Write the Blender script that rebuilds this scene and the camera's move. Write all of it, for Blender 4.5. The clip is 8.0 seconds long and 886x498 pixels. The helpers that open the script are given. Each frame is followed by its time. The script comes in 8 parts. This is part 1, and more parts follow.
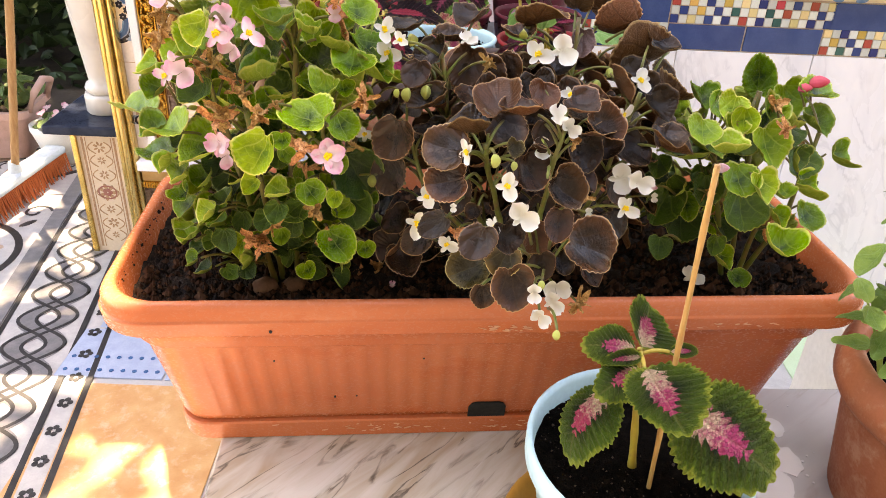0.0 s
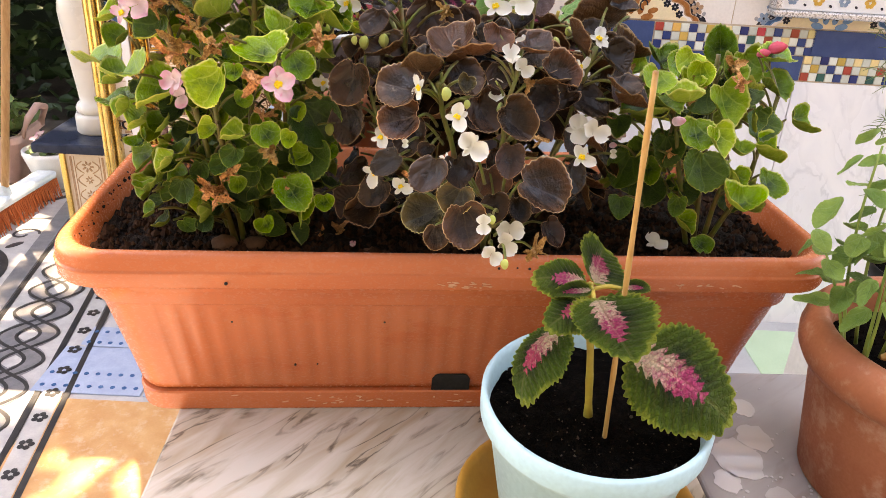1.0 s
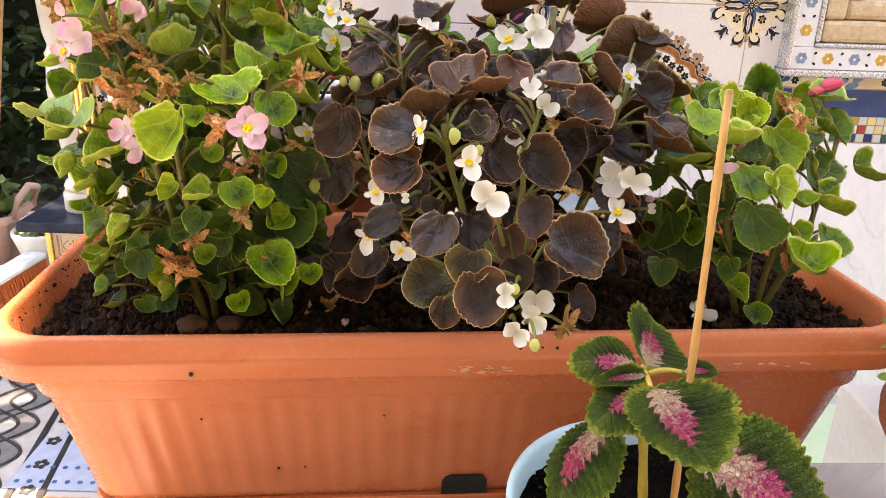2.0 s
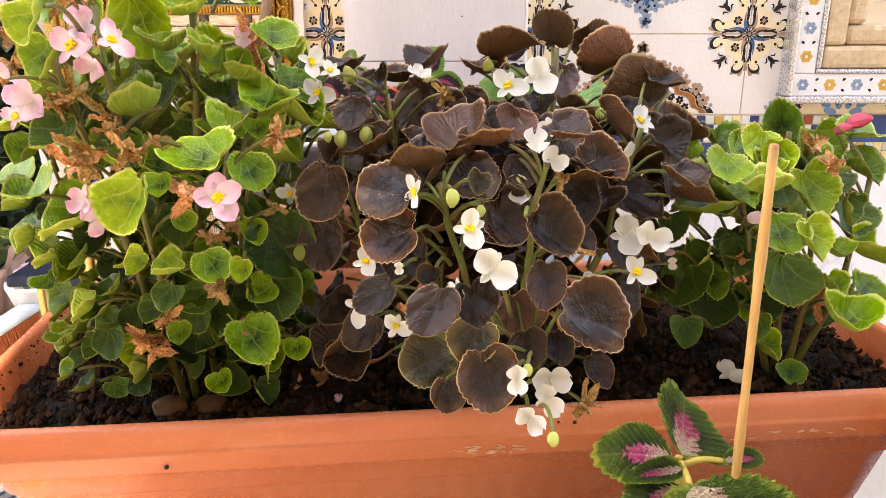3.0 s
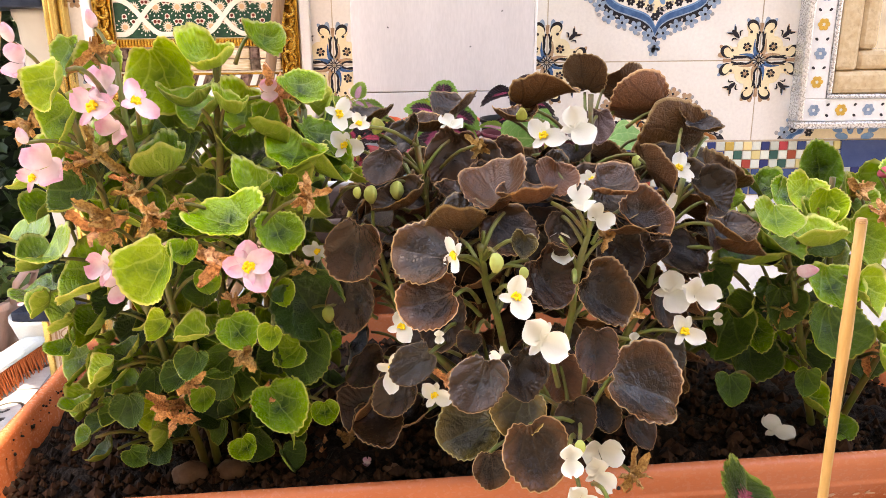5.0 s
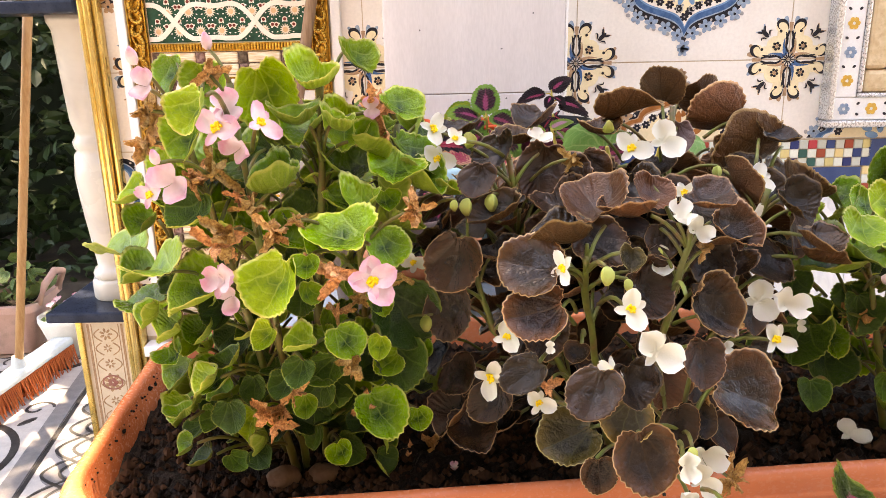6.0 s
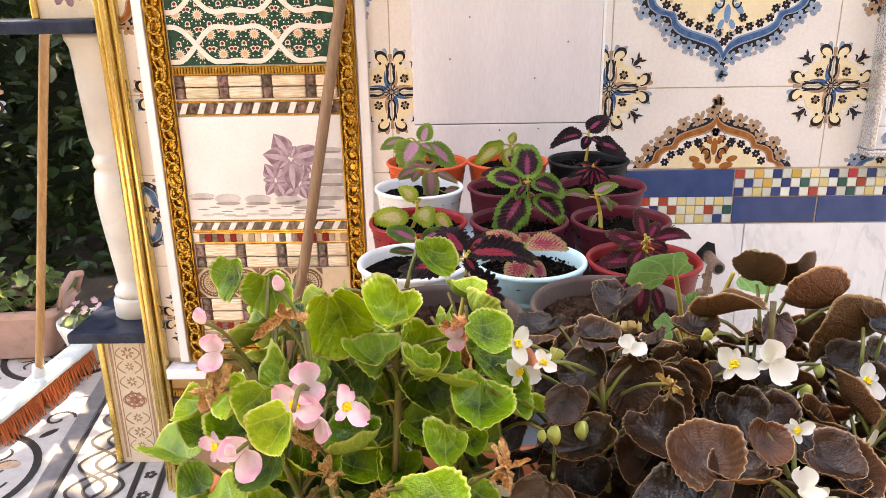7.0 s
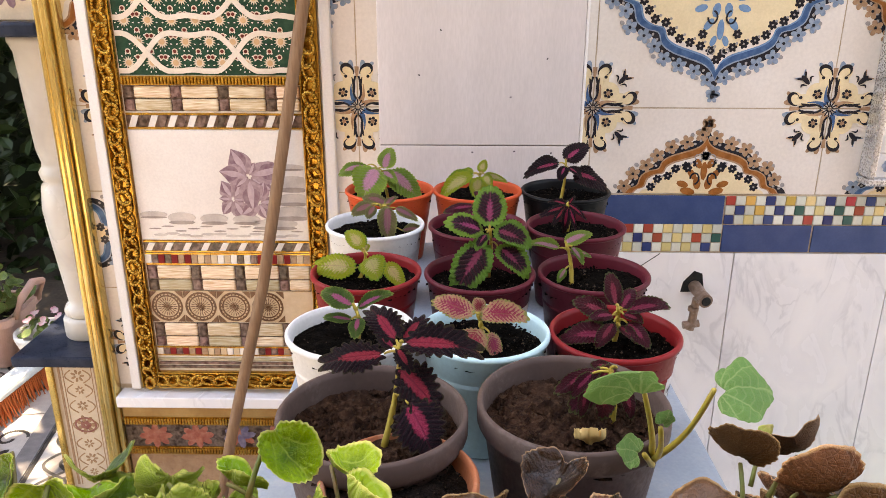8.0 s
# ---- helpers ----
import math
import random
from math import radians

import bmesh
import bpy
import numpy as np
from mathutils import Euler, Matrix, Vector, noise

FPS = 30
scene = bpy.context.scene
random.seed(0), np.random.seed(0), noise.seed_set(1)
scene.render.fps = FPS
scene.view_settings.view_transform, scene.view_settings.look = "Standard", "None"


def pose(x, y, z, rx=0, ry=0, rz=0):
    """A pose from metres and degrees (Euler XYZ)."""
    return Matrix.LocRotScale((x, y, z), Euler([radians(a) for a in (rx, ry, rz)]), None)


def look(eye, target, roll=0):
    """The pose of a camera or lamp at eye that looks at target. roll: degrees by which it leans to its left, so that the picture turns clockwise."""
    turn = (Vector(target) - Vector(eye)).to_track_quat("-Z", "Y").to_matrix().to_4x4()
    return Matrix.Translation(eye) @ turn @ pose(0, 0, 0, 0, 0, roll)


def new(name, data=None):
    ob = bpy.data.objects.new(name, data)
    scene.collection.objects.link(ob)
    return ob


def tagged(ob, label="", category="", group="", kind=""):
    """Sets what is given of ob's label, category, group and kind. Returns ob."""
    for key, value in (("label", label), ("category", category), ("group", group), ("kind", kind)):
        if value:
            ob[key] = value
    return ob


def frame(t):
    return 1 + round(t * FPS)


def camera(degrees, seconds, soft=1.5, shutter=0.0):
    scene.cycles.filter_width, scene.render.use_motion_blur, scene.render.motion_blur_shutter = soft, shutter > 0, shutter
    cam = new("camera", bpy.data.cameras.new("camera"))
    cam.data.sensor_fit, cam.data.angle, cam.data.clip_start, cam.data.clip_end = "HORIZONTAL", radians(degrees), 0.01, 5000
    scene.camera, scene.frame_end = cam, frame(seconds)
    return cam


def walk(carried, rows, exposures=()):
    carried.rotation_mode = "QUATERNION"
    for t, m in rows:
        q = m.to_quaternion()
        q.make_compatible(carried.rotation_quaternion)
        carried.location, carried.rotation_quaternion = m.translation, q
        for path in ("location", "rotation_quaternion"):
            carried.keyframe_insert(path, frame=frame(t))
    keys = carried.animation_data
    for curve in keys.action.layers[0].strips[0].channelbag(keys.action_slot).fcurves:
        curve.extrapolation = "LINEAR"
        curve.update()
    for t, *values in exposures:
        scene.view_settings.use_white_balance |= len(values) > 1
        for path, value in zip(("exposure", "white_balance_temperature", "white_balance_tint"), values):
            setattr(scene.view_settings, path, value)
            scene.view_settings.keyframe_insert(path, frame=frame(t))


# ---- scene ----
cam = camera(60.8, 8.0, 0.8)
S = 1.25  # metres for one unit of the plan; all plan numbers below are laid out in it
PATH = [
    (0, (-0.031, -0.185, 0.524), (-0.006, 1.553, -0.465), 2.7),
    (0.5, (-0.004, -0.237, 0.481), (0.026, 1.52, -0.475), 3.3),
    (1, (0.003, -0.217, 0.457), (0.03, 1.582, -0.416), 3.3),
    (1.5, (-0.006, -0.174, 0.416), (0.018, 1.671, -0.357), 2.9),
    (1.7, (-0.004, -0.153, 0.415), (0.015, 1.706, -0.323), 2.6),
    (2.8, (0.001, -0.087, 0.421), (0.017, 1.814, -0.199), 0.1),
    (3, (0.0, -0.077, 0.419), (0.012, 1.828, -0.192), -0.0),
    (3.5, (-0.004, -0.064, 0.42), (0.001, 1.848, -0.166), -0.2),
    (4, (-0.003, -0.063, 0.422), (0.002, 1.855, -0.144), -0.3),
    (5.5, (-0.039, -0.048, 0.436), (-0.039, 1.873, -0.119), -1.0),
    (6, (-0.065, -0.061, 0.444), (-0.084, 1.859, -0.118), -1.2),
    (6.5, (-0.082, -0.053, 0.493), (-0.114, 1.856, -0.103), -1.3),
    (7, (-0.103, 0.014, 0.563), (-0.149, 1.909, -0.076), -1.0),
    (7.5, (-0.086, 0.072, 0.599), (-0.132, 1.957, -0.068), -0.3),
    (8, (-0.055, 0.15, 0.599), (-0.082, 2.037, -0.064), 0.1),
]
walk(cam, [(t, look(S * Vector(eye), S * Vector(target), roll)) for t, eye, target, roll in PATH], [(0, 3.4, 9700, 21), (1, 3.27, 9700, 21), (2.2, 3.42, 9700, 21), (4, 3.58, 9700, 21), (7, 3.38, 9700, 21), (8, 3.12, 9700, 20)])

# ---- light: a terrace in the shade of its unseen upper wall, with sun through added leaves on the floor beside it ----
FLOOR = -0.66
WALL = 1.708
world = bpy.data.worlds.new("sky")
scene.world = world
world.use_nodes = True
wn = world.node_tree
sky = wn.nodes.new("ShaderNodeTexSky")
sky.sky_type = 'NISHITA'
sky.sun_disc = False
sky.sun_elevation, sky.sun_rotation = radians(64), radians(-23)
wn.nodes["Background"].inputs["Strength"].default_value = 0.15
wn.links.new(sky.outputs[0], wn.nodes["Background"].inputs["Color"])
sun = new("sun", bpy.data.lights.new("sun", 'SUN'))
sun.data.energy, sun.data.angle, sun.data.color = 3.2, radians(0.5), (1.0, 0.93, 0.82)
sun.matrix_world = look((-1.05, 2.5, 5.5), (0, 0, 0))


# ---- materials ----
def nodes_of(name):
    m = bpy.data.materials.new(name)
    m.use_nodes = True
    return m, m.node_tree, m.node_tree.nodes["Principled BSDF"]


def noise_mix(nt, a, b, scale, detail=4.0, lo=0.35, hi=0.65, coord="Object", stretch=(1, 1, 1)):
    """A colour that wanders between a and b; gives the colour socket and the noise's."""
    tc = nt.nodes.new("ShaderNodeTexCoord")
    mp = nt.nodes.new("ShaderNodeMapping")
    mp.inputs["Scale"].default_value = stretch
    nz = nt.nodes.new("ShaderNodeTexNoise")
    nz.inputs["Scale"].default_value, nz.inputs["Detail"].default_value = scale, detail
    rp = nt.nodes.new("ShaderNodeValToRGB")
    rp.color_ramp.elements[0].position, rp.color_ramp.elements[1].position = lo, hi
    rp.color_ramp.elements[0].color, rp.color_ramp.elements[1].color = (*a, 1), (*b, 1)
    nt.links.new(tc.outputs[coord], mp.inputs[0])
    nt.links.new(mp.outputs[0], nz.inputs["Vector"])
    nt.links.new(nz.outputs["Fac"], rp.inputs[0])
    return rp.outputs[0], nz.outputs["Fac"], mp.outputs[0]


def mix_node(nt, fac, a, b, blend='MIX'):
    n = nt.nodes.new("ShaderNodeMix")
    n.data_type, n.blend_type = 'RGBA', blend
    for sock, v in ((n.inputs[0], fac), (n.inputs[6], a), (n.inputs[7], b)):
        if isinstance(v, (int, float)):
            sock.default_value = v
        elif isinstance(v, tuple):
            sock.default_value = (*v, 1)
        else:
            nt.links.new(v, sock)
    return n.outputs[2]


def ramp(nt, fac, lo, hi, a=0.0, b=1.0):
    n = nt.nodes.new("ShaderNodeMapRange")
    n.inputs[1].default_value, n.inputs[2].default_value = lo, hi
    n.inputs[3].default_value, n.inputs[4].default_value = a, b
    nt.links.new(fac, n.inputs[0])
    return n.outputs[0]


def bump_to(nt, bsdf, height, strength, dist=0.002):
    b = nt.nodes.new("ShaderNodeBump")
    b.inputs["Strength"].default_value, b.inputs["Distance"].default_value = strength, dist
    nt.links.new(height, b.inputs["Height"])
    nt.links.new(b.outputs[0], bsdf.inputs["Normal"])
    nt.links.new(b.outputs[0], bsdf.inputs["Coat Normal"])


def material(name, a, b, scale=20.0, rough=0.5, metal=0.0, bump=0.2, fine=200.0, dirt=None, dirt_amount=0.5, vary=0.0, coat=0.0, stretch=(1, 1, 1), spec=0.28, dist=0.001, dirt_at=(0.52, 0.68)):
    """Two-scale procedural surface: broad colour drift, fine grain with bump, and optional dirt patches."""
    m, nt, bs = nodes_of(name)
    col, _, vec = noise_mix(nt, a, b, scale, stretch=stretch)
    nz = nt.nodes.new("ShaderNodeTexNoise")
    nz.inputs["Scale"].default_value, nz.inputs["Detail"].default_value = fine, 6
    nt.links.new(vec, nz.inputs["Vector"])
    col = mix_node(nt, ramp(nt, nz.outputs["Fac"], 0.3, 0.7, 0.0, 0.22), col, tuple(0.55 * c for c in a))
    if dirt:
        d = nt.nodes.new("ShaderNodeTexNoise")
        d.inputs["Scale"].default_value, d.inputs["Detail"].default_value, d.inputs["Roughness"].default_value = scale * 1.7, 9, 0.7
        nt.links.new(vec, d.inputs["Vector"])
        col = mix_node(nt, ramp(nt, d.outputs["Fac"], dirt_at[0], dirt_at[1], 0.0, dirt_amount), col, dirt)
    if vary:
        oi = nt.nodes.new("ShaderNodeObjectInfo")
        hs = nt.nodes.new("ShaderNodeHueSaturation")
        nt.links.new(ramp(nt, oi.outputs["Random"], 0, 1, 1 - vary, 1 + vary), hs.inputs["Value"])
        nt.links.new(ramp(nt, oi.outputs["Random"], 0, 1, 0.5 + vary * 0.06, 0.5 - vary * 0.06), hs.inputs["Hue"])
        nt.links.new(col, hs.inputs["Color"])
        col = hs.outputs[0]
    nt.links.new(col, bs.inputs["Base Color"])
    nt.links.new(ramp(nt, nz.outputs["Fac"], 0.3, 0.7, rough * 0.85, min(1, rough * 1.15)), bs.inputs["Roughness"])
    bs.inputs["Metallic"].default_value = metal
    bs.inputs["Coat Weight"].default_value = coat
    bs.inputs["Specular IOR Level"].default_value = spec
    bump_to(nt, bs, nz.outputs["Fac"], bump, dist)
    return m


def math_node(nt, op, a, b=None, c=None):
    n = nt.nodes.new("ShaderNodeMath")
    n.operation = op
    for sock, v in zip(n.inputs, (a, b, c)):
        if v is None:
            continue
        if isinstance(v, (int, float)):
            sock.default_value = v
        else:
            nt.links.new(v, sock)
    return n.outputs[0]


def leaf_material(name, inner, outer, edge, rough=0.35, glow=0.25, vein=(0.3, 0.4, 0.1), patch=None, patch_at=(0.3, 0.6), vary=0.25, noise_scale=9.0, edge_at=(1.18, 1.3), vein_mix=0.55, ragged=0.5, spec=0.28, wet=0.0, relief=0.25, jag_edge=0.5, ribs='fan', shape='rim', fleck=None, quilt=0.6, rimward=(0.45, 0.9), tone_at=(0.35, 0.95), crinkle=0.0, swell=0.0):
    """Leaf skin: a fan of veins ('fan') or feathered ones ('feather'), a margin by the leaf's 'rim' value (0 at the middle, 1 at the margin), an optional ragged patch, fine grain, wet spots, and light coming through."""
    m, nt, bs = nodes_of(name)
    at = nt.nodes.new("ShaderNodeAttribute")
    at.attribute_name = "rim"
    rim = at.outputs["Fac"]
    _, fac, vec = noise_mix(nt, inner, outer, noise_scale * 0.22, 4)
    rag = nt.nodes.new("ShaderNodeTexNoise")
    rag.inputs["Scale"].default_value, rag.inputs["Detail"].default_value, rag.inputs["Roughness"].default_value = noise_scale * 0.6, 8, 0.75
    nt.links.new(vec, rag.inputs["Vector"])
    xyz = nt.nodes.new("ShaderNodeSeparateXYZ")
    nt.links.new(vec, xyz.inputs[0])
    x, y = math_node(nt, 'MULTIPLY', xyz.outputs[0], 1 / S), math_node(nt, 'MULTIPLY', xyz.outputs[1], 1 / S)
    if ribs == 'fan':
        y1 = math_node(nt, 'ADD', y, 0.78)
        far = math_node(nt, 'SQRT', math_node(nt, 'ADD', math_node(nt, 'MULTIPLY', x, x), math_node(nt, 'MULTIPLY', y1, y1)))
        wob = math_node(nt, 'MULTIPLY_ADD', fac, 0.5, -0.25)
        turn = math_node(nt, 'ADD', math_node(nt, 'DIVIDE', math_node(nt, 'ARCTAN2', x, y1), 0.52), wob)
        off = math_node(nt, 'ABSOLUTE', math_node(nt, 'SUBTRACT', turn, math_node(nt, 'ROUND', turn)))
        gap = math_node(nt, 'MULTIPLY', math_node(nt, 'MULTIPLY', off, 0.52), far)
        side = math_node(nt, 'MULTIPLY_ADD', off, -0.9, math_node(nt, 'MULTIPLY', far, 3.6))
        off2 = math_node(nt, 'ABSOLUTE', math_node(nt, 'SUBTRACT', side, math_node(nt, 'ROUND', side)))
        line = math_node(nt, 'MAXIMUM', ramp(nt, gap, 0.012, 0.04, 1.0, 0.0), ramp(nt, off2, 0.03, 0.12, 0.45, 0.0))
    else:
        ax = math_node(nt, 'ABSOLUTE', x)
        side = math_node(nt, 'MULTIPLY_ADD', math_node(nt, 'SUBTRACT', y, math_node(nt, 'MULTIPLY', ax, 0.75)), 5.2, math_node(nt, 'MULTIPLY', math_node(nt, 'ADD', rag.outputs["Fac"], fac), 0.9))
        off = math_node(nt, 'ABSOLUTE', math_node(nt, 'SUBTRACT', side, math_node(nt, 'ROUND', side)))
        line = math_node(nt, 'MAXIMUM', ramp(nt, ax, 0.015, 0.04, 1.0, 0.0), ramp(nt, off, 0.04, 0.14, 0.6, 0.0))
    # the net of small veins: swollen cells with sunken seams
    net = nt.nodes.new("ShaderNodeTexVoronoi")
    net.feature = 'DISTANCE_TO_EDGE'
    net.inputs["Scale"].default_value = 7.5 if ribs == 'fan' else 11.0
    nt.links.new(vec, net.inputs["Vector"])
    seam = ramp(nt, net.outputs["Distance"], 0.0, 0.16)
    puff = math_node(nt, 'MULTIPLY', math_node(nt, 'MULTIPLY_ADD', seam, 1.0 if ribs == 'feather' else 0.3, math_node(nt, 'MULTIPLY', off, 0.45 if ribs == 'feather' else 0.9)), math_node(nt, 'SUBTRACT', 1.0, math_node(nt, 'MULTIPLY', line, 0.8)))
    tone = math_node(nt, 'MULTIPLY_ADD', rim, rimward[0], math_node(nt, 'MULTIPLY', fac, rimward[1]))
    col = mix_node(nt, ramp(nt, tone, *tone_at), inner, outer)
    jig = math_node(nt, 'MULTIPLY_ADD', fac, jag_edge, rim)
    if patch:
        where = rim
        if shape == 'midrib':
            where = math_node(nt, 'ADD', math_node(nt, 'POWER', math_node(nt, 'ABSOLUTE', math_node(nt, 'DIVIDE', x, 0.36)), 1.5), math_node(nt, 'POWER', math_node(nt, 'ABSOLUTE', math_node(nt, 'DIVIDE', math_node(nt, 'ADD', y, 0.12), 1.0)), 2.5))
        jag = math_node(nt, 'MULTIPLY_ADD', rag.outputs["Fac"], ragged, where)
        jag = math_node(nt, 'MULTIPLY_ADD', off, ragged * 0.5, math_node(nt, 'ADD', jag, -ragged * 0.12))
        paint = patch
        if fleck:
            paint = mix_node(nt, ramp(nt, math_node(nt, 'ADD', rag.outputs["Color"], math_node(nt, 'MULTIPLY', y, -0.22)), 0.46, 0.62), patch, fleck)
        col = mix_node(nt, ramp(nt, jag, patch_at[0] + ragged / 2, patch_at[1] + ragged / 2, 1.0, 0.0), col, paint)
    col = mix_node(nt, math_node(nt, 'MULTIPLY', math_node(nt, 'SUBTRACT', 1.0, seam), 0.22 if ribs == 'feather' else 0.08), col, tuple(0.5 * c for c in inner))
    col = mix_node(nt, math_node(nt, 'MULTIPLY', line, vein_mix), col, vein)
    col = mix_node(nt, ramp(nt, jig, edge_at[0], edge_at[1], 0.0, 0.9), col, edge)
    oi = nt.nodes.new("ShaderNodeObjectInfo")
    hs = nt.nodes.new("ShaderNodeHueSaturation")
    nt.links.new(ramp(nt, oi.outputs["Random"], 0, 1, 1 - vary, 1 + vary), hs.inputs["Value"])
    nt.links.new(ramp(nt, oi.outputs["Random"], 0, 1, 0.51, 0.49), hs.inputs["Hue"])
    nt.links.new(col, hs.inputs["Color"])
    nt.links.new(hs.outputs[0], bs.inputs["Base Color"])
    nt.links.new(ramp(nt, rag.outputs["Fac"], 0.3, 0.7, rough * 0.75, rough * 1.25), bs.inputs["Roughness"])
    bs.inputs["Specular IOR Level"].default_value = spec
    cr = nt.nodes.new("ShaderNodeTexVoronoi")
    cr.inputs["Scale"].default_value = noise_scale * 1.6
    nt.links.new(vec, cr.inputs["Vector"])
    fz = nt.nodes.new("ShaderNodeTexNoise")
    fz.inputs["Scale"].default_value, fz.inputs["Detail"].default_value = noise_scale * 3, 5
    nt.links.new(vec, fz.inputs["Vector"])
    bump_to(nt, bs, math_node(nt, 'MULTIPLY_ADD', fac, swell, math_node(nt, 'MULTIPLY_ADD', cr.outputs["Distance"], crinkle, math_node(nt, 'MULTIPLY_ADD', puff, quilt, math_node(nt, 'MULTIPLY', fz.outputs["Fac"], relief)))), 1.0, 0.0075 if ribs == 'feather' else 0.0024)
    if wet:
        pool = nt.nodes.new("ShaderNodeTexNoise")
        pool.inputs["Scale"].default_value, pool.inputs["Detail"].default_value = 3.2, 1
        nt.links.new(vec, pool.inputs["Vector"])
        nt.links.new(ramp(nt, pool.outputs["Fac"], 0.3, 0.7, 0.4 * wet, wet), bs.inputs["Coat Weight"])
        bs.inputs["Coat Roughness"].default_value, bs.inputs["Coat IOR"].default_value = 0.09, 1.5
    tr = nt.nodes.new("ShaderNodeBsdfTranslucent")
    nt.links.new(hs.outputs[0], tr.inputs["Color"])
    mx = nt.nodes.new("ShaderNodeMixShader")
    mx.inputs[0].default_value = glow
    nt.links.new(bs.outputs[0], mx.inputs[1])
    nt.links.new(tr.outputs[0], mx.inputs[2])
    nt.links.new(mx.outputs[0], nt.nodes["Material Output"].inputs["Surface"])
    return m


def marble(name, base, cloud, vein, scale=6.0, rough=0.25, turn=0.6, amount=0.6):
    m, nt, bs = nodes_of(name)
    tc = nt.nodes.new("ShaderNodeTexCoord")
    mp = nt.nodes.new("ShaderNodeMapping")
    mp.inputs["Scale"].default_value = (0.7, 3.4, 1.6)
    tn = nt.nodes.new("ShaderNodeMapping")
    tn.inputs["Rotation"].default_value = (0.2, 0.1, -turn)
    nt.links.new(tc.outputs["Object"], tn.inputs[0])
    nt.links.new(tn.outputs[0], mp.inputs[0])
    n1 = nt.nodes.new("ShaderNodeTexNoise")
    n1.inputs["Scale"].default_value, n1.inputs["Detail"].default_value, n1.inputs["Distortion"].default_value = scale, 8, 0.6
    n2 = nt.nodes.new("ShaderNodeTexNoise")
    n2.inputs["Scale"].default_value, n2.inputs["Detail"].default_value, n2.inputs["Distortion"].default_value = scale * 0.55, 10, 1.2
    for n in (n1, n2):
        nt.links.new(mp.outputs[0], n.inputs["Vector"])
    col = mix_node(nt, ramp(nt, n1.outputs["Fac"], 0.38, 0.72), base, cloud)
    ab = nt.nodes.new("ShaderNodeMath")
    ab.operation = 'SUBTRACT'
    nt.links.new(n2.outputs["Fac"], ab.inputs[0])
    ab.inputs[1].default_value = 0.5
    av = nt.nodes.new("ShaderNodeMath")
    av.operation = 'ABSOLUTE'
    nt.links.new(ab.outputs[0], av.inputs[0])
    lines = ramp(nt, av.outputs[0], 0.004, 0.03, amount, 0.0)
    ml = nt.nodes.new("ShaderNodeMath")
    ml.operation = 'MULTIPLY'
    nt.links.new(lines, ml.inputs[0])
    nt.links.new(ramp(nt, n1.outputs["Fac"], 0.42, 0.6), ml.inputs[1])
    col = mix_node(nt, ml.outputs[0], col, vein)
    nt.links.new(col, bs.inputs["Base Color"])
    nt.links.new(ramp(nt, n1.outputs["Fac"], 0.3, 0.7, rough * 0.7, rough * 1.4), bs.inputs["Roughness"])
    bump_to(nt, bs, n1.outputs["Fac"], 0.03, 0.001)
    return m


TERRA = material("terracotta plastic", (0.56, 0.172, 0.076), (0.5, 0.135, 0.055), 5.5, 0.26, bump=0.04, fine=260, dirt=(0.46, 0.11, 0.036), dirt_amount=0.55, dirt_at=(0.56, 0.6), stretch=(1, 1, 1.8))
CLAY = material("fired clay", (0.42, 0.145, 0.066), (0.34, 0.105, 0.046), 16, 0.6, bump=0.25, fine=300, dirt=(0.5, 0.3, 0.2), dirt_amount=0.5, dirt_at=(0.5, 0.62))
SOIL = material("wet dark soil", (0.004, 0.0026, 0.002), (0.013, 0.0075, 0.0045), 60, 0.75, bump=1.0, fine=420, dirt=(0.04, 0.023, 0.014), dirt_amount=0.5, dist=0.004, spec=0.1)
SOIL_DRY = material("dry brown soil", (0.018, 0.009, 0.006), (0.055, 0.028, 0.017), 70, 0.9, bump=1.0, fine=350, dirt=(0.12, 0.07, 0.042), dirt_amount=0.6, dist=0.004, spec=0.05)
PEAT = material("black peat", (0.0015, 0.0012, 0.001), (0.005, 0.004, 0.003), 80, 0.85, bump=1.0, fine=500, dirt=(0.03, 0.02, 0.013), dirt_amount=0.3, dist=0.003, spec=0.02)
BLUE_POT = material("pale blue plastic", (0.44, 0.66, 0.68), (0.4, 0.61, 0.64), 12, 0.35, bump=0.03)
WHITE_POT = material("white plastic", (0.66, 0.66, 0.64), (0.6, 0.6, 0.57), 12, 0.35, bump=0.03, spec=0.12)
RED_POT = material("red plastic", (0.25, 0.017, 0.018), (0.2, 0.014, 0.016), 12, 0.35, bump=0.03, spec=0.12)
MAROON_POT = material("maroon plastic", (0.11, 0.014, 0.022), (0.085, 0.011, 0.018), 12, 0.38, bump=0.03, spec=0.12)
ORANGE_POT = material("orange plastic", (0.62, 0.09, 0.03), (0.54, 0.075, 0.026), 12, 0.38, bump=0.03, spec=0.12)
BLACK_POT = material("black plastic", (0.006, 0.006, 0.006), (0.01, 0.01, 0.01), 12, 0.4, bump=0.03, spec=0.12)
GREY_POT = material("taupe plastic", (0.115, 0.078, 0.066), (0.085, 0.058, 0.05), 14, 0.5, bump=0.06, dirt=(0.3, 0.25, 0.22), dirt_amount=0.3, spec=0.12)
OCHRE = material("ochre plastic", (0.5, 0.26, 0.05), (0.42, 0.2, 0.04), 12, 0.4, bump=0.04)
SLAB = marble("veined cream marble", (0.52, 0.49, 0.41), (0.34, 0.27, 0.165), (0.05, 0.043, 0.036), 11, 0.2, 0.85, 0.75)
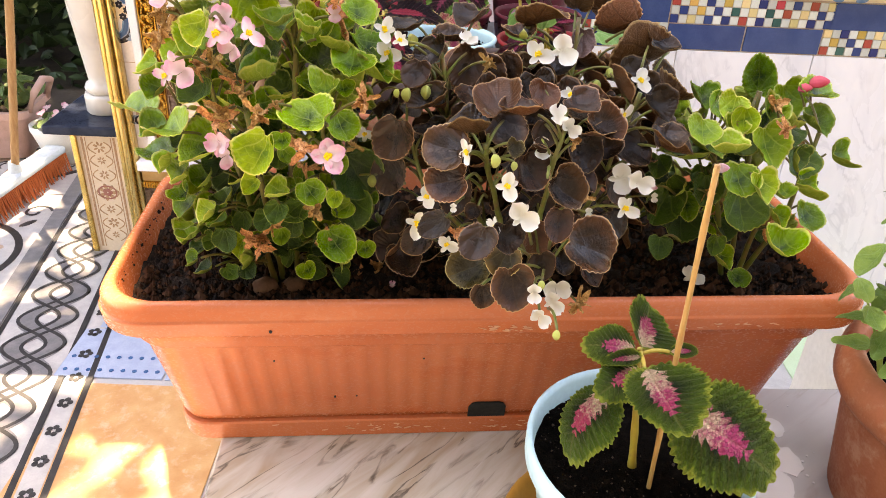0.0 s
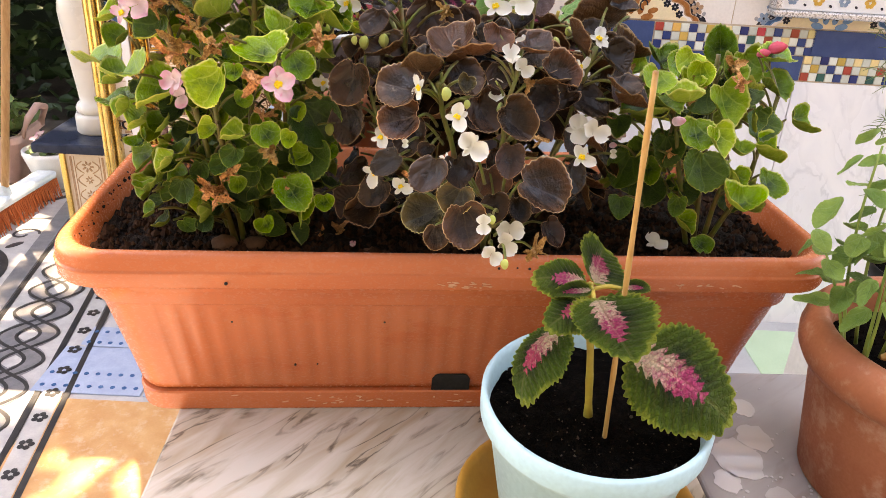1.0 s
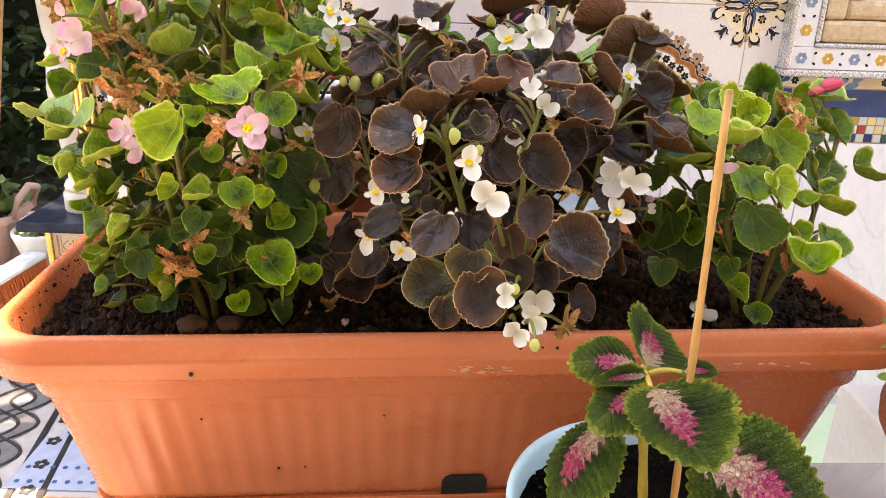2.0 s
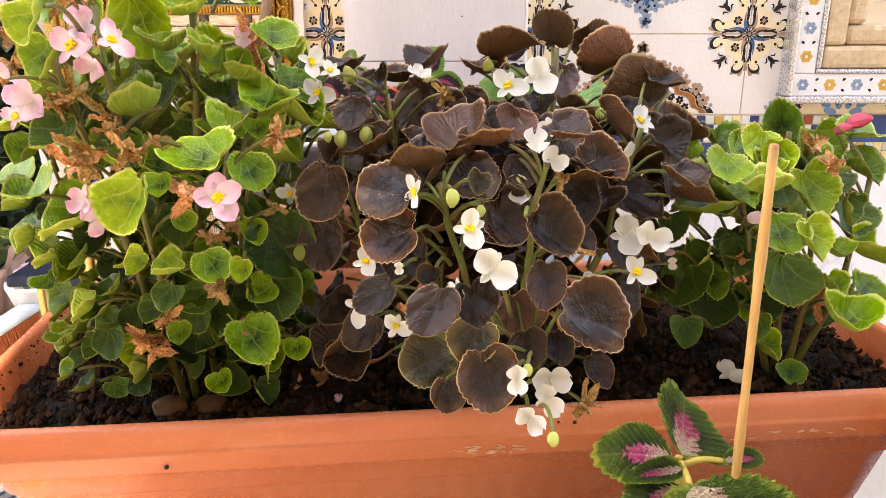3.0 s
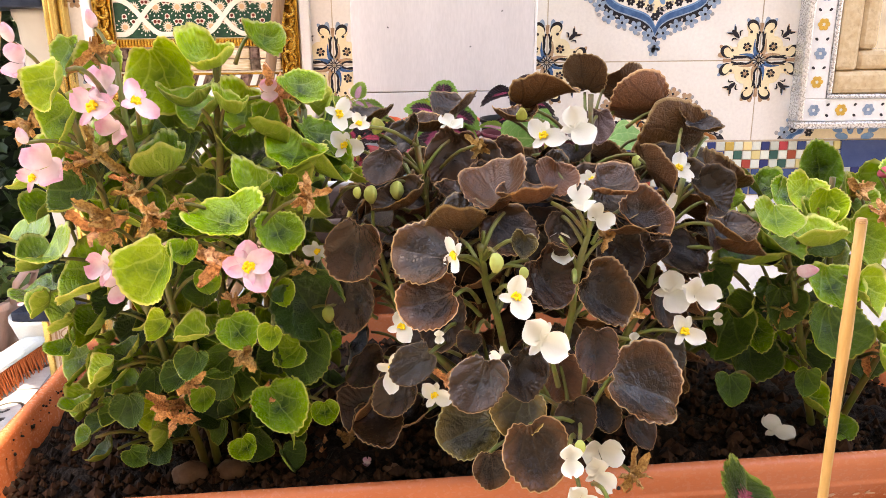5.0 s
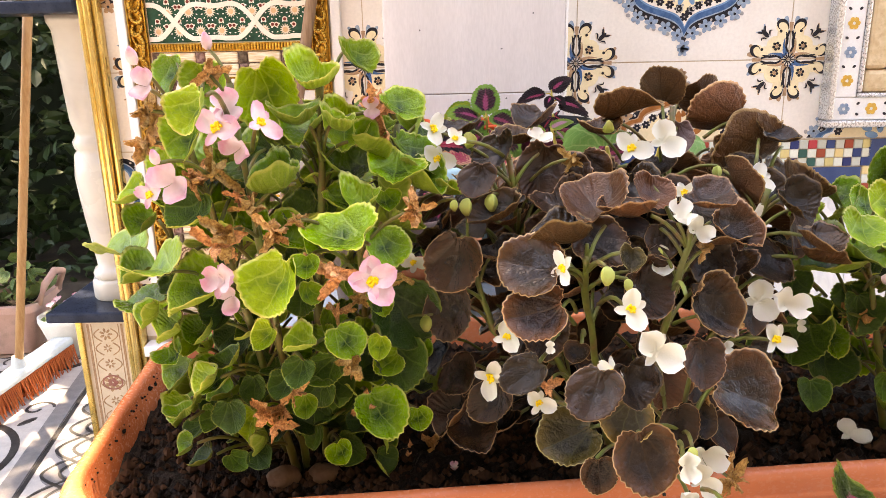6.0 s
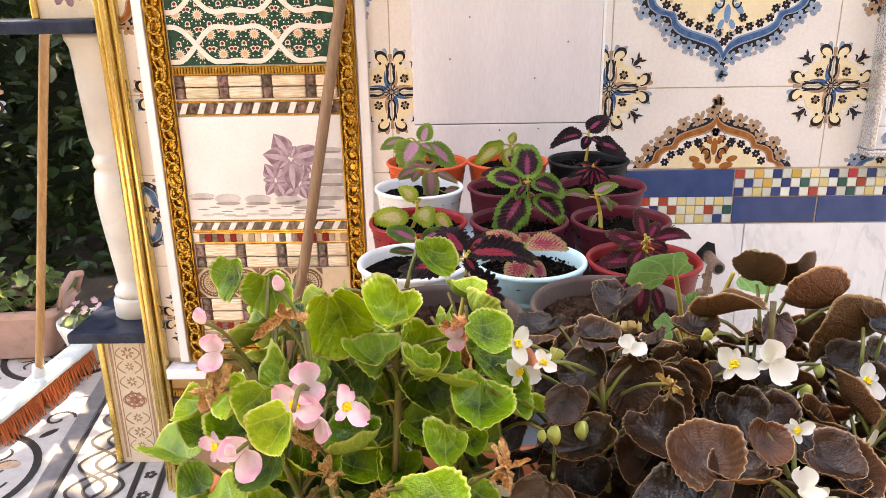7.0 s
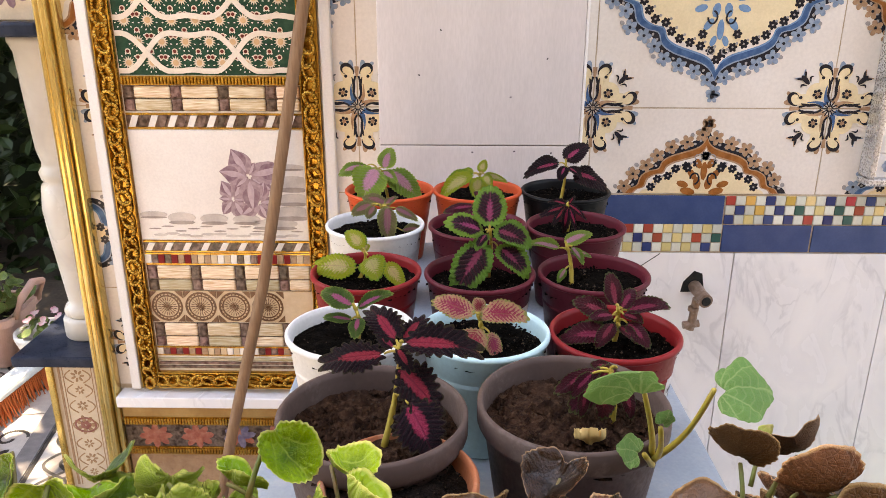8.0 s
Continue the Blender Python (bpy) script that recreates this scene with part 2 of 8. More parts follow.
WALL_MARBLE = marble("white wall marble", (0.80, 0.79, 0.77), (0.70, 0.70, 0.70), (0.5, 0.5, 0.5), 3.5, 0.25, 1.1, 0.5)
WET_MARBLE = marble("grey marble", (0.36, 0.355, 0.35), (0.29, 0.28, 0.27), (0.25, 0.22, 0.2), 6, 0.15, 0.62, 0.6)
COLUMN = marble("white column marble", (0.56, 0.53, 0.48), (0.46, 0.42, 0.37), (0.45, 0.42, 0.4), 4, 0.3, 0.3, 0.4)
GRANITE = material("dark blue-grey stone", (0.012, 0.018, 0.034), (0.03, 0.04, 0.062), 25, 0.3, bump=0.05, fine=200, spec=0.12)
TILE = material("cream glazed tile", (0.77, 0.715, 0.65), (0.72, 0.66, 0.59), 6, 0.16, bump=0.02, fine=120)
PANEL = material("pinkish white marble facing", (0.62, 0.57, 0.55), (0.57, 0.525, 0.505), 3.5, 0.22, bump=0.02, fine=90, stretch=(3, 3, 0.6))
GROUT = material("stained grout", (0.56, 0.46, 0.34), (0.44, 0.32, 0.2), 30, 0.85, bump=0.3)
GOLD = material("gilded moulding", (0.66, 0.37, 0.07), (0.36, 0.16, 0.02), 60, 0.24, metal=0.85, bump=0.15, fine=300)
GOLD_PALE = material("pale brass trim", (0.74, 0.54, 0.2), (0.62, 0.42, 0.12), 20, 0.2, metal=0.8, bump=0.05)
WHITE = material("white painted trim", (0.78, 0.76, 0.73), (0.72, 0.7, 0.67), 10, 0.35, bump=0.04)
SILVER = material("silver trim", (0.55, 0.55, 0.55), (0.62, 0.62, 0.62), 30, 0.28, metal=0.7, bump=0.05)
NAVY = material("navy glazed tile", (0.03, 0.055, 0.15), (0.045, 0.075, 0.18), 15, 0.18, bump=0.04, vary=0.15)
BLUE = material("blue glaze", (0.025, 0.085, 0.2), (0.06, 0.15, 0.29), 60, 0.2, bump=0.03)
PALE_BLUE = material("pale blue glaze", (0.3, 0.37, 0.45), (0.16, 0.24, 0.34), 90, 0.2, bump=0.03)
RIBBON_LIGHT = material("sky blue glaze", (0.16, 0.3, 0.46), (0.11, 0.23, 0.4), 90, 0.2, bump=0.03)
GREY_PRINT = material("grey print glaze", (0.36, 0.34, 0.33), (0.26, 0.25, 0.25), 90, 0.2, bump=0.03)
INK = material("dark print glaze", (0.008, 0.010, 0.018), (0.02, 0.02, 0.026), 90, 0.2, bump=0.03)
BROWN_GLAZE = material("brown glaze", (0.26, 0.085, 0.02), (0.38, 0.14, 0.04), 60, 0.2, bump=0.03)
TAN = material("tan print glaze", (0.46, 0.29, 0.18), (0.34, 0.2, 0.115), 90, 0.22, bump=0.03)
CREAM_YELLOW = material("cream yellow glaze", (0.8, 0.66, 0.42), (0.76, 0.62, 0.39), 20, 0.18, bump=0.03)
GREEN_GLAZE = material("dark green glaze", (0.009, 0.045, 0.026), (0.018, 0.07, 0.04), 60, 0.2, bump=0.03)
WOOD = material("pale broom wood", (0.45, 0.26, 0.12), (0.36, 0.19, 0.08), 20, 0.55, bump=0.3, fine=120, stretch=(8, 8, 0.7))
DARK_WOOD = material("brown pole wood", (0.27, 0.16, 0.09), (0.2, 0.11, 0.06), 20, 0.6, bump=0.3, fine=120, stretch=(8, 8, 0.7))
BAMBOO = material("bamboo skewer", (0.5, 0.29, 0.105), (0.42, 0.23, 0.075), 60, 0.5, bump=0.4, fine=200, stretch=(5, 5, 0.5))
PLASTER = material("off-white plaster", (0.6, 0.57, 0.53), (0.52, 0.49, 0.45), 4, 0.85, bump=0.3, fine=80)


# ---- mesh helpers ----
def P(x, y, z, rx=0, ry=0, rz=0):
    """A pose at a place of the plan."""
    return pose(S * x, S * y, S * z, rx, ry, rz)


def finish(name, bm, mats, smooth=True):
    me = bpy.data.meshes.new(name)
    bm.normal_update()
    bm.transform(Matrix.Scale(S, 4))
    bm.to_mesh(me)
    bm.free()
    for m in (mats if isinstance(mats, (list, tuple)) else [mats]):
        me.materials.append(m)
    for p in me.polygons:
        p.use_smooth = smooth
    return me


def part(name, bm, mats, parent=None, label="", smooth=False, at=None):
    """Links a bmesh as one mesh object, under a thing or a part."""
    ob = new(name, finish(name, bm, mats, smooth))
    if parent:
        ob.parent = parent
    if at is not None:
        ob.matrix_basis = at
    if label:
        tagged(ob, label)
    return ob


def thing(name, label, category, at=None, group="", kind=""):
    ob = new(name)
    ob.empty_display_size = 0.02
    if at is not None:
        ob.matrix_basis = at
    return tagged(ob, label, category, group, kind)


def add_box(bm, x0, x1, y0, y1, z0, z1, bevel=0.0, mat=0):
    made = bmesh.ops.create_cube(bm, size=1)["verts"]
    for v in made:
        v.co = Vector((x0 + (v.co.x + 0.5) * (x1 - x0), y0 + (v.co.y + 0.5) * (y1 - y0), z0 + (v.co.z + 0.5) * (z1 - z0)))
    faces = {f for v in made for f in v.link_faces}
    for f in faces:
        f.material_index = mat
    if bevel:
        bmesh.ops.bevel(bm, geom=list({e for v in made for e in v.link_edges}), offset=bevel, segments=2, affect='EDGES', profile=0.5)


def box(x0, x1, y0, y1, z0, z1, bevel=0.0):
    bm = bmesh.new()
    add_box(bm, x0, x1, y0, y1, z0, z1, bevel)
    return bm


def add_loft(bm, rings, closed=True, cap0=False, cap1=False, mat=0):
    """Skins rings of points, all of one length."""
    vs = [[bm.verts.new(p) for p in r] for r in rings]
    n = len(vs[0])
    for a, b in zip(vs, vs[1:]):
        for i in range(n if closed else n - 1):
            j = (i + 1) % n
            bm.faces.new((a[i], a[j], b[j], b[i])).material_index = mat
    if cap0:
        bm.faces.new(vs[0][::-1]).material_index = mat
    if cap1:
        bm.faces.new(vs[-1]).material_index = mat
    return vs


def ring(r, z, n=48, cx=0.0, cy=0.0, wob=0.0, seed=0.0):
    return [Vector((cx + r * (1 + wob * math.sin(3 * a + seed)) * math.cos(a), cy + r * (1 + wob * math.sin(3 * a + seed)) * math.sin(a), z)) for a in (math.tau * i / n for i in range(n))]


def lathe(profile, n=48, wob=0.0, seed=0.0):
    bm = bmesh.new()
    add_loft(bm, [ring(max(r, 1e-4), z, n, wob=wob, seed=seed) for r, z in profile])
    bmesh.ops.remove_doubles(bm, verts=bm.verts, dist=2e-4)
    return bm


def rounded(hx, hy, rad, z, n=8, flute=0.0, count=30):
    """A rounded rectangle of points; flute waves its long front and back."""
    pts = []
    for cx, cy, a0 in ((hx - rad, hy - rad, 0), (-hx + rad, hy - rad, 90), (-hx + rad, -hy + rad, 180), (hx - rad, -hy + rad, 270)):
        for i in range(n + 1):
            a = radians(a0 + 90 * i / n)
            pts.append(Vector((cx + rad * math.cos(a), cy + rad * math.sin(a), z)))
    out = []
    for i, p in enumerate(pts):
        q = pts[(i + 1) % len(pts)]
        out.append(p)
        d = (q - p).length
        if d > 0.05:
            k = count * 4
            for j in range(1, k):
                u = j / k
                s = p.lerp(q, u)
                nrm = Vector((q.y - p.y, p.x - q.x, 0)).normalized()
                w = abs(math.sin(math.pi * u * count)) ** 0.6
                out.append(s + nrm * flute * (w - 1))
    return out


def add_tube(bm, pts, radii, n=8, mat=0):
    """A tapered tube along points."""
    rings = []
    for i, p in enumerate(pts):
        t = (pts[min(i + 1, len(pts) - 1)] - pts[max(i - 1, 0)]).normalized()
        u = t.cross(Vector((0.31, 0.17, 0.93)) if abs(t.z) < 0.9 else Vector((1, 0.2, 0))).normalized()
        w = t.cross(u)
        r = radii[i] if isinstance(radii, (list, tuple)) else radii
        rings.append([p + u * r * math.cos(math.tau * k / n) + w * r * math.sin(math.tau * k / n) for k in range(n)])
    add_loft(bm, rings, cap0=True, cap1=True, mat=mat)


def curve_pts(a, b, bend, n=8):
    """A bowed line from a to b, swung by the vector bend in its middle."""
    a, b, bend = Vector(a), Vector(b), Vector(bend)
    return [a.lerp(b, i / n) + bend * math.sin(math.pi * i / n) for i in range(n + 1)]


def add_poly(bm, pts, depth, mat=0, axis='y'):
    """A thin inlay: outline pts (u, v) raised by depth. axis y: on a wall, facing -y; axis z: on a floor, facing up."""
    def put(u, v, d):
        return Vector((u, -d, v)) if axis == 'y' else Vector((u, v, d))
    top = [bm.verts.new(put(u, v, depth)) for u, v in pts]
    low = [bm.verts.new(put(u, v, 0)) for u, v in pts]
    try:
        f = bm.faces.new(top)
    except ValueError:
        return
    f.material_index = mat
    n = len(pts)
    for i in range(n):
        j = (i + 1) % n
        bm.faces.new((low[i], low[j], top[j], top[i])).material_index = mat


def add_ribbon(bm, line, width, depth, mat=0, axis='y', closed=False):
    """A raised ribbon of that width along a line of (u, v)."""
    def put(u, v, d):
        return Vector((u, -d, v)) if axis == 'y' else Vector((u, v, d))
    n = len(line)
    left, right = [], []
    for i, (u, v) in enumerate(line):
        a = line[(i - 1) % n] if closed or i else line[0]
        b = line[(i + 1) % n] if closed or i < n - 1 else line[-1]
        dx, dy = b[0] - a[0], b[1] - a[1]
        d = math.hypot(dx, dy) or 1
        w = width[i] if isinstance(width, (list, tuple)) else width
        nx, ny = -dy / d * w / 2, dx / d * w / 2
        left.append((bm.verts.new(put(u + nx, v + ny, depth)), bm.verts.new(put(u + nx, v + ny, 0))))
        right.append((bm.verts.new(put(u - nx, v - ny, depth)), bm.verts.new(put(u - nx, v - ny, 0))))
    for i in range(n if closed else n - 1):
        j = (i + 1) % n
        bm.faces.new((left[i][0], right[i][0], right[j][0], left[j][0])).material_index = mat
        bm.faces.new((left[i][1], left[i][0], left[j][0], left[j][1])).material_index = mat
        bm.faces.new((right[i][0], right[i][1], right[j][1], right[j][0])).material_index = mat


def disc(u, v, ru, rv=None, n=12, turn=0.0):
    rv = rv or ru
    c, s = math.cos(turn), math.sin(turn)
    return [(u + ru * math.cos(a) * c - rv * math.sin(a) * s, v + ru * math.cos(a) * s + rv * math.sin(a) * c) for a in (math.tau * i / n for i in range(n))]


# ---- setting: floor, roof, walls ----
floor = thing("floor", "patterned cement tile terrace floor", "floor", P(0, 0, FLOOR), kind="structure")
FLOOR_TILE = material("pale cement tile", (0.42, 0.4, 0.38), (0.52, 0.5, 0.47), 5, 0.35, bump=0.1, dirt=(0.3, 0.27, 0.24))
FLOOR_GREY = material("grey cement print", (0.13, 0.13, 0.13), (0.19, 0.18, 0.18), 30, 0.4, bump=0.1)
FLOOR_DARK = material("charcoal cement print", (0.015, 0.015, 0.016), (0.03, 0.03, 0.03), 30, 0.4, bump=0.1)
FLOOR_WHITE = material("white cement print", (0.45, 0.43, 0.4), (0.38, 0.36, 0.34), 30, 0.4, bump=0.1)
FLOOR_ORANGE = material("orange terrazzo tile", (0.58, 0.33, 0.15), (0.5, 0.24, 0.09), 16, 0.35, bump=0.1, dirt=(0.62, 0.5, 0.38), dirt_amount=0.5)
FLOOR_BLUE = material("pale blue floor tile", (0.34, 0.4, 0.5), (0.28, 0.34, 0.45), 25, 0.35, bump=0.1)
FLOOR_GREEN = material("pale green floor tile", (0.48, 0.62, 0.4), (0.44, 0.58, 0.36), 10, 0.35, bump=0.06)
FLOOR_TAN = material("tan cement print", (0.42, 0.32, 0.22), (0.36, 0.2, 0.13), 40, 0.4, bump=0.1)
part("bed", box(-2.3, 3.8, -1.0, 2.62, -0.1, 0.0), FLOOR_TILE, floor)
tile_o = box(-0.195, 0.195, -0.19, 0.19, 0.0, 0.004, 0.002)
first = part("tile", tile_o, FLOOR_ORANGE, floor, at=P(-0.665, 1.0, 0, 0, 0, 0))
for i, (x, y) in enumerate(((-0.27, 1.0), (0.125, 1.0), (-0.665, 0.39), (-0.27, 0.39), (0.125, 0.39))):
    o = new("tile", first.data)
    o.parent, o.matrix_basis = floor, P(x, y, 0)
# pale blue edging rows of dotted tiles round the orange field
for y in (0.695, 1.305, 1.45):
    for k in range(5):
        x = -0.79 + 0.262 * k + (0.03 if y > 1.4 else 0)
        bm = box(-0.128, 0.128, -0.095 if y < 1.4 else -0.045, 0.095 if y < 1.4 else 0.045, 0.0, 0.005, 0.002)
        e = part("tile", bm, FLOOR_BLUE, floor, at=P(x, y, 0))
        if k < 2:
            bm = bmesh.new()
            for a in range(9):
                for b in range(2):
                    add_poly(bm, disc(-0.11 + 0.0275 * a, (-0.07 if y < 1.4 else -0.03) + b * 0.05, 0.006, n=6), 0.0012, axis='z')
            part("dots", bm, BLUE, e, at=P(0, 0, 0.005))
part("tile", box(-0.2, 0.2, -0.2, 0.2, 0.0, 0.004, 0.002), FLOOR_GREEN, floor, at=P(1.08, 1.45, 0))
# rope border: a strip of plaited bands between dark lines, turned a little
strip = part("border_strip", box(-0.105, 0.105, -1.0, 1.0, 0.0, 0.003), FLOOR_WHITE, floor, at=P(-1.045, 1.5, 0, 0, 0, 9))
for sgn, m, w in ((1, FLOOR_GREY, 0.05), (-1, FLOOR_GREY, 0.05), (1, FLOOR_DARK, 0.009), (-1, FLOOR_DARK, 0.009)):
    for off in ((0,) if m is FLOOR_GREY else (-0.0225, 0.0225)):
        bm = bmesh.new()
        add_ribbon(bm, [(sgn * 0.05 * math.sin(y * 26) + off, y) for y in np.linspace(-0.99, 0.99, 200)], w, 0.001 if m is FLOOR_GREY else 0.0018, axis='z')
        part("plait", bm, m, strip, at=P(0, 0, 0.0032 if sgn > 0 else 0.0036))
for x, m, w in ((-0.1, FLOOR_DARK, 0.012), (0.1, FLOOR_DARK, 0.014), (0.135, FLOOR_WHITE, 0.045), (0.168, FLOOR_DARK, 0.014), (-0.135, FLOOR_GREY, 0.05)):
    bm = bmesh.new()
    add_ribbon(bm, [(x, -0.99), (x, 0.99)], w, 0.0026 + abs(x) * 0.01, axis='z')
    part("edge_line", bm, m, strip, at=P(0, 0, 0.001))
bm = bmesh.new()
for k in range(22):
    for a in range(5):
        add_poly(bm, disc(0.135 + 0.011 * math.cos(a * math.tau / 5), -0.95 + 0.09 * k + 0.011 * math.sin(a * math.tau / 5), 0.007, n=7), 0.001, axis='z')
part("rosette_row", bm, FLOOR_DARK, strip, at=P(0, 0, 0.0054))
# round medallions with scrolls on the field beyond the border
for cx, cy in ((-1.5, 1.72), (-1.53, 2.5)):
    base = P(cx, cy, 0, 0, 0, 9)
    med = part("medallion", box(-0.26, 0.26, -0.36, 0.36, 0.0, 0.003), FLOOR_WHITE, floor, at=base)
    bm = bmesh.new()
    add_ribbon(bm, disc(0, 0, 0.225, n=48), 0.022, 0.0012, axis='z', closed=True)
    add_ribbon(bm, disc(0, 0, 0.075, n=32), 0.008, 0.0012, axis='z', closed=True)
    for k in range(6):
        a0 = k * math.tau / 6
        for s in (1, -1):
            add_ribbon(bm, [((0.13 + (0.045 - 0.012 * u) * math.cos(u * 2.2)) * math.cos(a0 + s * 0.22) - s * (0.045 - 0.012 * u) * math.sin(u * 2.2) * math.sin(a0), (0.13 + (0.045 - 0.012 * u) * math.cos(u * 2.2)) * math.sin(a0 + s * 0.22) + s * (0.045 - 0.012 * u) * math.sin(u * 2.2) * math.cos(a0)) for u in np.linspace(0, 2.6, 22)], 0.007, 0.0012, axis='z')
    for sx in (-1, 1):
        for sy in (-1, 1):
            add_ribbon(bm, [(sx * (0.2 + (0.05 - 0.013 * u) * math.cos(u * 2)), sy * (0.28 + (0.05 - 0.013 * u) * math.sin(u * 2))) for u in np.linspace(0, 3, 24)], 0.009, 0.0012, axis='z')
            add_poly(bm, disc(sx * 0.2, sy * 0.2, 0.03, 0.012, 8, sx * sy * 0.8), 0.0012, axis='z')
    part("scroll", bm, FLOOR_DARK, med, at=P(0, 0, 0.003))
    bm = bmesh.new()
    for k in range(8):
        a = k * math.tau / 8
        add_poly(bm, disc(0.04 * math.cos(a), 0.04 * math.sin(a), 0.025, 0.012, 8, a), 0.0012, axis='z')
        add_poly(bm, disc(0.155 * math.cos(a + 0.3), 0.155 * math.sin(a + 0.3), 0.03, 0.02, 8, a), 0.0011, axis='z')
    part("petal_ring", bm, FLOOR_TAN, med, at=P(0, 0, 0.0032))

wall = thing("wall_north", "tiled terrace wall with printed tiles, mosaic band and marble dado", "wall", P(0, WALL, 0), kind="structure")
# core and upper plaster rise unseen to 5.0, added to block the sun
part("core", box(-0.86, 3.0, 0.010, 0.16, FLOOR, 5.0), PLASTER, wall)
part("grout_bed", box(-0.86, 1.9, 0.0012, 0.0099, -0.3, 1.575), GROUT, wall)
part("upper_facing", box(-0.83, 3.0, -0.002, 0.0098, 1.576, 5.0), PLASTER, wall)

# printed tiles
PITCH, JX, JZ = 0.481, 0.2285, 0.36
rows = ((0.178, JZ), (JZ, 0.765), (0.765, 1.17), (1.17, 1.575))
for k in range(-3, 4):
    for r, (z0, z1) in enumerate(rows + ((-0.045, 0.178), (-0.29, -0.045))):
        x0, x1 = JX + k * PITCH + 0.0012, JX + (k + 1) * PITCH - 0.0012
        if x1 < -0.86 or (r > 3 and k > -1):
            continue
        x0 = max(x0, -0.86)
        part("tile", box(x0, x1, 0.0, 0.0011, z0 + 0.0012, z1 - 0.0012, 0.0004), TILE, wall)


def ogee(w, h, n=40):
    """The outline of an eastern arch medallion, tips up and down."""
    key = ((0, 1), (0.05, 0.88), (0.14, 0.80), (0.28, 0.74), (0.44, 0.67), (0.54, 0.58), (0.585, 0.45), (0.70, 0.41), (0.80, 0.32), (0.845, 0.15), (0.95, 0.09), (1.0, 0))
    def at(u):
        u *= len(key) - 1
        i = min(int(u), len(key) - 2)
        f = u - i
        p0, p1, p2, p3 = key[max(i - 1, 0)], key[i], key[i + 1], key[min(i + 2, len(key) - 1)]
        return tuple(0.5 * (2 * p1[c] + (p2[c] - p0[c]) * f + (2 * p0[c] - 5 * p1[c] + 4 * p2[c] - p3[c]) * f * f + (3 * p1[c] - p0[c] - 3 * p2[c] + p3[c]) * f ** 3) for c in (0, 1))
    q = [at(i / n) for i in range(n)]
    out = [(x * w, y * h) for x, y in q] + [(y2[0] * w, -y2[1] * h) for y2 in ([(1, 0)] + q[:0:-1])]
    out += [(-x * w, -y * h) for x, y in q] + [(-x * w, y * h) for x, y in ([(1, 0)] + q[:0:-1])]
    return out


def clip_z(pts, lo, left=-9.0):
    return [(max(u, left), max(v, lo)) for u, v in pts]


def spaced(line, step):
    """Points along a closed outline, step apart."""
    out, left = [], 0.0
    for (a, b), (c, d) in zip(line, line[1:] + line[:1]):
        q = math.hypot(c - a, d - b)
        while left < q:
            out.append((a + (c - a) * left / q, b + (d - b) * left / q))
            left += step
        left -= q
    return out


def floret(bm, ink, u, v, r, turn, lift, petals=5):
    for a in range(petals):
        q = turn + a * math.tau / petals
        add_poly(bm, disc(u + 0.58 * r * math.cos(q), v + 0.58 * r * math.sin(q), 0.44 * r, 0.34 * r, 8, q), lift)
    add_poly(ink, disc(u, v, 0.2 * r, n=7), lift + 0.0005)


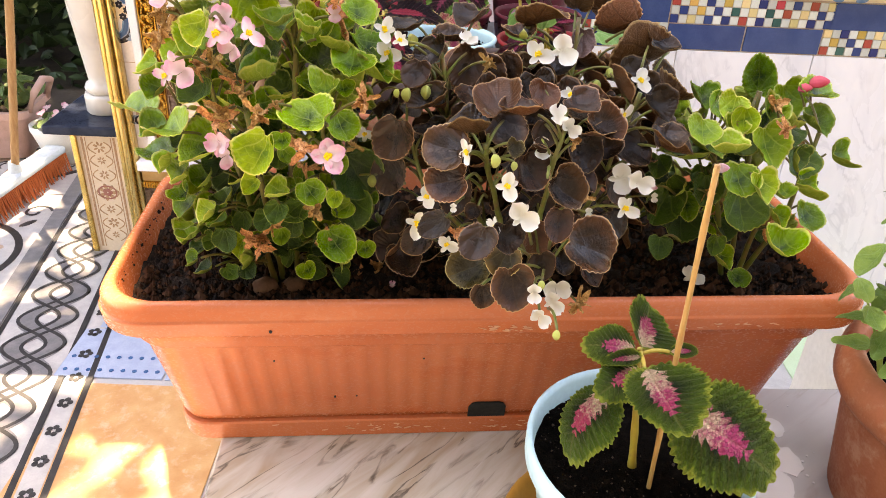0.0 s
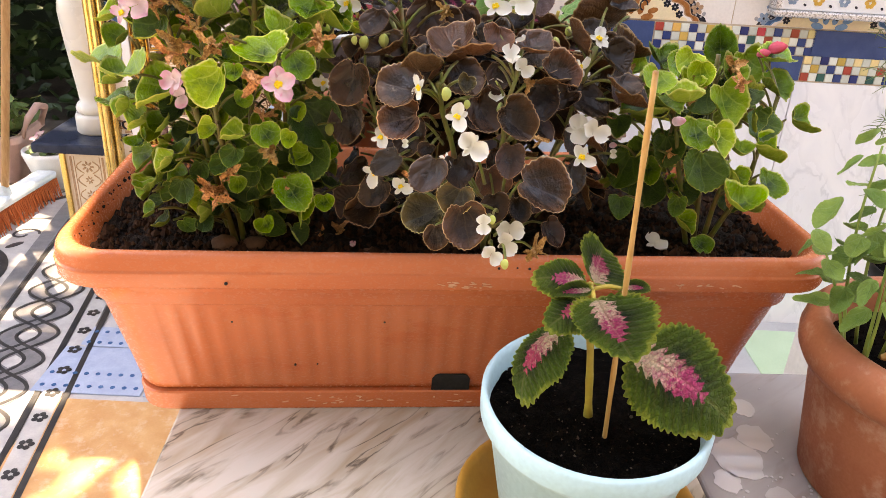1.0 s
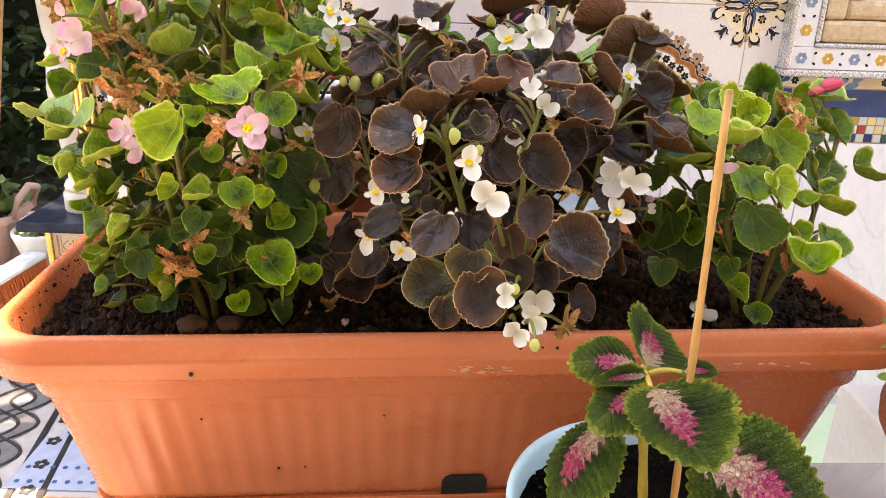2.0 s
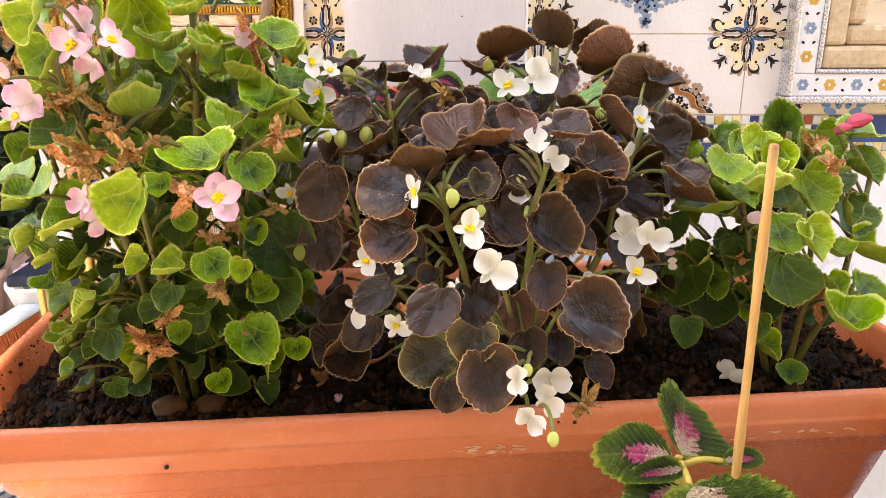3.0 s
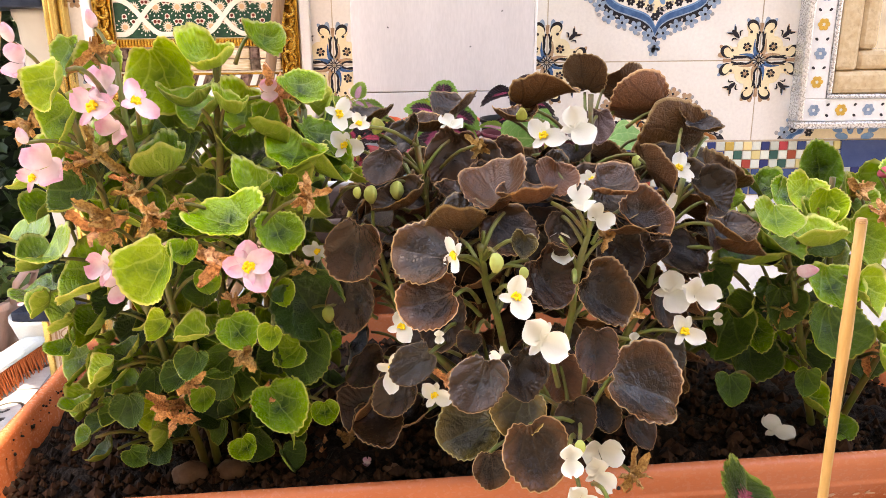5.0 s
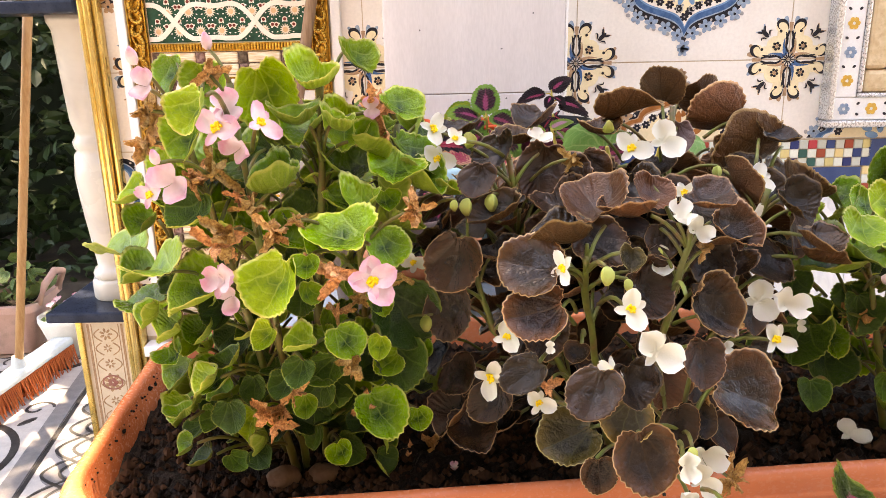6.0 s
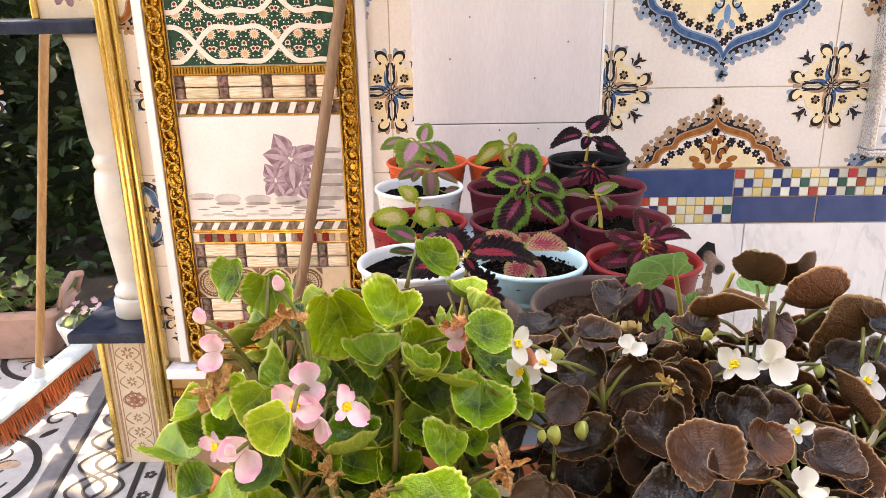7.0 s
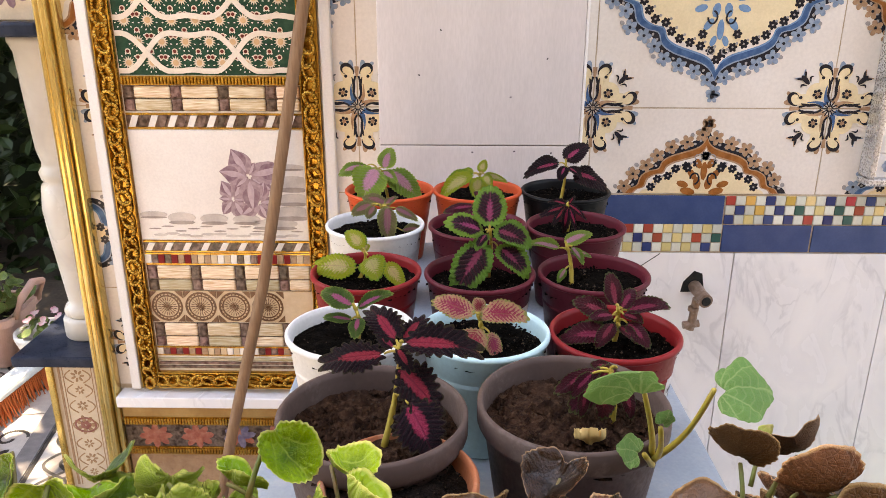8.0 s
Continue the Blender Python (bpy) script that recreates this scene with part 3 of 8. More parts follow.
def ornament(cx, cz, w, h, ribbon_mat, lace_mat, lo=-9.0):
    """A printed medallion: dark lace set with florets, coloured ribbon, white line, chain of small florets, cream field and a crest."""
    at = P(cx, 0, cz)
    lo -= cz
    left = -0.835 - cx
    keep = lambda p, r=0.004: p[1] > lo + r and p[0] > left + r
    def grown(d):
        return ogee(w + d, h + 1.2 * d)

    dark, lace, ink, grey = (bmesh.new() for _ in range(4))
    add_poly(dark, clip_z(grown(0.019), lo + 0.002, left), 0.0006)
    for i, (u, v) in enumerate(spaced(grown(0.022), 0.0335)):
        if keep((u, v), 0.014):
            floret(lace, ink, u, v, 0.0155, i * 0.7, 0.0012)
    for s_ in (1, -1):
        if keep((0, s_ * (h + 0.04)), 0.012):
            floret(lace, ink, 0.0, s_ * (h + 0.034), 0.013, 0.3, 0.0012)
    for i, (u, v) in enumerate(spaced(grown(0.033), 0.0167)):
        if keep((u, v), 0.006) and i % 3:
            add_poly(grey, disc(u, v, 0.0052, 0.0044, 8, i), 0.0010)
    for i, (u, v) in enumerate(spaced(grown(0.012), 0.0135)):
        if keep((u, v), 0.006):
            add_poly(grey, disc(u, v, 0.0034, 0.0026, 7, i), 0.0010)
    part("lace_ground", dark, INK, wall, at=at)
    part("lace_print", lace, lace_mat, wall, at=at)
    for d, m, lift, name in ((0.003, PALE_BLUE if ribbon_mat is BLUE else TAN, 0.0016, "ribbon_edge"), (0.0, ribbon_mat, 0.0019, "ribbon_print"), (-0.0125, RIBBON_LIGHT if ribbon_mat is BLUE else TAN, 0.0022, "ribbon_shine"), (-0.0165, TILE, 0.0025, "white_line"), (-0.028, CREAM_YELLOW, 0.0028, "cream_field")):
        bm = bmesh.new()
        add_poly(bm, clip_z(grown(d), lo + 0.002, left), lift)
        part(name, bm, m, wall, at=at)
    for i, (u, v) in enumerate(spaced(grown(-0.030), 0.0225)):
        if keep((u, v), 0.010):
            floret(ink, grey, u, v, 0.0098, i, 0.0032, 6)
            add_poly(grey, disc(u * 0.985 + 0.008, v * 0.985 + 0.006, 0.003, n=6), 0.0031)
    crest = bmesh.new()
    for t in (1, -1):
        if not keep((0, t * h * 0.2)):
            continue
        for s_ in (1, -1):
            for k, (u, v, ru, rv, turn) in enumerate(((0.012, 0.55, 0.011, 0.006, 1.2), (0.024, 0.36, 0.014, 0.007, 0.9), (0.012, 0.2, 0.014, 0.008, 1.4), (0.042, 0.18, 0.013, 0.007, 0.3), (0.03, 0.05, 0.016, 0.008, 0.2))):
                add_poly(crest, disc(s_ * u, t * v * h, ru, rv, 9, s_ * t * turn), 0.0034 + 0.0001 * k)
            add_ribbon(ink, [(s_ * (0.018 + 0.009 * math.cos(u)), t * (h * 0.28 + 0.012 * math.sin(u))) for u in np.linspace(0, 4.6, 14)], 0.0035, 0.0042)
            add_ribbon(grey, [(s_ * (0.014 + 0.007 * math.cos(u)), t * (h * 0.66 + 0.007 * math.sin(u))) for u in np.linspace(-1, 4.2, 14)], 0.002, 0.0036)
            floret(ink, grey, s_ * 0.034, t * h * 0.47, 0.0095, 0.2, 0.0040, 6)
        add_poly(crest, disc(0, t * h * 0.42, 0.007, 0.02, 9), 0.0038)
    part("crest_print", crest, ribbon_mat if ribbon_mat is BROWN_GLAZE else RIBBON_LIGHT, wall, at=at)
    part("ink_print", ink, INK, wall, at=at)
    part("grey_print", grey, GREY_PRINT, wall, at=at)


def rosette(cx, cz, r=0.083):
    """A printed rosette over a crossing of joints: four heart-shaped petals on the diagonals, with black scrolls."""
    at = P(cx, 0, cz)
    ink, cream, blue, tan, haze = (bmesh.new() for _ in range(5))
    for k in range(4):
        a = math.pi / 4 + k * math.pi / 2
        c, s = math.cos(a), math.sin(a)
        def put(u, v):
            v *= 0.96
            return (r * (u * c - v * s), r * (u * s + v * c))
        def blob(bm, u, v, rx, ry, n, turn, lift):
            add_poly(bm, [put(*p) for p in disc(u, v, rx, ry, n, turn)], lift)
        for sg in (1, -1):
            pale = haze if (k + sg) % 4 < 2 else tan
            # pale scroll behind the lobe's tip, with a curled end
            blob(pale, 0.80, sg * 0.60, 0.17, 0.08, 12, sg * 0.9, 0.0006)
            blob(pale, 0.99, sg * 0.50, 0.07, 0.05, 9, 0, 0.0006)
            blob(cream, 0.58, sg * 0.30, 0.32, 0.15, 14, sg * 0.72, 0.001)
            blob(cream, 0.78, sg * 0.46, 0.17, 0.17, 12, sg * 0.3, 0.00105)
            # the black comma that curls into the lobe, and the finer one along its flank
            curl = [put(0.80 + (0.20 - 0.10 * u) * math.cos(2.7 - 4.6 * u), sg * (0.46 + (0.17 - 0.08 * u) * math.sin(2.7 - 4.6 * u))) for u in np.linspace(0, 1, 20)]
            add_ribbon(ink, curl, [r * (0.018 + 0.075 * math.sin(math.pi * min(1, i / 17)) ** 1.5) for i in range(20)], 0.0016)
            blob(ink, 0.72, sg * 0.35, 0.042, 0.042, 8, 0, 0.0017)
            add_ribbon(ink, [put(0.30 + 0.30 * u, sg * (0.20 + 0.34 * u - 0.1 * u * u)) for u in np.linspace(0, 1, 10)], [r * (0.018 + 0.05 * math.sin(math.pi * i / 9)) for i in range(10)], 0.0015)
            add_ribbon(ink, [put(0.84 + 0.1 * math.sin(2.4 * u), sg * (0.06 + 0.14 * u)) for u in np.linspace(0, 1, 8)], [r * (0.012 + 0.03 * math.sin(math.pi * i / 7)) for i in range(8)], 0.0015)
            add_ribbon(blue if k % 2 else tan, [put(0.14 + 0.36 * u, sg * (0.05 + 0.26 * u * u)) for u in np.linspace(0, 1, 10)], [r * (0.12 - 0.1 * i / 9) for i in range(10)], 0.0013)
            add_ribbon(ink, [put(0.16 + 0.40 * u, sg * (0.13 + 0.40 * u * u)) for u in np.linspace(0, 1, 10)], r * 0.05, 0.0017)
        blob(cream, 0.54, 0, 0.24, 0.26, 14, 0, 0.0011)
        for j in range(6):
            blob(ink, 0.5 + 0.085 * math.cos(j * 1.047), 0.085 * math.sin(j * 1.047), 0.042, 0.042, 6, 0, 0.0022)
        blob(tan, 0.5, 0, 0.05, 0.05, 7, 0, 0.0026)
        # dark bud with two leaves beyond the notch
        blob(ink, 0.98, 0, 0.15, 0.06, 9, 0, 0.002)
        for sg in (1, -1):
            blob(ink, 1.08, sg * 0.08, 0.1, 0.03, 7, sg * 0.7, 0.0014)
            add_ribbon(haze if k % 2 else tan, [put(1.08 + 0.1 * u, sg * (0.03 + 0.13 * u)) for u in np.linspace(0, 1, 5)], r * 0.03, 0.0012)
    for k in range(12):
        a = k * math.tau / 12
        add_ribbon(ink, [(0.004 * math.cos(a), 0.004 * math.sin(a)), (r * 0.2 * math.cos(a), r * 0.2 * math.sin(a))], 0.0022, 0.0014)
        if k % 3 == 0:
            add_ribbon(tan, [(r * 0.72 * math.cos(a), r * 0.72 * math.sin(a)), (r * 0.98 * math.cos(a), r * 0.98 * math.sin(a))], [0.005, 0.009], 0.0008)
    for bm, m, nm in ((cream, CREAM_YELLOW, "cream_petals"), (blue, BLUE, "blue_scroll"), (haze, PALE_BLUE, "pale_scroll"), (tan, TAN, "tan_scroll"), (ink, INK, "ink_scroll")):
        part(nm, bm, m, wall, at=at)


for k in range(-3, 3):
    even = k % 2 == 0
    cx = JX + PITCH * (k + 0.5)
    if cx > -0.6 or cx < -0.9:
        if -0.2 < cx < 0.2:
            rosette(JX + PITCH * k, JZ)
            continue
        if cx < -0.9:
            ornament(cx, 0.083, 0.2, 0.165, BLUE, PALE_BLUE)
        else:
            ornament(cx, 0.18, 0.160, 0.118, BROWN_GLAZE if even else BLUE, TAN if even else PALE_BLUE, 0.179)
        ornament(cx, 0.585, 0.205, 0.168, BLUE if even else BROWN_GLAZE, PALE_BLUE if even else TAN)
    rosette(JX + PITCH * k, JZ)
rosette(-0.752, -0.18, 0.075)

# mosaic band: long navy tiles and runs of small chips, staggered in two courses
CHIPS = [material("chip " + n, c, tuple(0.85 * v for v in c), 40, 0.15, bump=0.05, vary=0.2) for n, c in
         (("ivory", (0.66, 0.68, 0.58)), ("navy", (0.03, 0.05, 0.16)), ("red", (0.45, 0.07, 0.05)), ("amber", (0.65, 0.4, 0.1)), ("green", (0.03, 0.11, 0.09)), ("honey", (0.72, 0.58, 0.26)))]
chip_meshes = [finish("chip", box(0.0006, 0.0203, -0.003, 0.008, 0.0006, 0.0203, 0.0012), m, False) for m in CHIPS]
pick = random.Random(4)
CH = 0.0211
def mosaic(x0, x1, z0, rows_of):
    n = round((x1 - x0) / CH)
    for i in range(n):
        for j in range(rows_of):
            k = 0 if (i + j) % 2 else pick.choice((1, 1, 2, 3, 4, 5, 5))
            o = new("chip", chip_meshes[k])
            o.parent, o.matrix_basis = wall, P(x0 + i * CH, 0, z0 + j * CH)
part("band_bed", box(0.1, 1.9, 0.0, 0.011, 0.048, 0.177), GROUT, wall)
mosaic(0.524, 0.917, 0.1125, 3)
mosaic(0.27, 0.522, 0.050, 3)
mosaic(0.91, 1.33, 0.050, 3)
for x0, x1, z0, z1 in ((0.1, 0.522, 0.1125, 0.176), (0.918, 1.3, 0.1125, 0.176), (1.302, 1.9, 0.1125, 0.176), (0.524, 0.715, 0.050, 0.1105), (0.717, 0.908, 0.050, 0.1105), (1.332, 1.9, 0.050, 0.1105)):
    part("band_tile", box(x0 + 0.001, x1 - 0.001, -0.003, 0.008, z0, z1, 0.0012), NAVY, wall)
# marble dado slabs
for x0, x1 in ((0.1, 0.556), (0.556, 0.9), (0.9, 1.25), (1.25, 1.9)):
    part("dado_slab", box(x0 + 0.001, x1 - 0.001, -0.004, 0.011, FLOOR, 0.047, 0.001), WALL_MARBLE, wall)
bm = bmesh.new()
add_ribbon(bm, [(0.335, 0.0), (0.36, 0.02), (0.395, 0.046)], 0.0016, 0.0008)
part("crack", bm, INK, wall, at=P(0, -0.004, 0))
# pilaster faced with two plain slabs, a thin white edge strip beside it
pil = thing("pilaster", "pilaster faced with smooth pinkish-white marble slabs", "pilaster", P(0, WALL, 0), kind="structure")
part("core", box(-0.190, 0.176, -0.125, 0.009, FLOOR, 3.6), GROUT, pil)
for z0, z1 in ((FLOOR, -0.12), (-0.12, 0.309), (0.309, 0.9), (0.9, 1.5), (1.5, 3.6)):
    part("facing_slab", box(-0.196, 0.182, -0.138, -0.004, z0 + 0.0008, z1 - 0.0008, 0.0015), PANEL, pil)
part("edge_strip", box(0.1825, 0.188, -0.137, -0.004, FLOOR, 1.5, 0.001), WHITE, pil)
bm = bmesh.new()
for u, v in ((0.115, 0.47), (-0.08, 0.52), (0.05, 0.40), (0.13, 0.295), (-0.02, 0.296), (0.06, 0.298), (-0.12, 0.44)):
    add_poly(bm, disc(u, v, 0.0022, 0.0014, 6, u * 9), 0.0006)
part("speck", bm, INK, pil, at=P(0, -0.138, 0))

# tap stub in a hole of the dado
tap = thing("wall_tap", "old corroded metal wall tap with a pipe stub", "tap", P(0.478, WALL - 0.004, -0.03))
RUST = material("corroded brass", (0.2, 0.13, 0.09), (0.3, 0.2, 0.15), 60, 0.45, metal=0.5, bump=0.5, dirt=(0.4, 0.35, 0.3))
# near-black for the painted shade of holes, and for dirt splashes
HOLE_SHADE_DIRT = material("dark hole shade and dirt", (0.012, 0.011, 0.01), (0.02, 0.02, 0.018), 40, 0.9)
# the hole is a flat dark plate, its inner shade given as colour
bm = bmesh.new()
add_poly(bm, [(-0.03, -0.014), (0.022, -0.012), (0.014, 0.03), (-0.004, 0.036), (-0.026, 0.01)], 0.0012)
part("wall_hole", bm, HOLE_SHADE_DIRT, tap)
bm = bmesh.new()
add_tube(bm, [Vector((0, 0, 0)), Vector((0, -0.03, 0)), Vector((0.002, -0.05, -0.003))], [0.014, 0.014, 0.012], 14)
add_tube(bm, [Vector((0.0, -0.05, -0.004)), Vector((0.004, -0.072, -0.006))], [0.016, 0.0155], 14)
part("valve_body", bm, RUST, tap, smooth=False)
# dark disc painted as the shade inside the valve's mouth
bm = bmesh.new()
add_tube(bm, [Vector((0.004, -0.0725, -0.006)), Vector((0.0045, -0.075, -0.006))], [0.0105, 0.0095], 14)
part("dark_mouth", bm, HOLE_SHADE_DIRT, tap)
bm = bmesh.new()
add_tube(bm, [Vector((-0.006, -0.04, -0.012)), Vector((-0.01, -0.042, -0.06)), Vector((-0.014, -0.043, -0.085))], [0.008, 0.009, 0.009], 12)
add_tube(bm, [Vector((-0.03, -0.043, -0.075)), Vector((0.004, -0.043, -0.07))], [0.0085, 0.0085], 12)
add_tube(bm, [Vector((-0.011, -0.043, -0.032)), Vector((-0.0115, -0.043, -0.04))], [0.0115, 0.0115], 12)
part("outlet_pipe", bm, RUST, tap)

# ---- framed tile panel on the wall ----
FX0, FX1 = -0.775, -0.325
frame_at = P(0, WALL, 0)
panel = thing("tile_panel", "tall decorative tile panel in a gilded chain moulding with white border", "wall panel", frame_at)
part("white_border", box(-0.800, -0.778, -0.02, 0.008, -0.292, 1.5, 0.003), WHITE, panel)
part("white_border", box(-0.322, -0.300, -0.02, 0.008, -0.292, 1.5, 0.003), WHITE, panel)
part("backing", box(FX0 - 0.002, FX1 + 0.002, -0.006, 0.006, -0.292, 1.5), TILE, panel)


def chain(z0, z1, horizontal=False):
    """A gilded bar with a row of twisted chain links laid on it."""
    bm = bmesh.new()
    w = 0.017
    n = int((z1 - z0) / 0.026)
    for i in range(n):
        z = z0 + (i + 0.5) * (z1 - z0) / n
        lean = 0.55 if i % 2 else -0.35
        for k in range(14):
            a, b = math.tau * k / 14, math.tau * (k + 1) / 14
            def pt(t):
                u, v = 0.0105 * math.cos(t), 0.0165 * math.sin(t)
                return Vector((u * math.cos(lean) - v * math.sin(lean), -0.020 - 0.004 * math.sin(t + i), u * math.sin(lean) + v * math.cos(lean)))
            p, q = pt(a), pt(b)
            add_tube(bm, [p + Vector((0, 0, z)), q + Vector((0, 0, z))], 0.0042, 5)
    add_box(bm, -w, w, -0.012, -0.004, z0, z1, 0.001)
    add_box(bm, -w - 0.003, -w, -0.02, -0.004, z0, z1, 0.001)
    add_box(bm, w, w + 0.003, -0.02, -0.004, z0, z1, 0.001)
    if horizontal:
        bm.transform(Matrix.Rotation(radians(90), 4, 'Y'))
    return bm


part("chain_moulding", chain(-0.288, 1.2), GOLD, panel, at=P(FX0 + 0.021, 0, 0), smooth=True)
part("chain_moulding", chain(-0.288, 1.2), GOLD, panel, at=P(FX1 - 0.021, 0, 0), smooth=True)
part("chain_moulding", chain(-0.190, 0.190, True), GOLD, panel, at=P(-0.55, 0, -0.268), smooth=True)
IX0, IX1 = FX0 + 0.043, FX1 - 0.043
GLASS_BAR = material("amber mirror bar", (0.82, 0.7, 0.52), (0.5, 0.32, 0.16), 70, 0.1, bump=0.05, fine=90, vary=0.3, stretch=(0.3, 1, 4))
DARK_BAR = material("dark mirror square", (0.06, 0.03, 0.02), (0.26, 0.17, 0.13), 70, 0.12, bump=0.05, vary=0.4)
BEIGE = material("beige printed tile", (0.66, 0.5, 0.33), (0.6, 0.44, 0.28), 30, 0.25, bump=0.04)


def bead_rail(z0, z1, parent, x0=IX0, x1=IX1, y=-0.006):
    bm = bmesh.new()
    add_box(bm, x0, x1, y - 0.004, y + 0.002, z0, z1, 0.001)
    n = int((x1 - x0) / 0.0068)
    for i in range(n):
        x = x0 + (i + 0.5) * (x1 - x0) / n
        add_box(bm, x - 0.0027, x + 0.0027, y - 0.010, y - 0.003, z0 + 0.0015, z1 - 0.0015, 0.0016)
    part("beaded_rail", bm, GOLD, parent)


def bar_row(z0, z1):
    """A course of long faceted bars with pairs of small dark squares between them."""
    x = IX0 + 0.002
    k = 0
    part("bar_ground", box(IX0, IX1, -0.0068, -0.004, z0 - 0.001, z1 + 0.001), DARK_BAR, panel)
    while x < IX1 - 0.004:
        wide = 0.076 if k % 2 else 0.021
        x1 = min(x + wide, IX1 - 0.002)
        bm = bmesh.new()
        add_box(bm, x + 0.0008, x1 - 0.0008, -0.012, -0.004, z0, z1, min(0.004, (x1 - x) * 0.2))
        part("glass_bar", bm, GLASS_BAR if k % 2 else DARK_BAR, panel)
        x, k = x1, k + 1


def twist_row(z0, z1):
    bm = bmesh.new()
    add_box(bm, IX0, IX1, -0.009, -0.004, z0, z0 + 0.004, 0.0008)
    add_box(bm, IX0, IX1, -0.009, -0.004, z1 - 0.004, z1, 0.0008)
    part("gold_line", bm, GOLD, panel)
    h = z1 - z0 - 0.009
    n = 17
    part("twist_ground", box(IX0, IX1, -0.0075, -0.004, z0 + 0.004, z1 - 0.004), DARK_BAR, panel)
    for i in range(n):
        x = IX0 + 0.004 + (IX1 - IX0 - 0.02) * i / n
        bmx = bmesh.new()
        add_poly(bmx, [(x, z0 + 0.0045), (x + 0.0135, z0 + 0.0045), (x + 0.0235, z0 + 0.0045 + h), (x + 0.010, z0 + 0.0045 + h)], 0.003)
        part("twist_chip", bmx, DARK_BAR if i % 2 else TILE, panel, at=P(0, -0.0074, 0))


def chip_row(z0, z1):
    cols = (TILE, TAN, DARK_BAR, BEIGE, RED_POT)
    n = 25
    for i in range(n):
        x = IX0 + (IX1 - IX0) * i / n
        bm = bmesh.new()
        add_box(bm, x + 0.0006, x + (IX1 - IX0) / n - 0.0006, -0.010, -0.004, z0 + 0.003, z1 - 0.003, 0.0008)
        part("small_chip", bm, cols[(i * 7 + i // 3) % 5], panel)
    bm = bmesh.new()
    add_box(bm, IX0, IX1, -0.009, -0.004, z0, z0 + 0.0028)
    add_box(bm, IX0, IX1, -0.009, -0.004, z1 - 0.0028, z1)
    part("gold_line", bm, GOLD, panel)


# upper field: dark green star lattice with pale interlace
bm = box(IX0, IX1, -0.008, -0.004, 0.424, 1.2)
part("lattice_ground", bm, GREEN_GLAZE, panel)
bs_, bk, bw, br_ = (bmesh.new() for _ in range(4))
STEP_X, STEP_Z = 0.0475, 0.0412
for j in range(18):
    for i in range(-1, 10):
        cx, cz = IX0 + 0.022 + i * STEP_X + (STEP_X / 2 if j % 2 else 0), 0.448 + j * STEP_Z
        if not (IX0 + 0.014 < cx < IX1 - 0.014):
            continue
        star = [(cx + (0.0135 if k % 2 else 0.0075) * math.cos(k * math.tau / 28), cz + (0.0135 if k % 2 else 0.0075) * math.sin(k * math.tau / 28)) for k in range(28)]
        add_poly(bs_, star, 0.0010)
        add_poly(bk, disc(cx, cz, 0.0058, n=12), 0.0018)
        for k in range(6):
            a = k * math.tau / 6 + math.pi / 6
            x, z = cx + 0.0225 * math.cos(a), cz + 0.0225 * math.sin(a)
            if IX0 + 0.006 < x < IX1 - 0.006 and z > 0.432 and k < 3:
                add_poly(bs_, disc(x, z, 0.0058, n=9), 0.0007)
                add_poly(br_, disc(x, z, 0.0036, n=8), 0.0014)
        for k in range(12):
            a = k * math.tau / 12 + 0.26
            x, z = cx + 0.0185 * math.cos(a), cz + 0.0185 * math.sin(a)
            if IX0 + 0.004 < x < IX1 - 0.004 and z > 0.43:
                add_poly(bw, disc(x, z, 0.0022, 0.0012, 5, a), 0.0008)
tagged(part("star_print", bs_, material("pale star glaze", (0.66, 0.57, 0.44), (0.58, 0.48, 0.36), 40, 0.2), panel, at=P(0, -0.008, 0)), kind="stuff")
tagged(part("star_eye", bk, material("peach glaze", (0.62, 0.4, 0.22), (0.55, 0.34, 0.18), 40, 0.2), panel, at=P(0, -0.008, 0)), kind="stuff")
tagged(part("white_fleck", bw, TILE, panel, at=P(0, -0.008, 0)), kind="stuff")
tagged(part("red_eye", br_, material("oxblood glaze", (0.12, 0.02, 0.015), (0.18, 0.04, 0.03), 40, 0.2), panel, at=P(0, -0.008, 0)), kind="stuff")
INTERLACE = material("cream interlace glaze", (0.74, 0.66, 0.55), (0.7, 0.61, 0.5), 30, 0.2)
for j in range(7):
    for ph in (0, math.pi):
        line = []
        for x in np.linspace(IX0 + 0.001, IX1 - 0.001, 120):
            t = (x - IX0 - 0.06) / 0.36 * math.tau + ph
            line.append((x, max(0.432, 0.468 + j * 0.105 + 0.0525 * (0.82 * math.sin(t) + 0.18 * math.sin(3 * t)))))
        bm = bmesh.new()
        add_ribbon(bm, line, 0.0105, 0.0022 + (0.0006 if ph else 0) + 0.0001 * j)
        part("interlace", bm, INTERLACE, panel, at=P(0, -0.008, 0))
bead_rail(0.404, 0.422, panel)
bar_row(0.378, 0.402)
bar_row(0.352, 0.376)
twist_row(0.314, 0.347)
# picture tile: mauve blossom over pale stones and still water
part("picture_tile", box(IX0, IX1, -0.010, -0.004, 0.072, 0.312, 0.001), material("white picture glaze", (0.78, 0.73, 0.67), (0.74, 0.68, 0.62), 8, 0.15, bump=0.02), panel)
MAUVE = material("mauve print", (0.3, 0.2, 0.22), (0.42, 0.3, 0.32), 70, 0.2)
MAUVE_D = material("deep mauve print", (0.2, 0.11, 0.14), (0.3, 0.2, 0.22), 70, 0.2)
STONE = material("stone print", (0.46, 0.4, 0.36), (0.62, 0.55, 0.49), 22, 0.2)
STONE_D = material("stone shade print", (0.26, 0.21, 0.19), (0.4, 0.34, 0.3), 22, 0.2)
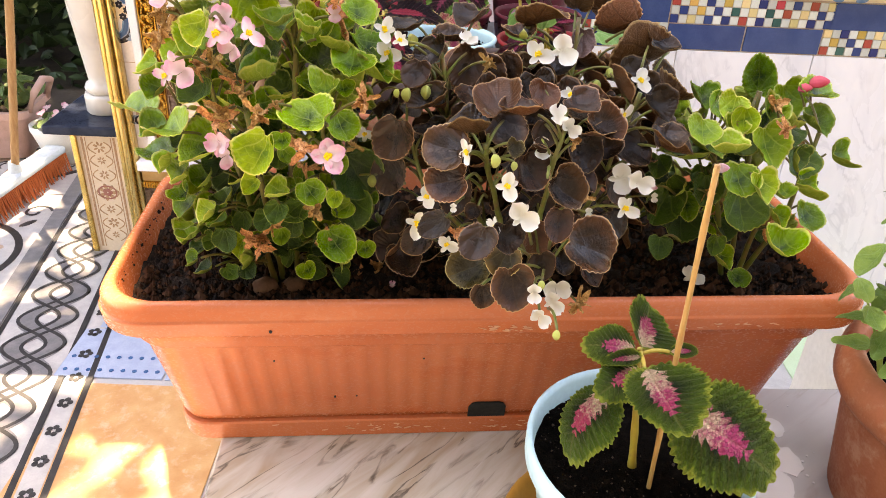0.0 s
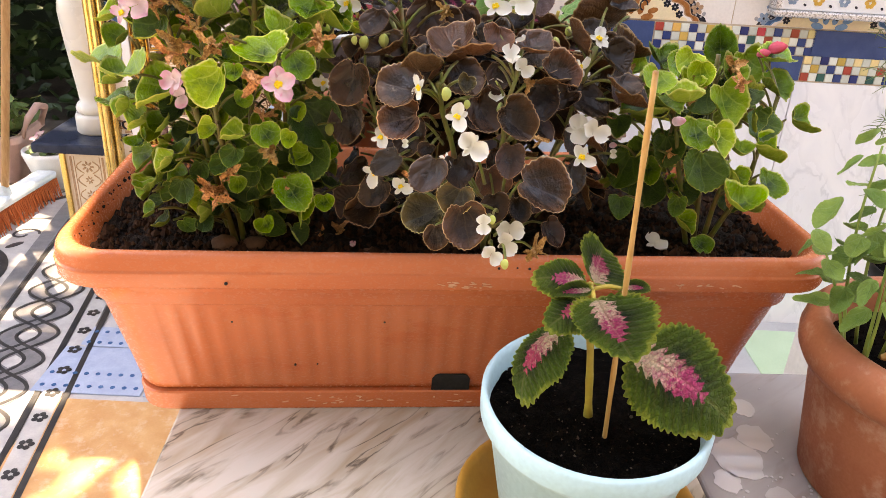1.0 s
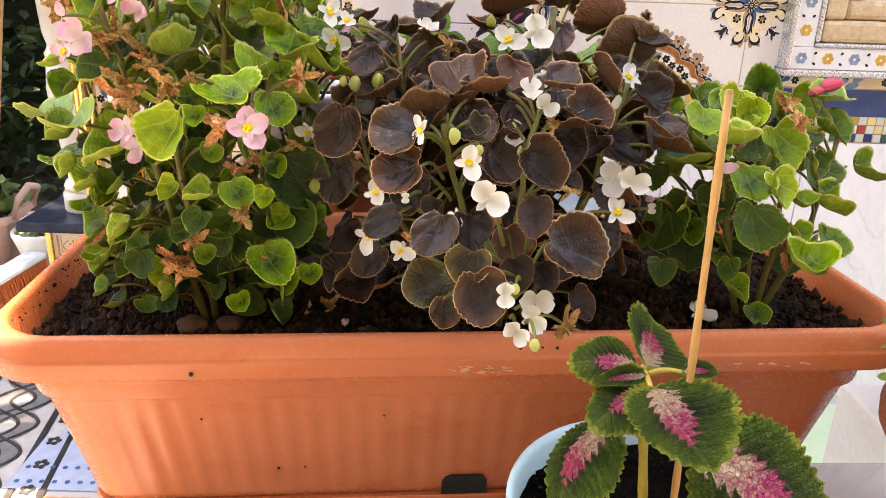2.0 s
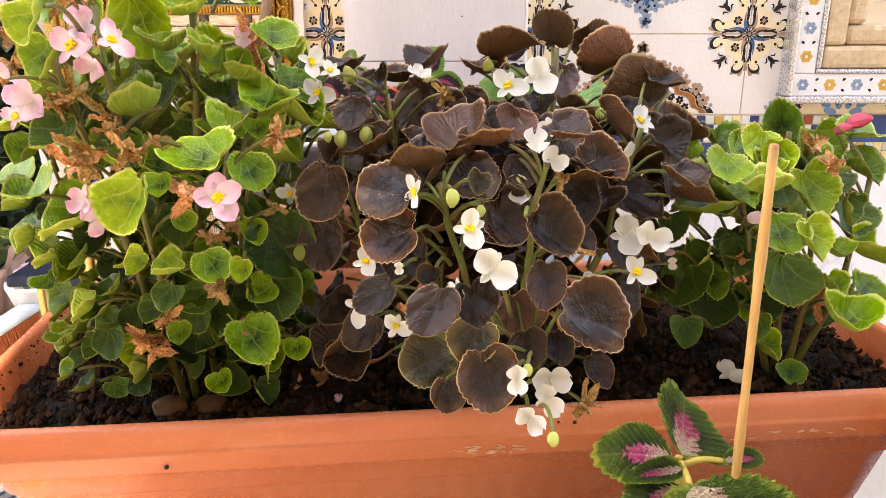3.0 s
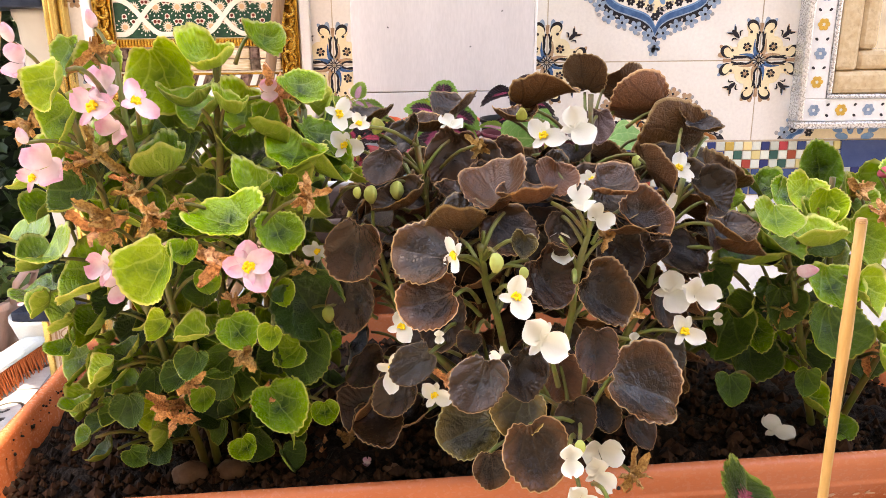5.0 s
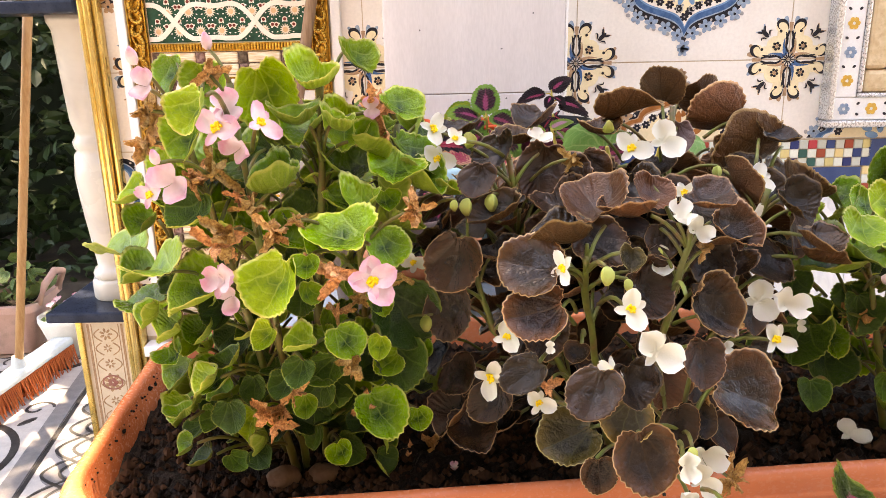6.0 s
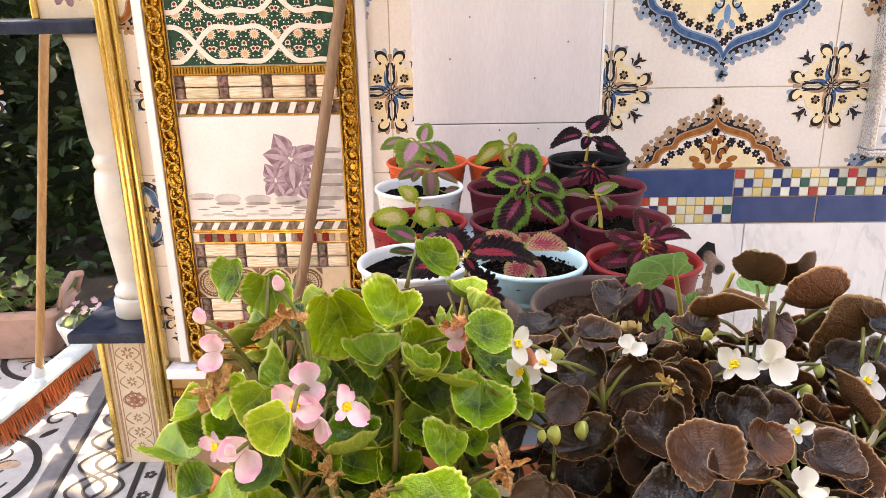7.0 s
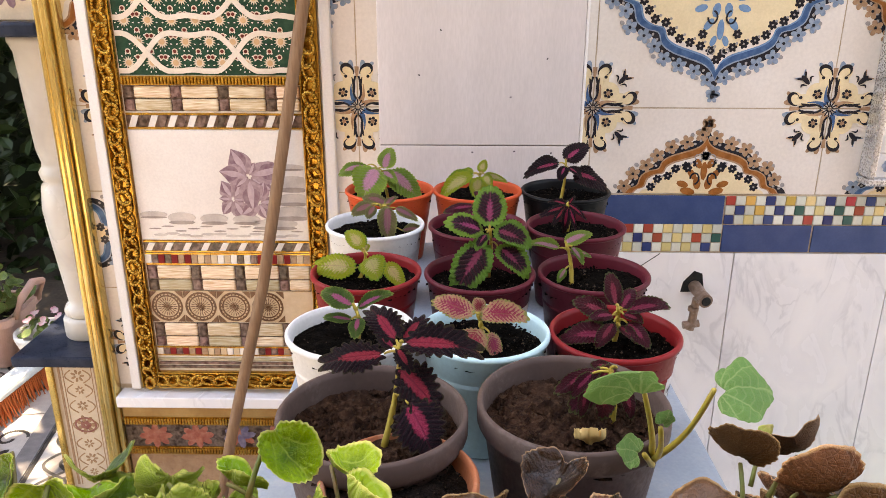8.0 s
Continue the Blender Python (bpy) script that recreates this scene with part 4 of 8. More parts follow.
a_, b_, c_ = bmesh.new(), bmesh.new(), bmesh.new()
for cx, cz, r, n0 in ((-0.487, 0.215, 0.076, 7), (-0.525, 0.165, 0.058, 6), (-0.47, 0.158, 0.052, 5)):
    for k in range(n0):
        a = math.tau * k / n0 + cx * 40
        rr = r * (0.75 + 0.3 * math.sin(k * 2.3))
        ca, sa = math.cos(a), math.sin(a) * 0.92
        for bmx, wid, inner, up in ((a_, 0.36, 0.08, 0.0), (b_, 0.26, 0.3, 0.0001), (c_, 0.1, 0.15, 0.00015)):
            # a pointed petal: broad in the middle, with a shaded heart and a pale rib
            add_poly(bmx, [(cx + rr * (u * ca - s * w * sa), cz + rr * (u * sa + s * w * ca)) for s, u, w in [(1, inner + (1.02 - inner) * t / 8, wid * math.sin(math.pi * (t / 8) ** 0.8) * (1 + 0.15 * math.sin(k + t))) for t in range(9)] + [(-1, inner + (1.02 - inner) * t / 8, wid * math.sin(math.pi * (t / 8) ** 0.8)) for t in range(7, 0, -1)]], 0.0008 + 0.0002 * k + up)
part("blossom_print", a_, MAUVE, panel, at=P(0, -0.010, 0))
part("blossom_print", b_, MAUVE_D, panel, at=P(0, -0.010, 0))
part("blossom_rib", c_, material("pale mauve print", (0.5, 0.38, 0.4), (0.42, 0.3, 0.33), 70, 0.2), panel, at=P(0, -0.010, 0))
a_, b_ = bmesh.new(), bmesh.new()
for u, v, w, h in ((-0.40, 0.235, 0.032, 0.006), (-0.395, 0.20, 0.04, 0.016), (-0.395, 0.165, 0.04, 0.012), (-0.40, 0.135, 0.045, 0.014), (-0.70, 0.13, 0.03, 0.007), (-0.64, 0.123, 0.03, 0.012), (-0.57, 0.121, 0.03, 0.011), (-0.50, 0.12, 0.03, 0.010), (-0.44, 0.11, 0.05, 0.011)):
    bm = bmesh.new()
    add_poly(bm, [(min(max(p, IX0 + 0.002), IX1 - 0.002), q) for p, q in disc(u, v, w, h, 20)], 0.0012)
    part("stone_print", bm, STONE, panel, at=P(0, -0.010, 0))
    bm = bmesh.new()
    add_poly(bm, [(min(max(p, IX0 + 0.002), IX1 - 0.002), q) for p, q in disc(u, v - h * 0.9, w * 0.95, h * 0.35, 20)], 0.0016)
    part("stone_shade", bm, STONE_D, panel, at=P(0, -0.010, 0))
for k in range(12):
    add_poly(b_, disc(-0.70 + 0.028 * k, 0.098 + 0.006 * math.sin(k * 2.1), 0.014, 0.0016, 8), 0.0008)
    add_poly(a_, disc(-0.69 + 0.026 * k, 0.084 + 0.003 * math.sin(k * 1.7), 0.016, 0.003, 8), 0.0007)
part("water_print", a_, STONE, panel, at=P(0, -0.010, 0))
part("water_print", b_, STONE_D, panel, at=P(0, -0.010, 0))
twist_row(0.043, 0.070)
chip_row(0.014, 0.041)
bar_row(-0.019, 0.012)
bar_row(-0.046, -0.021)
part("medallion_ground", box(IX0, IX1, -0.009, -0.004, -0.124, -0.048), BEIGE, panel)
for k in range(5):
    cx, cz = IX0 + 0.036 + k * 0.0755, -0.086
    if cx > IX1 - 0.03:
        continue
    bm = bmesh.new()
    add_ribbon(bm, disc(cx, cz, 0.033, n=32), 0.004, 0.0012, closed=True)
    add_ribbon(bm, disc(cx, cz, 0.026, n=32), 0.003, 0.0012, closed=True)
    for j in range(22):
        a = j * math.tau / 22
        add_poly(bm, disc(cx + 0.0297 * math.cos(a), cz + 0.0297 * math.sin(a), 0.0016, n=5), 0.0016)
        add_poly(bm, disc(cx + 0.018 * math.cos(a), cz + 0.018 * math.sin(a), 0.0052, 0.0009, 5, a), 0.0011)
    for j in range(14):
        a = j * math.tau / 14
        add_poly(bm, disc(cx + 0.0085 * math.cos(a), cz + 0.0085 * math.sin(a), 0.0045, 0.0012, 6, a), 0.0014)
    add_poly(bm, disc(cx, cz, 0.004, n=10), 0.002)
    for sx in (-1, 1):
        for sz in (-1, 1):
            add_poly(bm, [(cx + sx * 0.037, cz + sz * 0.037), (cx + sx * 0.037, cz + sz * 0.02), (cx + sx * 0.02, cz + sz * 0.037)], 0.001)
    part("medallion", bm, material("brown medallion print", (0.13, 0.06, 0.03), (0.2, 0.1, 0.05), 60, 0.25) if k == 0 else bpy.data.materials["brown medallion print"], panel, at=P(0, -0.009, 0))
bar_row(-0.158, -0.127)
bar_row(-0.184, -0.160)
chip_row(-0.209, -0.186)
for z in (-0.218, -0.228, -0.238):
    part("thin_bar", box(IX0, IX1, -0.010, -0.004, z - 0.003, z + 0.003, 0.001), GLASS_BAR if z > -0.22 else DARK_BAR, panel)

# ledge and painted base under the panel
base = thing("wall_base", "painted tile base course with a marble ledge and gilded beading", "wall base", frame_at, kind="structure")
part("ledge", box(-0.83, -0.2, -0.045, 0.008, -0.327, -0.300, 0.003), WALL_MARBLE, base)
part("body", box(-0.83, -0.2, -0.012, 0.008, FLOOR, -0.327), material("brown base tile", (0.34, 0.2, 0.11), (0.42, 0.26, 0.15), 40, 0.3, dirt=(0.2, 0.1, 0.06)), base)
part("gold_board", box(-0.83, -0.2, -0.022, -0.01, -0.365, -0.329, 0.003), material("dull gold board", (0.48, 0.3, 0.12), (0.38, 0.22, 0.08), 20, 0.4, metal=0.3), base)
bead_rail(-0.387, -0.367, base, -0.83, -0.2, -0.014)
part("flower_strip", box(-0.83, -0.2, -0.017, -0.01, -0.447, -0.389), DARK_BAR, base)
a_, b_ = bmesh.new(), bmesh.new()
rr = random.Random(3)
for cx in (-0.76, -0.66, -0.56, -0.47, -0.38, -0.3):
    for k in range(8):
        a = k * math.tau / 8 + cx
        add_poly(a_ if cx < -0.6 or k % 3 == 0 else b_, disc(cx + 0.02 * math.cos(a), -0.418 + 0.013 * math.sin(a), 0.02, 0.009, 8, a), 0.0008 + 0.0002 * k)
part("flower_print", a_, material("rust flower print", (0.3, 0.08, 0.05), (0.42, 0.16, 0.1), 60, 0.25), base, at=P(0, -0.017, 0))
part("flower_print", b_, material("violet flower print", (0.12, 0.1, 0.16), (0.22, 0.19, 0.25), 60, 0.25), base, at=P(0, -0.017, 0))
bead_rail(-0.468, -0.449, base, -0.83, -0.2, -0.014)

# gilded corner post at the wall's free end
post = thing("corner_trim", "tall polished brass corner trim with two ribs", "trim", frame_at, kind="structure")
bm = bmesh.new()
for x0, x1, y0 in ((-0.876, -0.862, -0.034), (-0.861, -0.846, -0.042), (-0.845, -0.832, -0.030)):
    add_box(bm, x0, x1, y0, 0.0, FLOOR, 2.6, 0.005)
part("ribbed_strip", bm, GOLD_PALE, post, smooth=True)

# leaning pole
pole = thing("wooden_pole", "bare brown wooden pole leaning on the tiled panel", "pole", P(0, 0, 0))
bm = bmesh.new()
add_tube(bm, [Vector((-0.602, 1.53, FLOOR)), Vector((-0.545, 1.575, -0.36)), Vector((-0.455, 1.62, 0.0)), Vector((-0.342, 1.655, 0.57)), Vector((-0.26, 1.68, 0.95))], 0.0125, 14)
part("shaft", bm, DARK_WOOD, pole, smooth=True)

# unseen low wall added in the east, its height set for sky light
side = part("wall_east", box(3.65, 3.8, -2.2, WALL - 0.05, FLOOR + 0.0005, 0.9), PLASTER)
tagged(side, "unseen off-white side wall added to shape sky light", "wall", kind="structure")

# unseen wall added in the south to block sky and cut frontal light
back = part("wall_south", box(-4.2, 4.2, -2.35, -2.2, FLOOR, 4.6), material("dim grey sky-blocking plaster", (0.11, 0.10, 0.092), (0.15, 0.138, 0.125), 4, 0.85, bump=0.3, fine=80))
tagged(back, "unseen dim grey wall added to block sky light", "wall", kind="structure")

# ---- framed mirror to the right, with flowered border ----
mir = thing("framed_mirror", "wall mirror in carved pale wooden frame with flowered tile border", "mirror", P(0.79, WALL, 0.208, 0, 0, 0))
MW, MH = 0.62, 1.0
CARVED = material("carved pale gilt wood", (0.52, 0.36, 0.2), (0.62, 0.47, 0.29), 45, 0.45, bump=0.5, fine=120, dirt=(0.3, 0.18, 0.08))


def picture_frame(bm, inset, w, y0, y1, bevel):
    for x0, x1, z0, z1 in ((inset, MW - inset, inset, inset + w), (inset, MW - inset, MH - inset - w, MH - inset), (inset, inset + w, inset + w + 0.0005, MH - inset - w - 0.0005), (MW - inset - w, MW - inset, inset + w + 0.0005, MH - inset - w - 0.0005)):
        add_box(bm, x0, x1, y1, y0, z0, z1, bevel)


for nm, inset, w, y1, m, bv in (("silver_edge", 0.0, 0.016, -0.045, SILVER, 0.004), ("flower_border", 0.0165, 0.05, -0.034, WHITE, 0.002), ("grey_bead", 0.067, 0.010, -0.04, SILVER, 0.004), ("carved_moulding", 0.0775, 0.05, -0.038, CARVED, 0.01), ("inner_moulding", 0.128, 0.045, -0.028, CARVED, 0.012)):
    bm = bmesh.new()
    picture_frame(bm, inset, w, 0.0, y1, bv)
    part(nm, bm, m, mir)
YELLOW_GLAZE = material("yellow flower glaze", (0.7, 0.4, 0.08), (0.62, 0.34, 0.06), 60, 0.2)
gr = bmesh.new()
for i in range(13):
    for horizontal in (True, False):
        d = 0.042 + 0.062 * i
        u, v = (d, 0.0415) if horizontal else (0.0415, d)
        if d > (MW if horizontal else MH) - 0.05 or (i == 0 and not horizontal):
            continue
        tgt = bmesh.new()
        for a in range(6):
            add_poly(tgt, disc(u + 0.0085 * math.cos(a * 1.047), v + 0.0085 * math.sin(a * 1.047), 0.0055, n=7), 0.0012)
        part("flower", tgt, YELLOW_GLAZE if i % 2 else PALE_BLUE, mir, at=P(0, -0.034, 0))
        for s in (-1, 1):
            p = (u + 0.031, v + s * 0.012) if horizontal else (u + s * 0.012, v + 0.031)
            add_poly(gr, disc(*p, 0.0045, 0.003, 6, 0.7 * s), 0.0012)
tagged(part("leaf_spray", gr, INK, mir, at=P(0, -0.034, 0)), kind="stuff")
mm, mnt, mbs = nodes_of("mirror glass")
mbs.inputs["Base Color"].default_value, mbs.inputs["Metallic"].default_value, mbs.inputs["Roughness"].default_value = (0.8, 0.82, 0.8, 1), 1.0, 0.03
part("glass", box(0.17, MW - 0.17, -0.008, 0.0, 0.17, MH - 0.17), mm, mir)

# ---- bench with the marble top ----
bench = thing("marble_bench", "low bench with a veined cream marble top", "bench", P(0, 0, 0))
top = box(-0.25, 0.2, -0.55, 0.0, -0.028, 0.0, 0.003)
part("marble_top", box(-0.47, 0.0, -1.25, 0.0, -0.028, 0.0, 0.003), SLAB, bench, "veined cream marble slab", at=P(0.2385, 0.455, 0, 0, 0, 2.5))
part("marble_top", box(0.0015, 0.9, -1.25, 0.0, -0.028, 0.0, 0.003), WET_MARBLE, bench, "grey marble slab with wet patches", at=P(0.2385, 0.455, 0, 0, 0, 2.5))
part("support", box(-0.17, 1.0, -0.7, 0.40, FLOOR, -0.0285), PLASTER, bench)
part("bracket", box(-0.17, 0.30, 0.40, 0.56, -0.05, -0.002, 0.002), PLASTER, bench)
part("bracket_leg", box(-0.17, 0.30, 0.40, 0.5, FLOOR, -0.051), PLASTER, bench)
wet, wnt, wbs = nodes_of("water film")
wbs.inputs["Base Color"].default_value, wbs.inputs["Roughness"].default_value = (0.5, 0.5, 0.5, 1), 0.02
wbs.inputs["IOR"].default_value, wbs.inputs["Coat Weight"].default_value, wbs.inputs["Coat Roughness"].default_value = 1.9, 1.0, 0.02
pd = random.Random(9)
pool = thing("water_puddle", "thin puddle of clear water on grey marble", "puddle", P(0.29, 0.32, 0.0))
for k, (x, y, r) in enumerate(((0.0, 0.0, 0.022), (0.025, 0.03, 0.016), (-0.02, -0.03, 0.012), (0.03, 0.075, 0.012), (0.0, 0.06, 0.007), (0.02, -0.05, 0.012))):
    bm = bmesh.new()
    out = [(x + r * (1 + 0.3 * noise.noise(Vector((math.cos(a) * 2 + k, math.sin(a) * 2, k)))) * math.cos(a), y + 1.2 * r * (1 + 0.35 * noise.noise(Vector((math.cos(a) * 2, math.sin(a) * 2 + k, 3)))) * math.sin(a)) for a in (math.tau * i / 28 for i in range(28))]
    add_poly(bm, out, 0.0008, axis='z')
    part("film", bm, wet, pool).visible_shadow = False
bm = bmesh.new()
for k in range(60):
    x, y = pd.uniform(-0.03, 0.06), pd.uniform(-0.05, 0.11)
    add_poly(bm, disc(x, y, pd.uniform(0.0006, 0.002), n=7), 0.0007, axis='z')
tagged(part("droplets", bm, wet, pool), kind="stuff")

# ---- baluster, pedestal and handrail at the terrace's edge ----
PX, PY = -0.985, 1.865
ped = thing("pedestal", "square tiled pedestal with gilded corners and dark stone cap", "pedestal", P(PX, PY, FLOOR))
ORN = material("ornament tile", (0.7, 0.58, 0.44), (0.64, 0.52, 0.38), 25, 0.25, bump=0.03)
part("shaft", box(-0.066, 0.066, -0.066, 0.066, 0.0, 0.385, 0.002), ORN, ped)
for sx in (-1, 1):
    part("corner_strip", box(sx * 0.066 - 0.008, sx * 0.066 + 0.008, -0.074, -0.058, 0.0, 0.385, 0.003), GOLD_PALE, ped)
bm, bk = bmesh.new(), bmesh.new()
for z, r in ((0.34, 0.016), (0.30, 0.011), (0.255, 0.013), (0.2, 0.026), (0.145, 0.012), (0.1, 0.015), (0.06, 0.01)):
    for a in range(7):
        add_poly(bm, disc(r * 0.7 * math.cos(a * 0.9), z + r * 0.7 * math.sin(a * 0.9), r * 0.4, r * 0.2, 8, a * 0.9), 0.001)
    for s in (-1, 1):
        add_ribbon(bm, [(s * (0.012 + 0.02 * math.sin(u)), z - 0.02 + 0.012 * u) for u in np.linspace(0, 3, 10)], 0.003, 0.001)
add_ribbon(bk, disc(0, 0.2, 0.026, 0.02, 24), 0.004, 0.0014, closed=True)
for a in range(5):
    add_poly(bk, disc(0.009 * math.cos(a * 1.26), 0.2 + 0.007 * math.sin(a * 1.26), 0.006, n=7), 0.0016)
for s in (-1, 1):
    add_ribbon(bm, [(s * 0.045, 0.02), (s * 0.045, 0.37)], 0.006, 0.0009)
    add_ribbon(bm, [(s * 0.036, 0.02), (s * 0.036, 0.37)], 0.002, 0.0009)
part("ornament_print", bm, TAN, ped, at=P(0, -0.066, 0))
part("cartouche_print", bk, material("russet print", (0.3, 0.1, 0.08), (0.36, 0.16, 0.12), 60, 0.3), ped, at=P(0, -0.066, 0))
part("neck", box(-0.072, 0.072, -0.072, 0.072, 0.3855, 0.4, 0.003), CARVED, ped)
part("cap", box(-0.112, 0.105, -0.14, 0.13, 0.4005, 0.428, 0.006), GRANITE, ped, "polished dark blue-grey stone cap")
bal = thing("baluster", "turned white marble baluster on a dark stone cap", "baluster", P(PX + 0.02, PY + 0.005, FLOOR + 0.428))
part("turned_shaft", lathe([(0, 0.055), (0.05, 0.055), (0.054, 0.06), (0.056, 0.07), (0.05, 0.082), (0.042, 0.088), (0.044, 0.11), (0.06, 0.27), (0.064, 0.33), (0.058, 0.385), (0.05, 0.395), (0.055, 0.402), (0.058, 0.418), (0.05, 0.43), (0.048, 0.44), (0.056, 0.47), (0.062, 0.6), (0.066, 0.69), (0.075, 0.71), (0.075, 0.725), (0, 0.725)], 40), COLUMN, bal, smooth=True)
part("base_ring", lathe([(0, 0.0), (0.058, 0.0), (0.061, 0.004), (0.061, 0.046), (0.057, 0.0545), (0, 0.0548)], 40), COLUMN, bal, smooth=True)
rail = thing("handrail", "grey polished stone handrail slab with tiled post block", "handrail", P(PX, PY, FLOOR + 1.1535))
part("slab", box(-0.9, 0.075, -0.125, 0.115, 0.0, 0.03, 0.006), GRANITE, rail)
part("post_block", box(-0.075, 0.075, -0.075, 0.075, 0.0305, 0.6, 0.003), ORN, rail)
for sx in (-1, 1):
    part("corner_strip", box(sx * 0.075 - 0.008, sx * 0.075 + 0.008, -0.083, -0.067, 0.031, 0.6, 0.003), GOLD_PALE, rail)
bm = bmesh.new()
for a in range(9):
    add_poly(bm, disc(0.03 * math.cos(a * 0.7), 0.1 + 0.025 * math.sin(a * 0.7), 0.02, 0.01, 8, a * 0.7), 0.001)
part("flower_print", bm, MAUVE_D, rail, at=P(0, -0.075, 0))
bm = bmesh.new()
bm.free()

# ---- broom leaning behind the baluster ----
broom = thing("broom", "push broom with pale wooden handle, white head and orange bristles", "broom", P(-1.44, 2.13, FLOOR))
bm = bmesh.new()
add_tube(bm, [Vector((0, 0, 0.105)), Vector((0.095, -0.028, 0.5)), Vector((0.19, -0.056, 0.9)), Vector((0.31, -0.09, 1.4))], 0.0125, 14)
part("handle", bm, WOOD, broom, smooth=True)
turn = pose(0, 0, 0, 0, 0, 85)
bm = bmesh.new()
add_box(bm, -0.25, 0.25, -0.036, 0.036, 0.07, 0.1, 0.012)
add_tube(bm, [Vector((0, 0, 0.095)), Vector((0, 0, 0.135))], [0.024, 0.017], 14)
part("head", bm, material("worn white plastic", (0.55, 0.6, 0.6), (0.48, 0.53, 0.53), 20, 0.45, bump=0.1, dirt=(0.35, 0.35, 0.33)), broom, at=turn)
bm = bmesh.new()
br = random.Random(5)
for i in range(60):
    for j in range(7):
        x, y = -0.245 + 0.49 * i / 59, -0.03 + 0.06 * j / 6
        add_tube(bm, [Vector((x, y, 0.07)), Vector((x + br.uniform(-0.01, 0.01), y * 1.5 + br.uniform(-0.01, 0.01), 0.002))], [0.0025, 0.0018], 4)
tagged(part("bristles", bm, material("orange bristle", (0.5, 0.12, 0.03), (0.4, 0.08, 0.02), 40, 0.6, vary=0.1), broom, "faded orange bristles", at=turn), kind="stuff")
# red brush stick and blue cloth lying on the floor behind the planter
brush = thing("floor_brush", "red plastic brush handle lying on the floor", "brush", P(-0.66, 1.42, FLOOR + 0.012))
bm = bmesh.new()
add_tube(bm, curve_pts((-0.12, 0.05, 0.012), (0.14, -0.03, 0.012), (0, 0, 0.004)), [0.012] * 9, 10)
part("handle", bm, material("red gloss plastic", (0.5, 0.03, 0.03), (0.42, 0.02, 0.02), 20, 0.3), brush, smooth=True)

# ---- garden edge beyond the terrace: trough, pot, hedge, dark earth ----
EARTH = material("dark garden earth", (0.03, 0.022, 0.016), (0.06, 0.045, 0.03), 8, 0.95, bump=0.8, fine=60)
# dark ground added all round, mostly unseen, to cut light bounced upward
ground = part("ground", box(-150, 150, -150, 150, FLOOR - 0.3, FLOOR - 0.11), EARTH)
tagged(ground, "dark earth added all round to cut bounced light", "ground", kind="structure")
earth = part("garden_bed", box(-6, -0.86, 2.76, 7, FLOOR - 0.02, FLOOR + 0.006), EARTH)
tagged(earth, "dark bare earth under the hedge", "ground", kind="structure")
kerb = part("pavement", box(-6, -0.86, 2.62, 2.76, FLOOR, FLOOR + 0.01), FLOOR_GREY)
tagged(kerb, "grey stone edging of the terrace", "pavement", kind="structure")
TROUGH = material("faded pink plastic", (0.48, 0.31, 0.26), (0.42, 0.26, 0.22), 10, 0.55, bump=0.08, dirt=(0.25, 0.18, 0.14))
tr = thing("garden_trough", "faded pinkish plastic garden trough full of soil", "planter", P(-1.98, 2.5, FLOOR + 0.01, 0, 0, 6))
bm = bmesh.new()
add_loft(bm, [rounded(0.40, 0.10, 0.03, 0.0), rounded(0.43, 0.13, 0.04, 0.16), rounded(0.445, 0.145, 0.04, 0.165), rounded(0.445, 0.145, 0.04, 0.19), rounded(0.425, 0.125, 0.03, 0.19), rounded(0.42, 0.12, 0.03, 0.15)], cap0=True)
part("body", bm, TROUGH, tr)
bm = bmesh.new()
add_loft(bm, [rounded(0.421, 0.121, 0.03, 0.155), rounded(0.3, 0.08, 0.02, 0.165)], cap1=True)
part("soil", bm, SOIL, tr)
bm = bmesh.new()
add_tube(bm, [Vector((0.44, -0.09, 0.18)), Vector((0.47, -0.08, 0.25)), Vector((0.475, 0.0, 0.275)), Vector((0.47, 0.08, 0.25)), Vector((0.44, 0.09, 0.18))], 0.014, 8)
part("handle", bm, TROUGH, tr, smooth=True)
wp = thing("garden_pot", "small white bowl pot standing beside the trough", "pot", P(-1.43, 2.45, FLOOR + 0.01))
part("bowl", lathe([(0, 0), (0.06, 0), (0.09, 0.1), (0.1, 0.13), (0.1, 0.145), (0.09, 0.145), (0.088, 0.125), (0.01, 0.12)], 32), WHITE_POT, wp, smooth=True)


